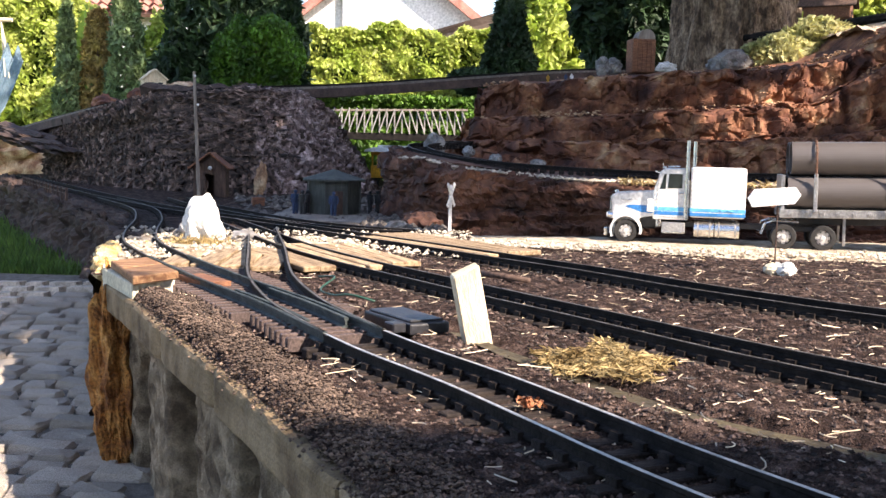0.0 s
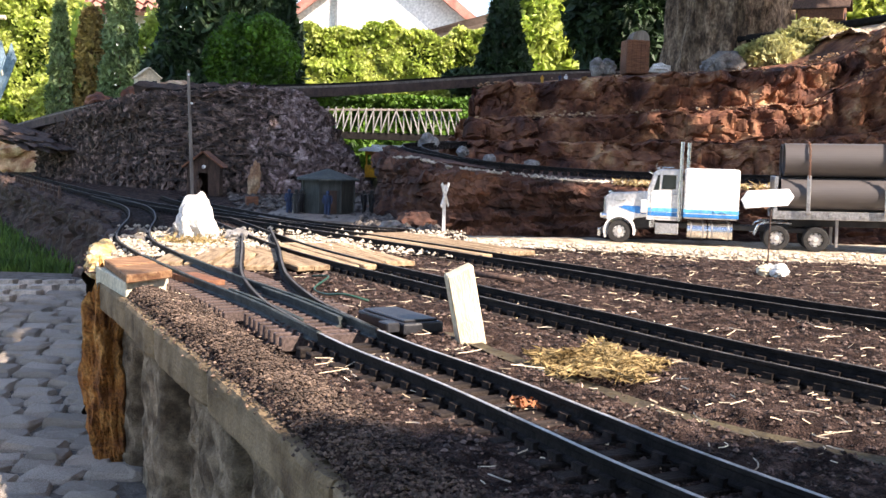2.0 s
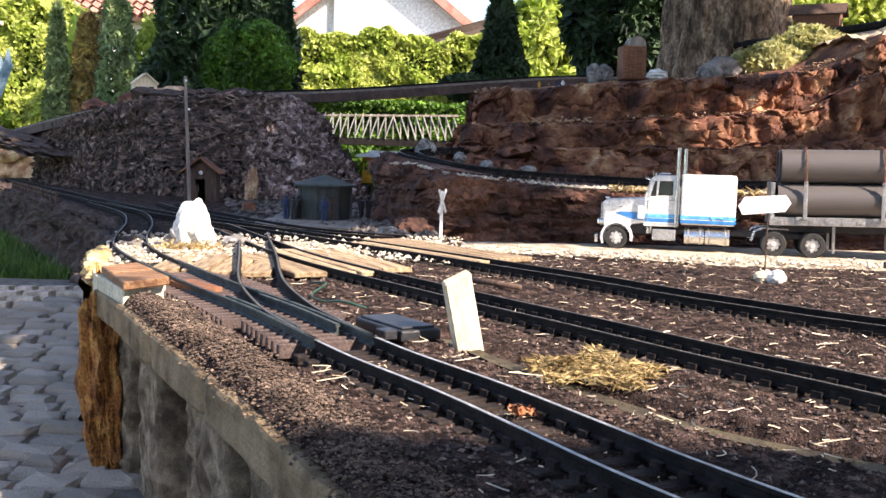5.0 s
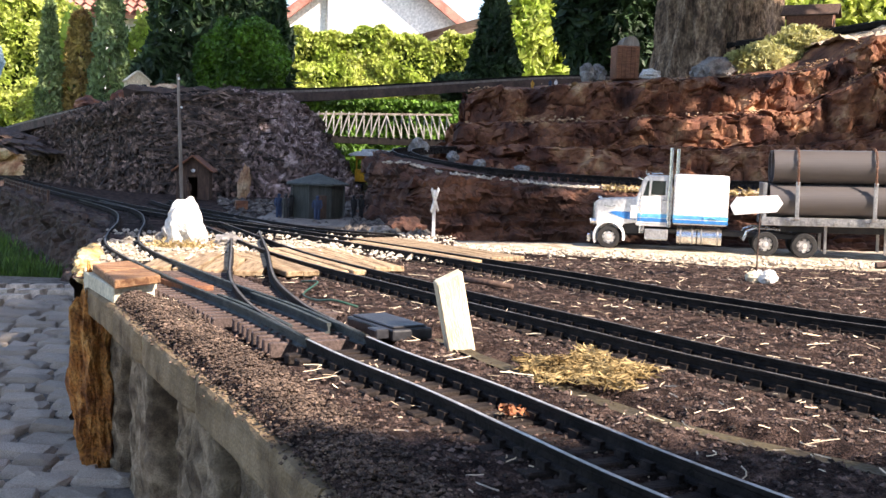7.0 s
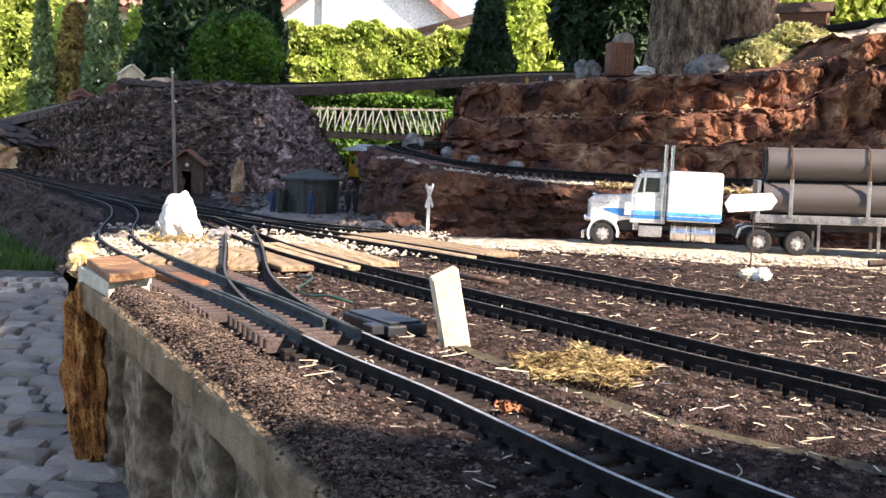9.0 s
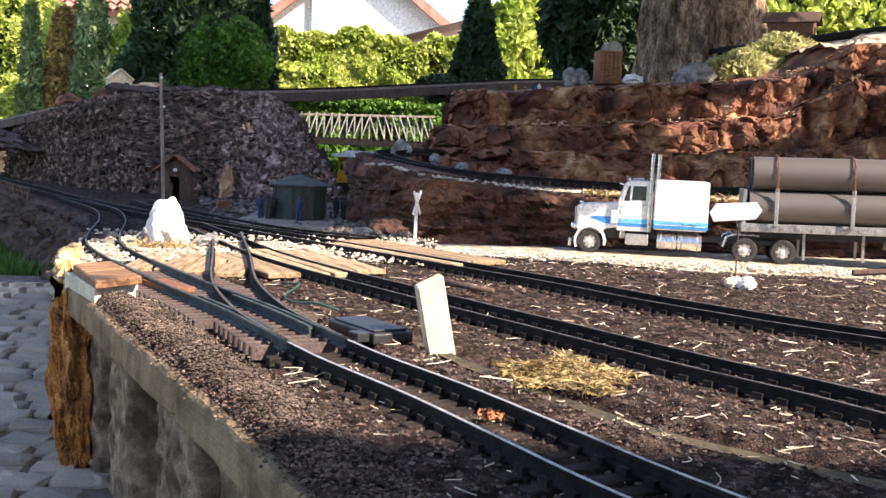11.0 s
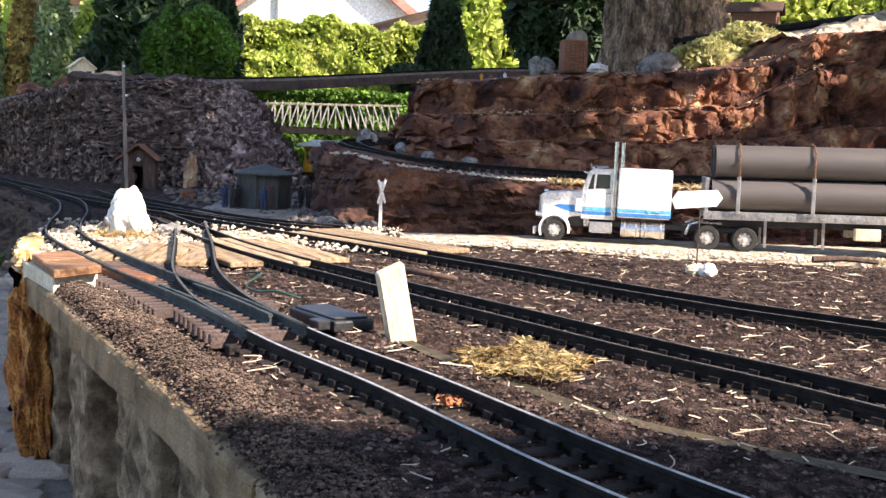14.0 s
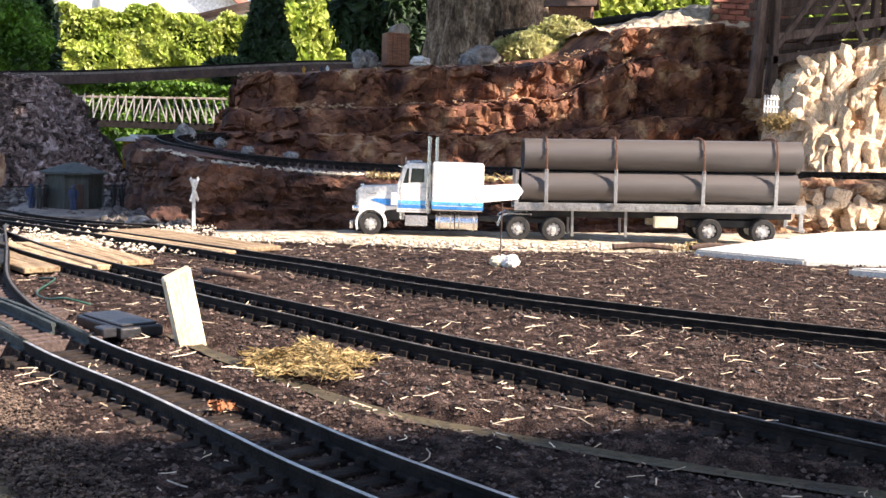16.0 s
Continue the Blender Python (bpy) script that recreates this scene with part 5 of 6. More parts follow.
R = 0.0302
for y in (-R, R):
    for z in (0.0735 + R, 0.0735 + 3 * R):
        solo("steel_pipe", pipe_bm(0, 0.521, R - 0.0002, 0.003), PIPE, "large grey-brown pipe stacked on the trailer", "pipe", group="pipes on the trailer", at=RIG @ Matrix.Translation((0.325 if z < 0.11 else 0.330, y, z)))
for x in (0.371, 0.501, 0.665, 0.801):
    bm = bmesh.new()
    pts = spline([(x, -0.0650, 0.135), (x, -0.0635, 0.165), (x, -0.056, 0.188), (x, -0.03, 0.1968), (x, 0.03, 0.1968), (x, 0.056, 0.188), (x, 0.0635, 0.165), (x, 0.0650, 0.135)], 0.0042)
    for k, p in enumerate(pts):
        d = (pts[min(k + 1, len(pts) - 1)] - pts[max(k - 1, 0)]).normalized()
        n = Vector((1, 0, 0)) if k % 2 else d.cross(Vector((1, 0, 0))).normalized()
        ring = [p + d * 0.0034 * math.cos(a) + n * 0.0019 * math.sin(a) for a in (k2 * math.pi / 4 for k2 in range(9))]
        tube(bm, ring, 0.0007, 5)
    solo("tie_chain", bm, CHAIN, "rusty chain tied over the pipes", "chain", group="tie chains", at=RIG)

# ---- signs and small things on the soil ----
bm = box(bmesh.new(), (0.0225, 0.0120, 0.067), (0, 0, 0.0225), 0.0012)
for v in bm.verts:
    if v.co.z > 0.05:
        v.co.z += v.co.x * 0.22
    if v.co.z < -0.005:
        v.co.z -= v.co.x * 0.3
solo("pale_stake", bm, PALE_WOOD, "pale wooden stake leaning in the soil", "stake", at=pose(0.0285, 0.828, 0.001, 6, -13.5, 14))

arrow = thing("arrow_sign", "blank white arrow-shaped signboard on a thin post", "sign", at=pose(0.438, 1.36, 0, 0, 0, 3))
bm = side_prism(bmesh.new(), [(-0.042, 0.098), (-0.034, 0.110), (0.021, 0.114), (0.029, 0.1035), (0.021, 0.092), (-0.036, 0.0865)], -0.0015, 0.0015, 0.0005)
part("signboard", bm, WHITE, arrow)
part("post", cyl(bmesh.new(), 0.0011, (0.0, 0.003, -0.01), (0.0, 0.003, 0.106), segs=8), DARK_WOOD, arrow)
for k, (x, y, s) in enumerate([(0.430, 1.352, 0.010), (0.447, 1.345, 0.012), (0.455, 1.358, 0.011), (0.442, 1.366, 0.010)]):
    solo("pebble", rock_bm((s, s * 0.8, s * 0.8), 70 + k, 3, 0.3), CREAM if k == 0 else WHITE_STONE, "cream stone holding the arrow sign", "stone", group="stones round the sign post", at=pose(x, y, 0.006, 0, 0, 50 * k))
cross = thing("crossbuck_sign", "white crossbuck railway sign on a post", "sign", at=pose(0.011, 1.875, -0.003))
part("post", box(bmesh.new(), (0.006, 0.004, 0.094), (0, 0, 0.045), 0.0006), WHITE, cross)
for a in (38, -38):
    part("cross_board", box(bmesh.new(), (0.0065, 0.0025, 0.052), (0.001, -0.004 + (0.0015 if a > 0 else -0.0015), 0.074), 0.0004, Euler((0, radians(a), radians(66))).to_matrix()), WHITE, cross)

mc = []
for _ in range(3300):
    a, t = rng.uniform(0, 6.3), rng.random() ** 0.6
    x, y = 0.050 * t * math.cos(a), 0.038 * t * math.sin(a)
    k = max(0.15, 0.9 + 0.9 * noise.noise(Vector((x * 45, y * 45, 3))))
    mc.append((0.112 + x * k, 0.722 + y * k, 0.002 + 0.013 * (1 - t * t) * rng.random() * k))
tagged(leaves("dry_moss_tuft", mc, 0.0015, STRAW, seed=9, long=3.2, flat=0.4), "yellow dry moss clump lying on soil", "moss clump")
mc = [(-0.36 + rng.gauss(0, 0.022), 1.525 + rng.gauss(0, 0.008), 0.004 + abs(rng.gauss(0, 0.004))) for _ in range(500)]
tagged(leaves("dry_moss_tuft", mc, 0.002, STRAW, seed=10, long=2.6), "yellow dry moss at the white stone's foot", "moss clump")
mc = [(0.052 + rng.gauss(0, 0.0035), 0.586 + rng.gauss(0, 0.004), 0.004 + abs(rng.gauss(0, 0.0022))) for _ in range(60)]
tagged(leaves("fallen_leaf", mc, 0.0022, ORANGE, seed=12), "crumpled orange dead leaf between the rails", "leaf")
bm = tube(bmesh.new(), [(0.036, 1.215, 0.007), (0.062, 1.193, 0.0075), (0.098, 1.160, 0.006)], 0.0042, 8, 0.8)
solo("fallen_twig", bm, DARK_WOOD, "short brown stick lying beside the track", "twig", smooth=True)
for k, (a, b) in enumerate([((0.70, 1.60), (0.80, 1.585)), ((0.93, 1.63), (0.84, 1.60))]):
    bm = tube(bmesh.new(), [(*a, 0.004), ((a[0] + b[0]) / 2, (a[1] + b[1]) / 2 + 0.004, 0.008), (*b, 0.005)], 0.006, 8, 0.7)
    solo("fallen_twig", bm, DARK_WOOD, "dark bark strip lying at the road edge", "twig")

# ---- figurines: plain miniature dolls ----
def figurine(x, y, z, h, material, turn_):
    bm = bmesh.new()
    for s in (-1, 1):
        cyl(bm, 0.055 * h, (s * 0.065 * h, 0, 0), (s * 0.06 * h, 0, 0.48 * h), 0.075 * h, 8)
        tube(bm, [(s * 0.14 * h, 0, 0.80 * h), (s * 0.19 * h, -0.02 * h, 0.62 * h), (s * 0.16 * h, -0.07 * h, 0.48 * h)], 0.042 * h, 6, 0.8)
    cyl(bm, 0.125 * h, (0, 0, 0.46 * h), (0, 0, 0.82 * h), 0.15 * h, 10)
    cyl(bm, 0.05 * h, (0, 0, 0.80 * h), (0, 0, 0.88 * h), segs=8)
    bmesh.ops.create_icosphere(bm, subdivisions=2, radius=0.078 * h, matrix=Matrix.Translation((0, 0, 0.92 * h)))
    return solo("figurine", bm, material, "small plain painted figurine standing near the shed", "figurine", group="figurines", at=pose(x, y, z, 0, 0, turn_))


for x, y, z, mm, a in ((-0.324, 2.26, 0.006, DENIM, 20), (-0.306, 2.24, 0.006, BLACK, -30), (-0.298, 2.26, 0.006, BLACK, 60), (-0.236, 2.215, 0.006, DENIM, 0), (-0.165, 2.31, 0.006, BLACK, 70), (-0.150, 2.33, 0.006, BLACK, 120)):
    figurine(x, y, z, 0.052, mm, a)
figurine(-0.69, 2.985, 0.0, 0.058, DARK_WOOD, 0)

# ---- shed on its platform ----
plat = thing("station_platform", "low grey timber platform under the shed", "platform")
for k in range(9):
    ob = part("plank", box(bmesh.new(), (0.262, 0.040, 0.006), (0, 0, 0), 0.001), GREY_WOOD, plat)
    ob.matrix_world = pose(-0.235 + rng.uniform(-0.006, 0.006), 2.075 + 0.042 * k, 0.003, 0, 0, -4 + rng.uniform(-0.5, 0.5))
for x in (-0.33, -0.24, -0.15):
    ob = part("beam", box(bmesh.new(), (0.014, 0.38, 0.012), (0, 0, 0), 0.001), GREY_WOOD, plat)
    ob.matrix_world = pose(x, 2.245, -0.006, 0, 0, -4)
ob = part("front_board", box(bmesh.new(), (0.20, 0.012, 0.008), (0, 0, 0), 0.001), GREY_WOOD, plat)
ob.matrix_world = pose(-0.19, 2.035, 0.002, 0, 0, -8)
shed = thing("octagonal_shed", "grey-green wooden shed with a low pointed roof", "shed", at=pose(-0.245, 2.30, 0.006, 0, 0, 12))
bm = bmesh.new()
n = 8
hexa = [(0.060 * math.cos(2 * math.pi * (k + 0.5) / n), 0.060 * math.sin(2 * math.pi * (k + 0.5) / n)) for k in range(n)]
prism(bm, hexa, 0, 0.074)
body = part("wall", bm, GREEN_BOARD, shed)
for k in range(n):
    part("corner_post", box(bmesh.new(), (0.004, 0.004, 0.074), (*(Vector(hexa[k]) * 1.0), 0.037), 0.0005), GREEN_BOARD, body)
bm = bmesh.new()
ring = [bm.verts.new((x * 1.2, y * 1.2, 0.072)) for x, y in hexa]
ring2 = [bm.verts.new((x * 1.2, y * 1.2, 0.076)) for x, y in hexa]
top = bm.verts.new((0, 0, 0.098))
bm.faces.new(ring[::-1])
for k in range(n):
    m = (k + 1) % n
    bm.faces.new((ring[k], ring[m], ring2[m], ring2[k])), bm.faces.new((ring2[k], ring2[m], top))
part("roof", bm, ROOF_FELT, shed, "grey-green felt roof")
part("door", box(bmesh.new(), (0.020, 0.003, 0.050), (0.004, -0.0565, 0.026), 0.0006), DARK_WOOD, shed)

# ---- wooden hut at the mound ----
hut = thing("wooden_hut", "brown wooden gabled hut with an open doorway", "hut", at=pose(-0.686, 3.06, -0.012, 0, 0, 6))
W, D, H = 0.046, 0.05, 0.100
bm = bmesh.new()
for x0, x1, z0, z1 in ((-W, -0.014, 0, H), (0.014, W, 0, H), (-0.014, 0.014, 0.078, H)):
    box(bm, (x1 - x0, 0.005, z1 - z0), ((x0 + x1) / 2, -D, (z0 + z1) / 2))
side_prism(bm, [(-W, H), (W, H), (0, H + 0.036)], -D - 0.0025, -D + 0.0025)
part("front_wall", bm, DARK_WOOD, hut)
for s in (-1, 1):
    part("side_wall", box(bmesh.new(), (0.005, 2 * D - 0.006, H), (s * (W - 0.0025), 0, H / 2)), DARK_WOOD, hut)
    ob = part("roof", box(bmesh.new(), (0.075, 0.135, 0.005), (s * 0.0295, -0.004, H + 0.0165), 0.0008, Euler((0, radians(s * 38), 0)).to_matrix()), RED_WOOD, hut)
part("back_wall", box(bmesh.new(), (2 * W - 0.012, 0.005, H), (0, D, H / 2)), DARK_WOOD, hut)
bm = bmesh.new()
bmesh.ops.create_icosphere(bm, subdivisions=2, radius=0.006, matrix=Matrix.Translation((0.002, -D - 0.009, 0.096)))
part("lamp_globe", bm, WHITE, hut, "white globe lamp")
crate = solo("crate", box(bmesh.new(), (0.03, 0.025, 0.022), (0, 0, 0.011), 0.001), RED_WOOD, "small brown crate by the station track", "crate", at=pose(-0.47, 2.62, 0, 0, 0, 20))

# ---- tall pole ----
pole = thing("telegraph_pole", "thin weathered wooden telegraph pole", "pole", at=pose(-0.640, 2.70, 0))
part("shaft", cyl(bmesh.new(), 0.0050, (0.003, 0, -0.02), (-0.012, 0, 0.337), 0.0038, 10), GREY_WOOD, pole)
part("insulator", cyl(bmesh.new(), 0.003, (0.0, -0.006, 0.252), (0.0, -0.012, 0.252), segs=8), WHITE, pole)
part("insulator", cyl(bmesh.new(), 0.003, (-0.008, -0.006, 0.325), (-0.008, -0.012, 0.325), segs=8), WHITE, pole)
# little fence along the left track
fence = thing("low_fence", "low dark wooden fence beside the far track", "fence")
for k in range(14):
    y = 2.62 + 0.06 * k
    x = edge_x(y) + 0.02
    part("post", box(bmesh.new(), (0.006, 0.006, 0.038), (x, y, 0.014), 0.0006), DARK_WOOD, fence)
for z in (0.018, 0.029):
    part("fence_rail", tube(bmesh.new(), [(edge_x(2.62 + 0.06 * k) + 0.02, 2.62 + 0.06 * k, z) for k in range(14)], 0.0018, 6), DARK_WOOD, fence)

# ---- beam bridge over the gap, with the high track ----
bridge = thing("girder_bridge", "long rusty brown girder bridge carrying a track", "bridge")
BL = spline([(-1.95, 4.72, 0.182), (-1.45, 4.06, 0.246), (-1.10, 3.74, 0.298), (-0.78, 3.64, 0.336), (-0.35, 3.75, 0.371), (0.17, 3.98, 0.436), (0.45, 4.12, 0.470), (0.85, 4.3, 0.50)], 0.02)
bm = bmesh.new()
rings = []
for k, p in enumerate(BL):
    d = (BL[min(k + 1, len(BL) - 1)] - BL[max(k - 1, 0)]).normalized()
    n = Vector((-d.y, d.x, 0)).normalized()
    rings.append([bm.verts.new(p + n * u + Vector((0, 0, v))) for u, v in ((-0.05, -0.034), (0.05, -0.034), (0.05, -0.004), (-0.05, -0.004))])
for a, b in zip(rings, rings[1:]):
    for k in range(4):
        bm.faces.new((a[k], a[(k + 1) % 4], b[(k + 1) % 4], b[k]))
bm.faces.new(rings[0][::-1]), bm.faces.new(rings[-1])
bmesh.ops.recalc_face_normals(bm, faces=bm.faces)
part("girder", bm, mat("rusty_girder", [(0.05, 0.032, 0.026), (0.11, 0.07, 0.055)], 20, 0.85, 0.4), bridge)
for s in (-1, 1):
    part("rail", rail_bm(BL, s * 0.0237, 0.003, False), RAIL, bridge)
tie_b = tie_mesh("sleeper", 0.098, 0.010, 0.008, GREY_WOOD, 0.003)
for k in range(0, len(BL) - 1):
    for h in (0, 0.5):
        p = BL[k] + (BL[k + 1] - BL[k]) * h
        d = BL[k + 1] - BL[k]
        ob = new("sleeper", tie_b)
        ob.matrix_world = pose(*p, 0, 0, math.degrees(math.atan2(d.y, d.x)))
        ob.parent = bridge
truss = thing("truss_bridge", "silvery weathered lattice truss bridge behind the pass", "bridge")
x0, x1, yb, zb, zt = -0.62, 0.10, 5.0, 0.236, 0.340
part("top_chord", box(bmesh.new(), (x1 - x0, 0.012, 0.010), ((x0 + x1) / 2, yb, zt), 0.001, Euler((0, radians(-1.5), 0)).to_matrix()), GREY_WOOD, truss)
part("bottom_chord", box(bmesh.new(), (x1 - x0, 0.10, 0.034), ((x0 + x1) / 2, yb + 0.05, zb - 0.022), 0.001), RAIL, truss)
SILVER = mat("silver_timber", [(0.22, 0.205, 0.19), (0.40, 0.38, 0.35)], 40, 0.8, 0.3)
for k in range(20):
    x = x0 + 0.012 + k * (x1 - x0) / 20
    a = 24 if k < 11 else -24
    part("web_bar", box(bmesh.new(), (0.006, 0.006, zt - zb + 0.015), (x, yb, (zt + zb) / 2), 0.0006), SILVER, truss)
    part("diagonal", box(bmesh.new(), (0.006, 0.006, (zt - zb) * 1.1), (x + 0.018, yb - 0.008, (zt + zb) / 2), 0.0006, Euler((0, radians(a * 0.8), 0)).to_matrix()), SILVER, truss)

# ---- coach halted in the pass ----
coach = thing("passenger_coach", "yellow model passenger coach with a white roof", "train coach", at=pose(-0.155, 3.95, 0.012, 0, 0, 62))
L = 0.17
part("body", box(bmesh.new(), (2 * L, 0.088, 0.045), (0, 0, 0.058), 0.002), YELLOW, coach)
for s in (-1, 1):
    for k in range(10):
        part("window_post", box(bmesh.new(), (0.006, 0.004, 0.040), (-L + 0.01 + k * (2 * L - 0.02) / 9, s * 0.042, 0.100), 0.0006), YELLOW, coach)
    part("letterboard", box(bmesh.new(), (2 * L, 0.006, 0.012), (0, s * 0.041, 0.124), 0.001), YELLOW, coach)
    part("footboard", box(bmesh.new(), (2 * L, 0.006, 0.006), (0, s * 0.040, 0.032), 0.001), BLACK, coach)
    for x in (-0.11, 0.11):
        part("bogie", box(bmesh.new(), (0.08, 0.006, 0.014), (x, s * 0.028, 0.018), 0.002), BLACK, coach)
        for o in (-0.024, 0.024):
            part("wheel", cyl(bmesh.new(), 0.015, (x + o, s * 0.020, 0.016), (x + o, s * 0.026, 0.016), segs=16), BLACK, coach)
bm = side_prism(bmesh.new(), [(-0.056, 0.130), (-0.05, 0.138), (-0.02, 0.146), (0.02, 0.146), (0.05, 0.138), (0.056, 0.130)], -L - 0.03, L + 0.03, 0.001)
bm.transform(Matrix.Rotation(math.pi / 2, 4, "Z"))
roof_c = part("roof", bm, WHITE, coach, "white arched roof")
part("clerestory", box(bmesh.new(), (2 * L, 0.034, 0.010), (0, 0, 0.150), 0.002), WHITE, coach)

# ---- small buildings and things on the terraces ----
bm = box(bmesh.new(), (0.082, 0.07, 0.115), (0, 0, 0.057), 0.003)
outh = thing("plank_outhouse", "weathered brown plank box on the terrace", "outhouse", at=pose(0.662, 3.62, 0.435, 0, 0, 8))
part("body", bm, RED_WOOD, outh)
for k in range(5):
    part("board", box(bmesh.new(), (0.0145, 0.004, 0.108), (-0.032 + 0.016 * k, -0.036, 0.057), 0.0008), RED_WOOD, outh)
part("roof", cyl(bmesh.new(), 0.03, (0.01, -0.03, 0.118), (0.01, 0.03, 0.118), segs=14), GREY_WOOD, outh)


def little_house(x, y, z, w, d, h, wall_m, roof_m, label, turn_):
    hs = thing("model_house", label, "model house", at=pose(x, y, z, 0, 0, turn_))
    bm = box(bmesh.new(), (w, d, h), (0, 0, h / 2), 0.001)
    side_prism(bm, [(-w / 2, h), (w / 2, h), (0, h + w * 0.42)], -d / 2, d / 2)
    wl = part("wall", bm, wall_m, hs)
    part("door", box(bmesh.new(), (w * 0.25, 0.003, h * 0.6), (-w * 0.1, -d / 2 - 0.001, h * 0.3)), DARK_WOOD, hs)
    part("window", box(bmesh.new(), (w * 0.2, 0.003, h * 0.3), (w * 0.25, -d / 2 - 0.001, h * 0.55)), GLASS, hs)
    for s in (-1, 1):
        part("roof", box(bmesh.new(), (w * 0.72, d * 1.25, 0.006), (s * w * 0.29, 0, h + w * 0.21), 0.001, Euler((0, radians(s * 40), 0)).to_matrix()), roof_m, hs)
    return hs


little_house(1.47, 4.1, 0.700, 0.10, 0.17, 0.045, RED_WOOD, DARK_WOOD, "dark brown model house on the high embankment", 62)
little_house(-1.20, 4.28, 0.370, 0.09, 0.08, 0.04, PALE_WOOD, PALE_WOOD, "small ochre model house on the mound", 25)
bm = tube(bmesh.new(), spline([(1.05, 4.35, 0.62), (1.4, 4.0, 0.655), (1.75, 3.75, 0.70), (2.2, 3.6, 0.75)], 0.05), 0.016, 6)
solo("embankment_rail", bm, RAIL, "dark rail line climbing over the embankment", "rail")
st = []
for x, top in [(1.30, 0.575), (1.42, 0.600), (1.60, 0.655), (1.79, 0.722), (1.95, 0.725)]:
    st.append([(x, 3.30, 0.565), (x, 3.38, 0.585), (x, 3.60, top), (x - 0.03, 4.3, top + 0.02)])
loft("stone_slope", st, 60, 30, 0.012, 14, SAND, "pale tan mortared slope above the rock face", "rock", (1, 1, 1), 31)
brick_wall = thing("brick_wall", "red brick wall above the rocks", "wall", kind="structure")
me_brick = finish("brick", box(bmesh.new(), (0.058, 0.028, 0.017), (0, 0, 0), 0.0015), BRICK)
part("mortar", box(bmesh.new(), (0.34, 0.022, 0.24), (1.96, 3.50, 0.70)), CONCRETE, brick_wall)
for r_ in range(11):
    for c in range(5):
        ob = new("brick", me_brick)
        ob.matrix_world = pose(1.820 + c * 0.061 + (0.03 if r_ % 2 else 0), 3.495, 0.600 + r_ * 0.02, 0, 0, rng.uniform(-1, 1))
        ob.parent = brick_wall
TRESTLE_WOOD = mat("trestle_timber", [(0.075, 0.045, 0.035), (0.17, 0.115, 0.09)], 40, 0.85, 0.5, fine=5, stretch=(1, 1, 0.3), vary=0.3, depth=0.002)
trestle = thing("timber_trestle", "weathered timber trestle bridge over the ochre wall", "trestle")
for x, y, a in ((1.650, 2.88, 4), (1.672, 2.90, 2), (1.698, 2.88, -1), (1.722, 2.92, 3), (2.06, 2.92, 2), (2.10, 2.92, -2), (2.42, 2.92, 2)):
    part("post", box(bmesh.new(), (0.020, 0.022, 0.52), (x, y, 0.60), 0.002, Euler((0, radians(a), 0)).to_matrix()), TRESTLE_WOOD, trestle)
for x, z, a, l in ((1.79, 0.60, 36, 0.30), (1.90, 0.63, 36, 0.30), (2.02, 0.66, 36, 0.30), (2.16, 0.66, 36, 0.30), (2.28, 0.66, -38, 0.3), (1.97, 0.60, -30, 0.26)):
    part("brace", box(bmesh.new(), (0.016, 0.016, l), (x, 2.895, z), 0.002, Euler((0, radians(a), 0)).to_matrix()), TRESTLE_WOOD, trestle)
for z, y, tip in ((0.535, 2.88, -11), (0.60, 2.90, -11), (0.78, 2.92, 0), (0.83, 2.92, 0)):
    part("beam", box(bmesh.new(), (0.84, 0.022, 0.026), (2.10, y, z), 0.002, Euler((0, radians(tip), 0)).to_matrix()), TRESTLE_WOOD, trestle)
for k in range(13):
    part("board", box(bmesh.new(), (0.90, 0.008, 0.023), (2.13 + rng.uniform(-0.02, 0.02), 3.02 + 0.004 * (k % 2), 0.52 + 0.027 * k), 0.001, Euler((0, radians(-6 + rng.uniform(-1.5, 1.5)), 0)).to_matrix()), TRESTLE_WOOD, trestle)
for k in range(16):
    part("deck_tie", box(bmesh.new(), (0.02, 0.14, 0.016), (1.74 + 0.05 * k, 2.98, 0.855), 0.002), TRESTLE_WOOD, trestle)
picket = thing("white_picket_fence", "tiny white picket fence on the stone ledge", "fence", at=pose(1.575, 2.66, 0.300, 0, 0, 12))
for k in range(5):
    part("picket", box(bmesh.new(), (0.006, 0.003, 0.05), (-0.022 + 0.011 * k, 0, 0.012), 0.0006), WHITE, picket)
for z in (0.004, 0.026):
    part("fence_rail", box(bmesh.new(), (0.056, 0.003, 0.005), (0, -0.003, z), 0.0006), WHITE, picket)
mc = [(1.60 + rng.gauss(0, 0.022), 2.66 + rng.gauss(0, 0.02), 0.262 + rng.gauss(0, 0.012)) for _ in range(900)]
tagged(leaves("dry_moss_tuft", mc, 0.0035, STRAW, seed=15, long=2.2), "golden dry moss on the sandstone ledge", "moss clump")

for x, y, z, mm in ((0.385, 3.42, 0.384, DENIM), (0.405, 3.43, 0.386, WHITE), (0.325, 3.40, 0.378, YELLOW)):
    tagged(figurine(x, y, z, 0.028, mm, 0), "tiny plain painted figurine on the rock terrace")
mc = [(0.90 + rng.gauss(0, 0.05), 1.64 + rng.gauss(0, 0.008), -0.002 + abs(rng.gauss(0, 0.004))) for _ in range(500)]
tagged(leaves("dry_moss_tuft", mc, 0.003, STRAW, seed=14, long=2.0), "dry yellow moss along the road edge", "moss clump")


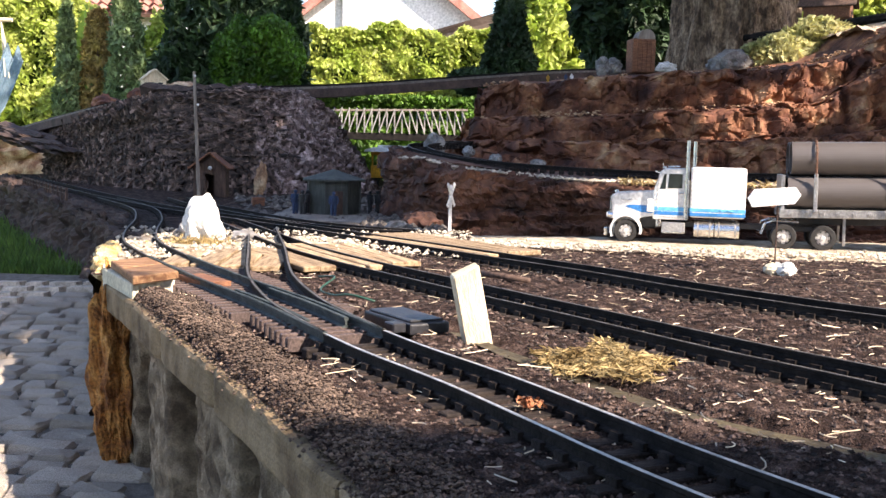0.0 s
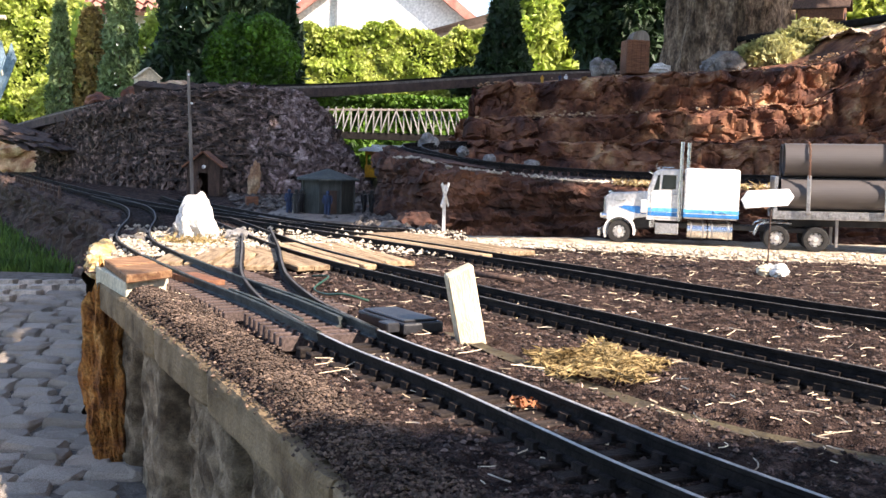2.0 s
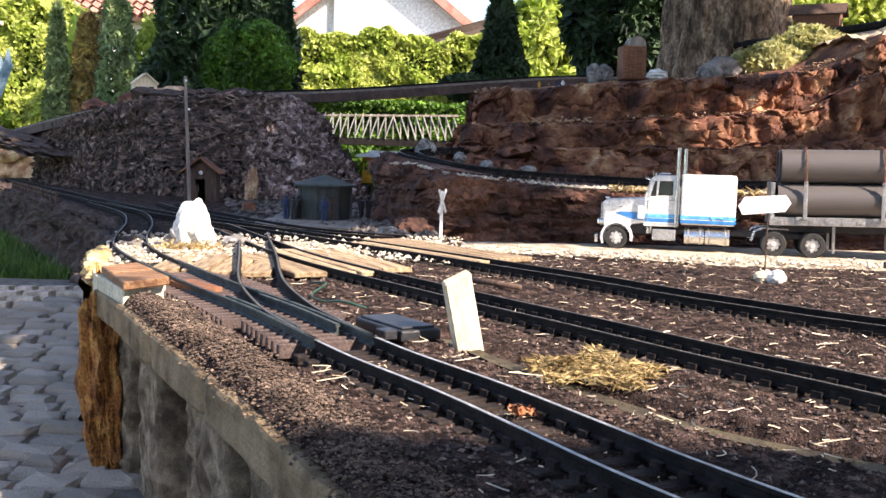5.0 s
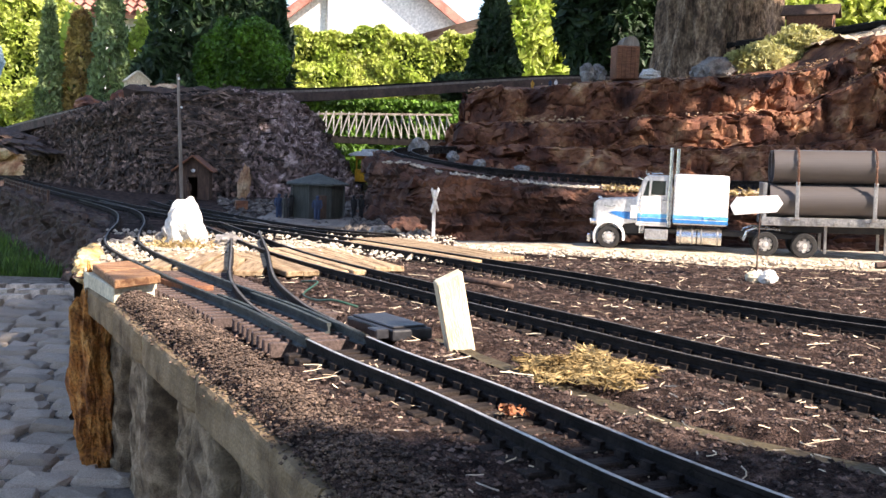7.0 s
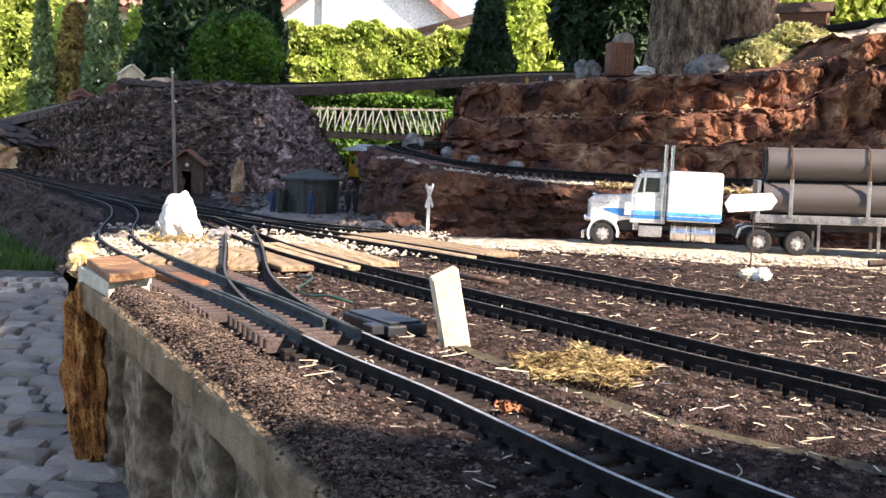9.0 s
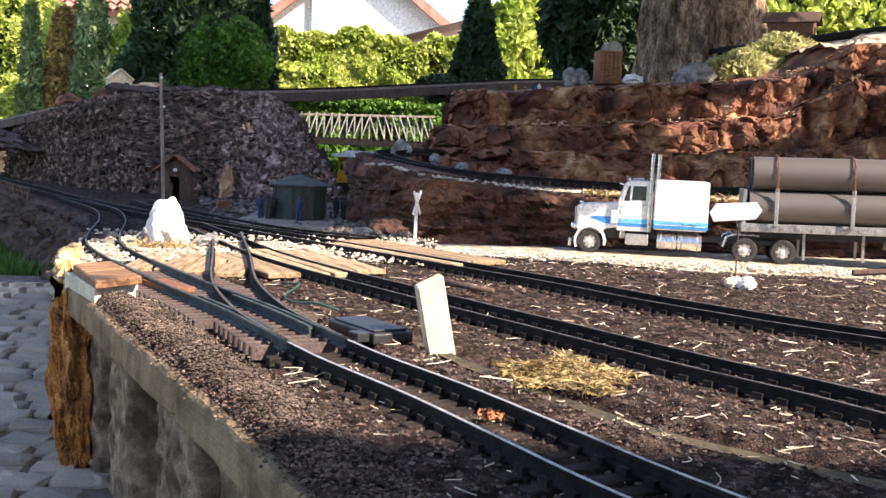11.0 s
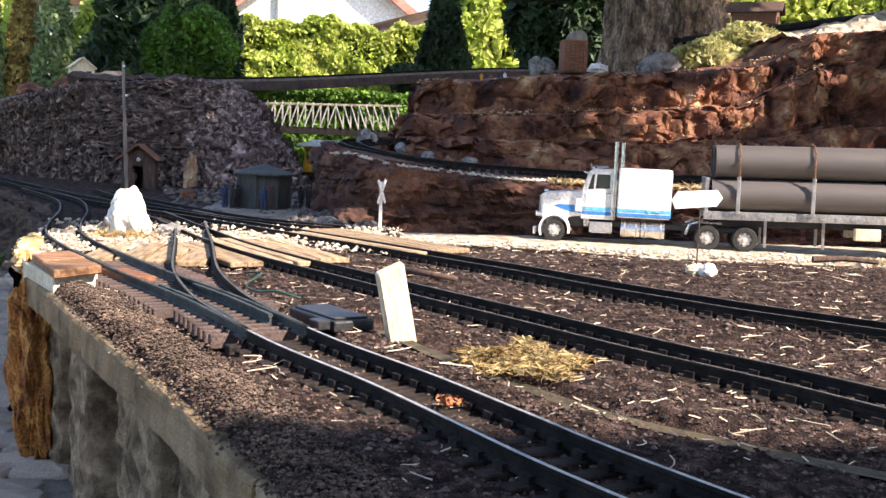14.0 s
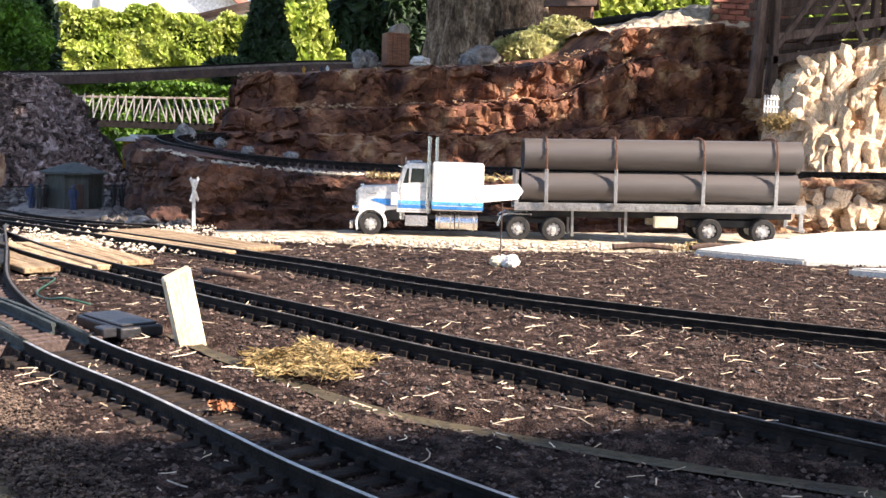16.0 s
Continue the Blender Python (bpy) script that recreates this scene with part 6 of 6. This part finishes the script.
# ---- garden round the layout ----
def crown_points(n, shape, seed, lump=0.25, freq=3.0):
    """Random places near the skin of a shape(u, a) -> (x, y, z), gathered in lumps."""
    r = random.Random(seed)
    out = []
    while len(out) < n:
        u, a = r.random(), r.uniform(0, 2 * math.pi)
        p, c = shape(u, a)
        k = 1 - abs(r.gauss(0, 0.13))
        q = c + (p - c) * k
        g = noise.noise(Vector((q.x * freq, q.y * freq, q.z * freq * 0.8 + seed)))
        if g < -0.22 and r.random() < 0.85:
            continue
        out.append(tuple(c + (p - c) * k * (1 + lump * g)))
    return out


def conifer(name, x, y, z, h, r, n, size, material, label, seed, sharp=1.0, trunk=True):
    t = thing(name, label, "tree" if h > 0.6 else "shrub", at=pose(x, y, z))
    part("trunk", cyl(bmesh.new(), r * 0.13, (0, 0, -0.25), (0, 0, h * 0.8), r * 0.03, 10), BARK, t)

    def shape(u, a):
        w = r * (1 - u) ** sharp * (0.75 + 0.25 * min(1, u * 8)) + 0.004
        return Vector((w * math.cos(a), w * math.sin(a), h * u)), Vector((0, 0, h * max(0, u - 0.08)))

    leaves("crown", crown_points(n, shape, seed, 0.3, 2.2 / max(r, 0.1)), size, material, t, seed, up=0.8, long=1.5)
    return t


def ball_bush(name, x, y, z, rx, ry, rz, n, size, material, label, seed, lump=0.2):
    t = thing(name, label, "bush", at=pose(x, y, z))
    for k in range(4):
        part("stem", tube(bmesh.new(), [(0.02 * k - 0.03, 0, -rz * 0.9), (0.1 * rx * (k - 1.5), 0.1 * ry, 0), (0.35 * rx * (k - 1.5), 0.2 * ry * (k % 2), rz * 0.5)], 0.03 * rx, 6, 0.5), BARK, t)

    def shape(u, a):
        c = 2 * u - 1
        s = math.sqrt(max(0, 1 - c * c))
        return Vector((rx * s * math.cos(a), ry * s * math.sin(a), rz * c)), Vector((0, 0, 0))

    leaves("crown", crown_points(n, shape, seed, lump, 2.2 / rx), size, material, t, seed, up=0.3)
    return t


def hedge(x0, x1, y, depth, z0, z1, n, size, material, label, seed, wave=0.10):
    t = thing("hedge", label, "hedge", at=pose((x0 + x1) / 2, y, z0))
    w, h = x1 - x0, z1 - z0
    r = random.Random(seed)
    for k in range(max(3, int(w))):
        part("stem", cyl(bmesh.new(), 0.02, (-w / 2 + (k + 0.5) * w / max(3, int(w)), depth * 0.5, -0.3), (-w / 2 + (k + 0.5) * w / max(3, int(w)), depth * 0.5, h * 0.7), 0.01, 8), BARK, t)
    pts = []
    while len(pts) < n:
        x = r.uniform(-w / 2, w / 2)
        top = h * (1 + wave * noise.noise(Vector((x * 2.2, seed, 0))) + 0.5 * wave * noise.noise(Vector((x * 7, seed, 3))))
        if r.random() < 0.72:
            z = top * r.random() ** 0.8
            d = 0.10 * noise.noise(Vector((x * 3, z * 3, seed))) + 0.06 * noise.noise(Vector((x * 8, z * 8, seed)))
            yy = d + abs(r.gauss(0, 0.05)) + 0.10 * max(0, z / top - 0.7)
            g = noise.noise(Vector((x * 5, z * 5, seed + 9)))
            if g < -0.15 and r.random() < 0.8:
                continue
        else:
            yy, z = r.uniform(0, depth), top * (1 - abs(r.gauss(0, 0.04)))
        pts.append((x, yy, z))
    leaves("foliage", pts, size, material, t, seed, up=0.4)
    # solid green core behind the leaves, closing the gaps in the foliage
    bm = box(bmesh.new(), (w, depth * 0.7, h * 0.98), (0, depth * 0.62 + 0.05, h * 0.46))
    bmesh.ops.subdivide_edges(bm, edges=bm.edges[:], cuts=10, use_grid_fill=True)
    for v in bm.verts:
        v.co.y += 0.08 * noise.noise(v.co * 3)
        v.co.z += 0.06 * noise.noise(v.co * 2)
    part("inner_mass", bm, SHRUB, t, "dark green solid core")
    return t


G = -0.14
# lawn blades near the side wall
gv, gf = [], []
for _ in range(14000):
    y = 2.12 + 6.0 * rng.random() ** 1.8
    x = rng.uniform(-0.47 * y - 0.5, min(edge_x(min(y, 4.3)) - 0.02, -0.6))
    h, a = rng.uniform(0.012, 0.032) * (1 + 0.12 * y), rng.uniform(0, 6.3)
    w, lean = 0.0022 * (1 + 0.25 * y), rng.uniform(-0.5, 0.5)
    b = len(gv)
    z = ground_z(y) - 0.013
    gv += [(x - w * math.cos(a), y - w * math.sin(a), z), (x + w * math.cos(a), y + w * math.sin(a), z), (x + lean * h, y + lean * h * 0.5, z + h)]
    gf.append((b, b + 1, b + 2))
tagged(raw("lawn_grass", gv, gf, GRASS), "short green lawn grass", "grass", kind="stuff")

hedge(-1.35, 2.6, 9.0, 0.8, G, 1.20, 80000, 0.024, HEDGE, "sunlit yellow-green leafy hedge", 1)
hedge(-1.2, 0.9, 7.6, 0.4, G, 0.545, 14000, 0.022, SHRUB, "low clipped bright green hedge", 2, 0.05)
hedge(-5.2, -2.58, 7.2, 0.8, G, 1.16, 52000, 0.022, HEDGE, "sunlit yellow-green leafy hedge beside the lawn", 3)
hedge(2.4, 7.5, 8.5, 0.8, G, 1.9, 16000, 0.06, HEDGE, "tall sunlit green hedge behind the big tree", 4)
hedge(-9, -4.9, 9.0, 0.8, G, 1.5, 6000, 0.06, HEDGE, "sunlit green hedge at the garden's end", 5)
# conifers
conifer("juniper", -2.25, 6.2, G, 1.12, 0.10, 3600, 0.018, JUNIPER, "slim grey-green juniper column", 11, 0.55)
conifer("juniper", -2.10, 6.3, G, 1.08, 0.17, 6000, 0.018, DRY_FOLIAGE, "browned slim conifer between junipers", 12, 0.5)
conifer("juniper", -1.87, 6.1, G, 1.32, 0.15, 6000, 0.018, JUNIPER, "slim grey-green juniper column", 13, 0.5)
conifer("dark_yew", -1.62, 7.2, G, 2.6, 0.42, 14000, 0.034, YEW, "tall dark green conifer", 14, 0.5)
conifer("dark_yew", -1.34, 7.4, G, 2.8, 0.42, 16000, 0.034, YEW, "tall dark green conifer", 15, 0.5)
conifer("dark_yew", -1.02, 6.7, G, 1.42, 0.13, 4500, 0.035, YEW, "narrow dark green conifer", 16, 0.55)
ball_bush("round_bush", -1.13, 6.3, 0.66, 0.275, 0.28, 0.285, 20000, 0.017, BUSH, "round clipped bright green bush", 17, 0.22)
conifer("dwarf_spruce", 0.245, 4.25, 0.43, 0.42, 0.115, 3600, 0.016, YEW, "small dark dwarf spruce beside the bridge", 18, 0.75)
ball_bush("low_juniper", 0.10, 4.15, 0.43, 0.10, 0.08, 0.05, 1500, 0.015, YEW, "low dark juniper under the bridge end", 19)
ball_bush("golden_shrub", 1.20, 3.72, 0.515, 0.17, 0.09, 0.065, 3200, 0.017, GOLD_LEAF, "pale golden low shrub on the terrace", 20, 0.4)
ball_bush("golden_shrub", 1.33, 3.78, 0.575, 0.14, 0.09, 0.085, 2600, 0.017, GOLD_LEAF, "pale golden low shrub on the terrace", 21, 0.4)
ball_bush("dark_bush", 0.88, 5.3, 0.86, 0.24, 0.25, 0.36, 7000, 0.035, YEW, "dark conifer bush behind the trunk", 22, 0.35)
ball_bush("dark_bush", 1.10, 5.4, 0.95, 0.32, 0.3, 0.40, 6000, 0.035, YEW, "dark conifer bush behind the trunk", 23, 0.35)
ball_bush("light_bush", -2.28, 8.4, 0.50, 0.28, 0.25, 0.66, 6000, 0.035, HEDGE, "light green shrub between the conifers", 25, 0.4)
ball_bush("light_bush", 0.75, 8.4, 0.98, 0.35, 0.3, 0.45, 4500, 0.05, HEDGE, "light green shrub rising over the hedge", 24, 0.4)

# big tree: ridged trunk, limbs and a high crown, whose boughs shade the rocks
tree = thing("big_tree", "large old tree with thick grey-brown ridged bark", "tree", at=pose(1.20, 4.45, 0.38))
bm = bmesh.new()
rings = []
for j in range(75):
    z = -0.1 + j * 0.04
    ring = []
    for k in range(80):
        a = 2 * math.pi * k / 80
        flare = 1 + 0.28 * max(0, 1 - z / 0.35) ** 2
        r0 = 0.232 * flare * (1 - 0.10 * z / 2.8)
        ridge = 0.05 * abs(noise.noise(Vector((math.cos(a) * 9, math.sin(a) * 9, z * 2.2)))) + 0.018 * noise.noise(Vector((a * 9, z * 4, 0)))
        ring.append(bm.verts.new(((r0 + ridge) * math.cos(a), (r0 + ridge) * math.sin(a), z)))
    rings.append(ring)
for a, b in zip(rings, rings[1:]):
    for k in range(80):
        bm.faces.new((a[k], a[(k + 1) % 80], b[(k + 1) % 80], b[k]))
part("trunk", bm, BARK, tree, smooth=True)
for k in range(9):
    a = 2 * math.pi * k / 9 + 0.3
    z = 1.7 + 0.13 * k
    part("limb", tube(bmesh.new(), [(0.1 * math.cos(a), 0.1 * math.sin(a), z), (0.8 * math.cos(a), 0.8 * math.sin(a), z + 0.35), (1.7 * math.cos(a), 1.7 * math.sin(a), z + 0.45)], 0.06, 8, 0.4), BARK, tree)
r = random.Random(31)
pts = []
while len(pts) < 2500:
    a, d = r.uniform(0, 6.3), 1.3 * r.random() ** 0.5
    x, y = d * math.cos(a), d * math.sin(a)
    z = 2.35 + 0.5 * noise.noise(Vector((x, y, 0))) + r.uniform(-0.3, 0.5)
    pts.append((x, y, z))
leaves("crown", pts, 0.09, YEW, tree, 31)

# unseen tree added beside the layout, its crown shaped to shade rocks and paving
shade = thing("unseen_shade_tree", "unseen leafy tree added beside the railway to cast dappled shade", "tree", at=pose(3.3, 0.6, G))
part("trunk", cyl(bmesh.new(), 0.16, (0.7, 0.5, -0.1), (0.3, 0.4, 2.3), 0.10, 14), BARK, shade)
for k, (x, y) in enumerate(((-2.6, 1.5), (-1.6, 1.9), (-0.6, 1.6), (-1.9, -0.4), (0.2, 0.9), (-2.9, 0.9))):
    part("limb", tube(bmesh.new(), [(0.36, 0.42, 1.9), (x * 0.5, y * 0.5, 2.25), (x, y, 2.15)], 0.05, 8, 0.4), BARK, shade)
pts = []
while len(pts) < 16000:
    x, y = r.uniform(-0.3, 3.75), r.uniform(-1.25, 3.9)
    e = 0.03 * noise.noise(Vector((x * 4, y * 4, 7)))
    rocks = -0.25 < x < (3.10 if y < 1.62 else 3.6) and (0.515 if x < 2.15 else 0.545) + e < y < (3.35 if x > 1.5 else 3.1)
    cobbles = 0.75 < x < (1.43 if y > -0.45 else 1.55) + e and -1.25 < y < 0.55
    if x < 0.62 and y < 2.92 - 1.5 * x:
        rocks = False
    if not (rocks or cobbles):
        continue
    # openings left in the crown so sun reaches chosen ledges, shrubs and the house
    gap = noise.noise(Vector((x * 3.2, y * 3.2, 1.5))) + 0.5 * noise.noise(Vector((x * 9, y * 9, 4)))
    ridge = 2.50 < x < (3.05 if y > 1.74 else 2.90) and 1.62 < y < 2.40 or 2.50 < x < 3.18 and 2.25 < y < 2.70 or 2.10 < x < 2.80 and 0.60 < y < 0.78
    if gap > (-0.75 if ridge else -0.20 if 2.30 < x < 2.90 and 1.58 < y < 2.34 else 0.62) or (x - 2.65) ** 2 + (y - 2.62) ** 2 < 0.06 or (x - 2.72) ** 2 + (y - 3.1) ** 2 < 0.04 or (x - 2.68) ** 2 + (y - 2.28) ** 2 < 0.014:
        continue
    pts.append((x - 3.3, y - 0.6, 2.14 + r.uniform(-0.03, 0.03) * (1 if y < 0.9 else 3)))
leaves("crown", pts, 0.075, SHRUB, shade, 32, up=0.0)

# unseen wall added behind the camera, sized to cast the foreground shadow
gw = solo("unseen_wall_south", box(bmesh.new(), (7.0, 0.2, 2.25), (0, 0, 0), 0.01), RENDER_WALL, "unseen plain wall added to close the yard and shade the foreground", "wall", "structure", at=pose(3.4, -1.12, 0.90))

# hammock chair hanging over the lawn
ham = thing("hammock_chair", "light blue canvas hammock chair hanging from a bar", "hammock", at=pose(-2.56, 5.6, 0.28))
bm = bmesh.new()
n = 14
grid = [[bm.verts.new((-0.25 + 0.5 * i / n, -0.12 + 0.24 * j / n, 0.18 * (2 * i / n - 1) ** 2 + 0.04 * math.sin(j * 0.8) + (0.16 if i > n * 0.75 else 0) * (i / n - 0.75) * 4)) for j in range(n + 1)] for i in range(n + 1)]
for i in range(n):
    for j in range(n):
        bm.faces.new((grid[i][j], grid[i + 1][j], grid[i + 1][j + 1], grid[i][j + 1]))
bmesh.ops.solidify(bm, geom=bm.faces[:], thickness=0.006)
part("canvas", bm, FABRIC, ham, smooth=True)
part("seat_cushion", rock_bm((0.16, 0.12, 0.06), 5, 3, 0.15), FABRIC, part("seat", box(bmesh.new(), (0.3, 0.2, 0.012), (0.05, 0, -0.10), 0.004), FABRIC, ham))
for x, y in ((0.24, -0.1), (0.20, 0.1), (0.22, 0.0), (-0.2, 0.0)):
    part("rope", tube(bmesh.new(), [(x, y, 0.2), (0.18 if x > 0 else -0.1, 0, 0.50)], 0.004, 5), CREAM, ham)
part("spreader_bar", cyl(bmesh.new(), 0.012, (-0.5, 0, 0.505), (0.24, 0, 0.505), segs=8), PALE_WOOD, ham)
part("stand_post", cyl(bmesh.new(), 0.03, (-0.5, 0, -0.45), (-0.5, 0, 0.52), segs=10), GREY_WOOD, ham)

# ---- houses beyond the hedge ----
def tiled_roof(parent, m, w, l, nx, ny, name="roof"):
    v, f = [], []
    for i in range(nx):
        for j in range(ny):
            x0, y0 = -w / 2 + i * w / nx, j * l / ny
            b = len(v)
            for dx, dz in ((0.02, 0), (0.5, 0.05), (0.98, 0)):
                v += [(x0 + dx * w / nx, y0, 0.03 + dz), (x0 + dx * w / nx, y0 + l / ny * 1.05, dz)]
            f += [(b, b + 2, b + 3, b + 1), (b + 2, b + 4, b + 5, b + 3)]
    b = len(v)
    v += [(-w / 2, 0, -0.06), (w / 2, 0, -0.06), (w / 2, l, -0.06), (-w / 2, l, -0.06), (-w / 2, 0, -0.004), (w / 2, 0, -0.004), (w / 2, l, -0.004), (-w / 2, l, -0.004)]
    f += [(b + 4, b + 5, b + 6, b + 7), (b, b + 3, b + 2, b + 1), (b, b + 1, b + 5, b + 4), (b + 1, b + 2, b + 6, b + 5), (b + 2, b + 3, b + 7, b + 6), (b + 3, b, b + 4, b + 7)]
    ob = raw(name, v, f, ROOF_TILE)
    ob.parent = parent
    ob.matrix_world = m
    return ob


house = thing("white_house", "white rendered gabled house with a red tiled roof", "house", at=pose(-1.3, 26, G))
bm = side_prism(bmesh.new(), [(-2.5, 0), (2.1, 0), (2.1, 3.4), (-0.2, 5.2), (-2.5, 3.4)], 0, 8)
hw = part("wall", bm, RENDER_WALL, house)
for s, x in ((-1, -2.75), (1, 2.35)):
    slope = math.atan2(1.8, 2.3)
    tiled_roof(house, pose(-1.3 + x, 26 - 0.35 if s < 0 else 26 + 8.3, G + 3.28, 0, 0, 0) @ Euler((0, 0, radians(-90 if s < 0 else 90))).to_matrix().to_4x4() @ Matrix.Translation((-4.3 if s < 0 else -4.3, 0, 0)) @ Euler((slope, 0, 0)).to_matrix().to_4x4(), 8.7, 3.15, 30, 12)
    part("eaves_board", box(bmesh.new(), (3.2, 0.12, 0.22), (s * 1.2 - 0.2, -0.35, 4.30), 0.01, Euler((0, s * slope, 0)).to_matrix()), ROOF_TILE, house, "red eaves edge")
wn = part("window", box(bmesh.new(), (0.75, 0.12, 0.5), (0.95, -0.02, 3.02), 0.01), DARK_WOOD, house)
part("pane", box(bmesh.new(), (0.62, 0.04, 0.38), (0.95, -0.10, 3.02)), GLASS, wn)
part("drain_pipe", cyl(bmesh.new(), 0.06, (-1.30, -0.1, 0), (-1.30, -0.1, 4.2), segs=10), ALU, house)
low = thing("brown_roofed_annex", "low annex with a brown pitched roof", "house", at=pose(0.2, 22, G))
part("wall", box(bmesh.new(), (2.4, 3, 2.4), (0, 1.5, 1.2)), RENDER_WALL, low)
bm = bmesh.new()
q = [bm.verts.new(p) for p in ((-1.6, -0.3, 2.45), (0.7, -0.3, 3.15), (1.2, -0.3, 3.12), (1.2, 3.3, 3.4), (-1.6, 3.3, 2.75))]
bm.faces.new(q)
bmesh.ops.solidify(bm, geom=bm.faces[:], thickness=0.12)
part("roof", bm, BROWN_ROOF, low)
left_house = thing("tiled_house", "house with a weathered pink-red tiled roof", "house", at=pose(-5.15, 14, G + 0.2))
part("wall", box(bmesh.new(), (2.6, 3, 2.0), (0, 1.5, 1.0)), RENDER_WALL, left_house)
tiled_roof(left_house, pose(-5.15, 13.7, G + 1.98, 38, 0, 0), 3.0, 2.6, 22, 18)

# light green trees far behind
for k, (x, y, h, w) in enumerate([(3.6, 16, 3.4, 1.1), (5.2, 15, 3.2, 1.3), (2.4, 18, 3.2, 0.9), (7.2, 14, 3.2, 1.3), (-7.5, 15, 3.4, 1.4), (9.5, 15, 3.4, 1.4)]):
    t = thing("garden_tree", "light green leafy tree beyond the hedge", "tree", "trees beyond the hedge", at=pose(x, y, G))
    part("trunk", cyl(bmesh.new(), 0.10, (0, 0, -0.1), (0, 0, h * 0.6), 0.05, 10), BARK, t)

    def shape(u, a, h=h, w=w):
        c = 2 * u - 1
        s = math.sqrt(max(0, 1 - c * c))
        return Vector((w * s * math.cos(a), w * s * math.sin(a), h * 0.62 + h * 0.42 * c)), Vector((0, 0, h * 0.62))

    leaves("crown", crown_points(3800, shape, 50 + k, 0.35, 1.6), 0.11, HEDGE, t, 50 + k)


# ---- pavement of cobbles ----
pave = thing("pavement", "grey cobblestone pavement with earth joints", "pavement", kind="structure")
pave_bed = raw("joint_bed", [(-3.2, -1.0, -0.2045), (-0.02, -1.0, -0.2045), (-0.25, 1.2, -0.2045), (-0.55, 2.12, -0.1245), (-3.2, 2.12, -0.1245), (-3.2, 1.2, -0.2045)], [(0, 1, 2, 5), (5, 2, 3, 4)], JOINT)
pave_bed.parent = pave


def cobble_mesh(seed):
    r = random.Random(seed)
    bm = bmesh.new()
    shape = [(sx * x, sy * y) for sx, sy, c in ((1, 1, 0), (-1, 1, 1), (-1, -1, 0), (1, -1, 1)) for x, y in (((0.5, 0.36), (0.46, 0.46), (0.36, 0.5)) if not c else ((0.36, 0.5), (0.46, 0.46), (0.5, 0.36)))]
    n = len(shape)
    low, mid, top = [], [], []
    for x, y in shape:
        k = r.uniform(0.90, 1.03)
        x, y = x * k, y * k
        low.append(bm.verts.new((x, y, -0.5))), mid.append(bm.verts.new((x * 0.985, y * 0.985, 0.15 + r.uniform(-0.1, 0.1)))), top.append(bm.verts.new((x * 0.88, y * 0.86, 0.42 + r.uniform(-0.1, 0.1))))
    crown = bm.verts.new((r.uniform(-0.1, 0.1), r.uniform(-0.1, 0.1), 0.5 + r.uniform(-0.05, 0.08)))
    for k in range(n):
        m = (k + 1) % n
        bm.faces.new((low[k], low[m], mid[m], mid[k])), bm.faces.new((mid[k], mid[m], top[m], top[k])), bm.faces.new((top[k], top[m], crown))
    return finish("cobble", bm, COBBLE)


COBBLES = [cobble_mesh(s) for s in range(8)]
spots = []
y = 0.10
row = 0
while y < 2.08:
    depth = rng.uniform(0.030, 0.046)
    x = -0.28 - rng.uniform(0, 0.05)
    while x > -1.75:
        w = rng.uniform(0.036, 0.066)
        bend = 0.10 * math.sin((x + 0.35) * 3.0)
        spots.append((x - w / 2, y + depth / 2 + bend, w, depth))
        x -= w + 0.004
    y += depth + 0.003
    row += 1
near = sorted((s for s in spots if -1.3 < s[0] and s[0] < edge_x(max(s[1], 0.2)) + 0.02), key=lambda s: (s[0] + 0.50) ** 2 * 2.5 + (s[1] - 1.25) ** 2)
rest = []
for k, (x, y, w, d) in enumerate(near):
    z = ground_z(y)
    if k < 300:
        ob = new("cobble", COBBLES[k % 8])
        ob.matrix_world = pose(x, y, z - 0.006 + rng.uniform(-0.002, 0.002), rng.uniform(-1.5, 1.5), rng.uniform(-1.5, 1.5), rng.choice((0, 180)) + rng.uniform(-9, 9)) @ Matrix.Diagonal((w * 1.06, d * 1.06, 0.020, 1))
        ob.parent = pave
    else:
        rest.append((x, y, w, d, z))
v, f = [], []
for x, y, w, d, z in rest:
    b = len(v)
    v += [(x - w / 2, y - d / 2, z - 0.02), (x + w / 2, y - d / 2, z - 0.02), (x + w / 2, y + d / 2, z - 0.02), (x - w / 2, y + d / 2, z - 0.02)]
    v += [(x - w * 0.43, y - d * 0.43, z + 0.006), (x + w * 0.43, y - d * 0.43, z + 0.008), (x + w * 0.43, y + d * 0.43, z + 0.006), (x - w * 0.43, y + d * 0.43, z + 0.005)]
    f += [(b + 4, b + 5, b + 6, b + 7), (b, b + 1, b + 5, b + 4), (b + 1, b + 2, b + 6, b + 5), (b + 2, b + 3, b + 7, b + 6), (b + 3, b, b + 4, b + 7)]
if v:
    far_cobbles = raw("far_cobbles", v, f, COBBLE)
    far_cobbles.parent = pave
    tagged(far_cobbles, kind="stuff")
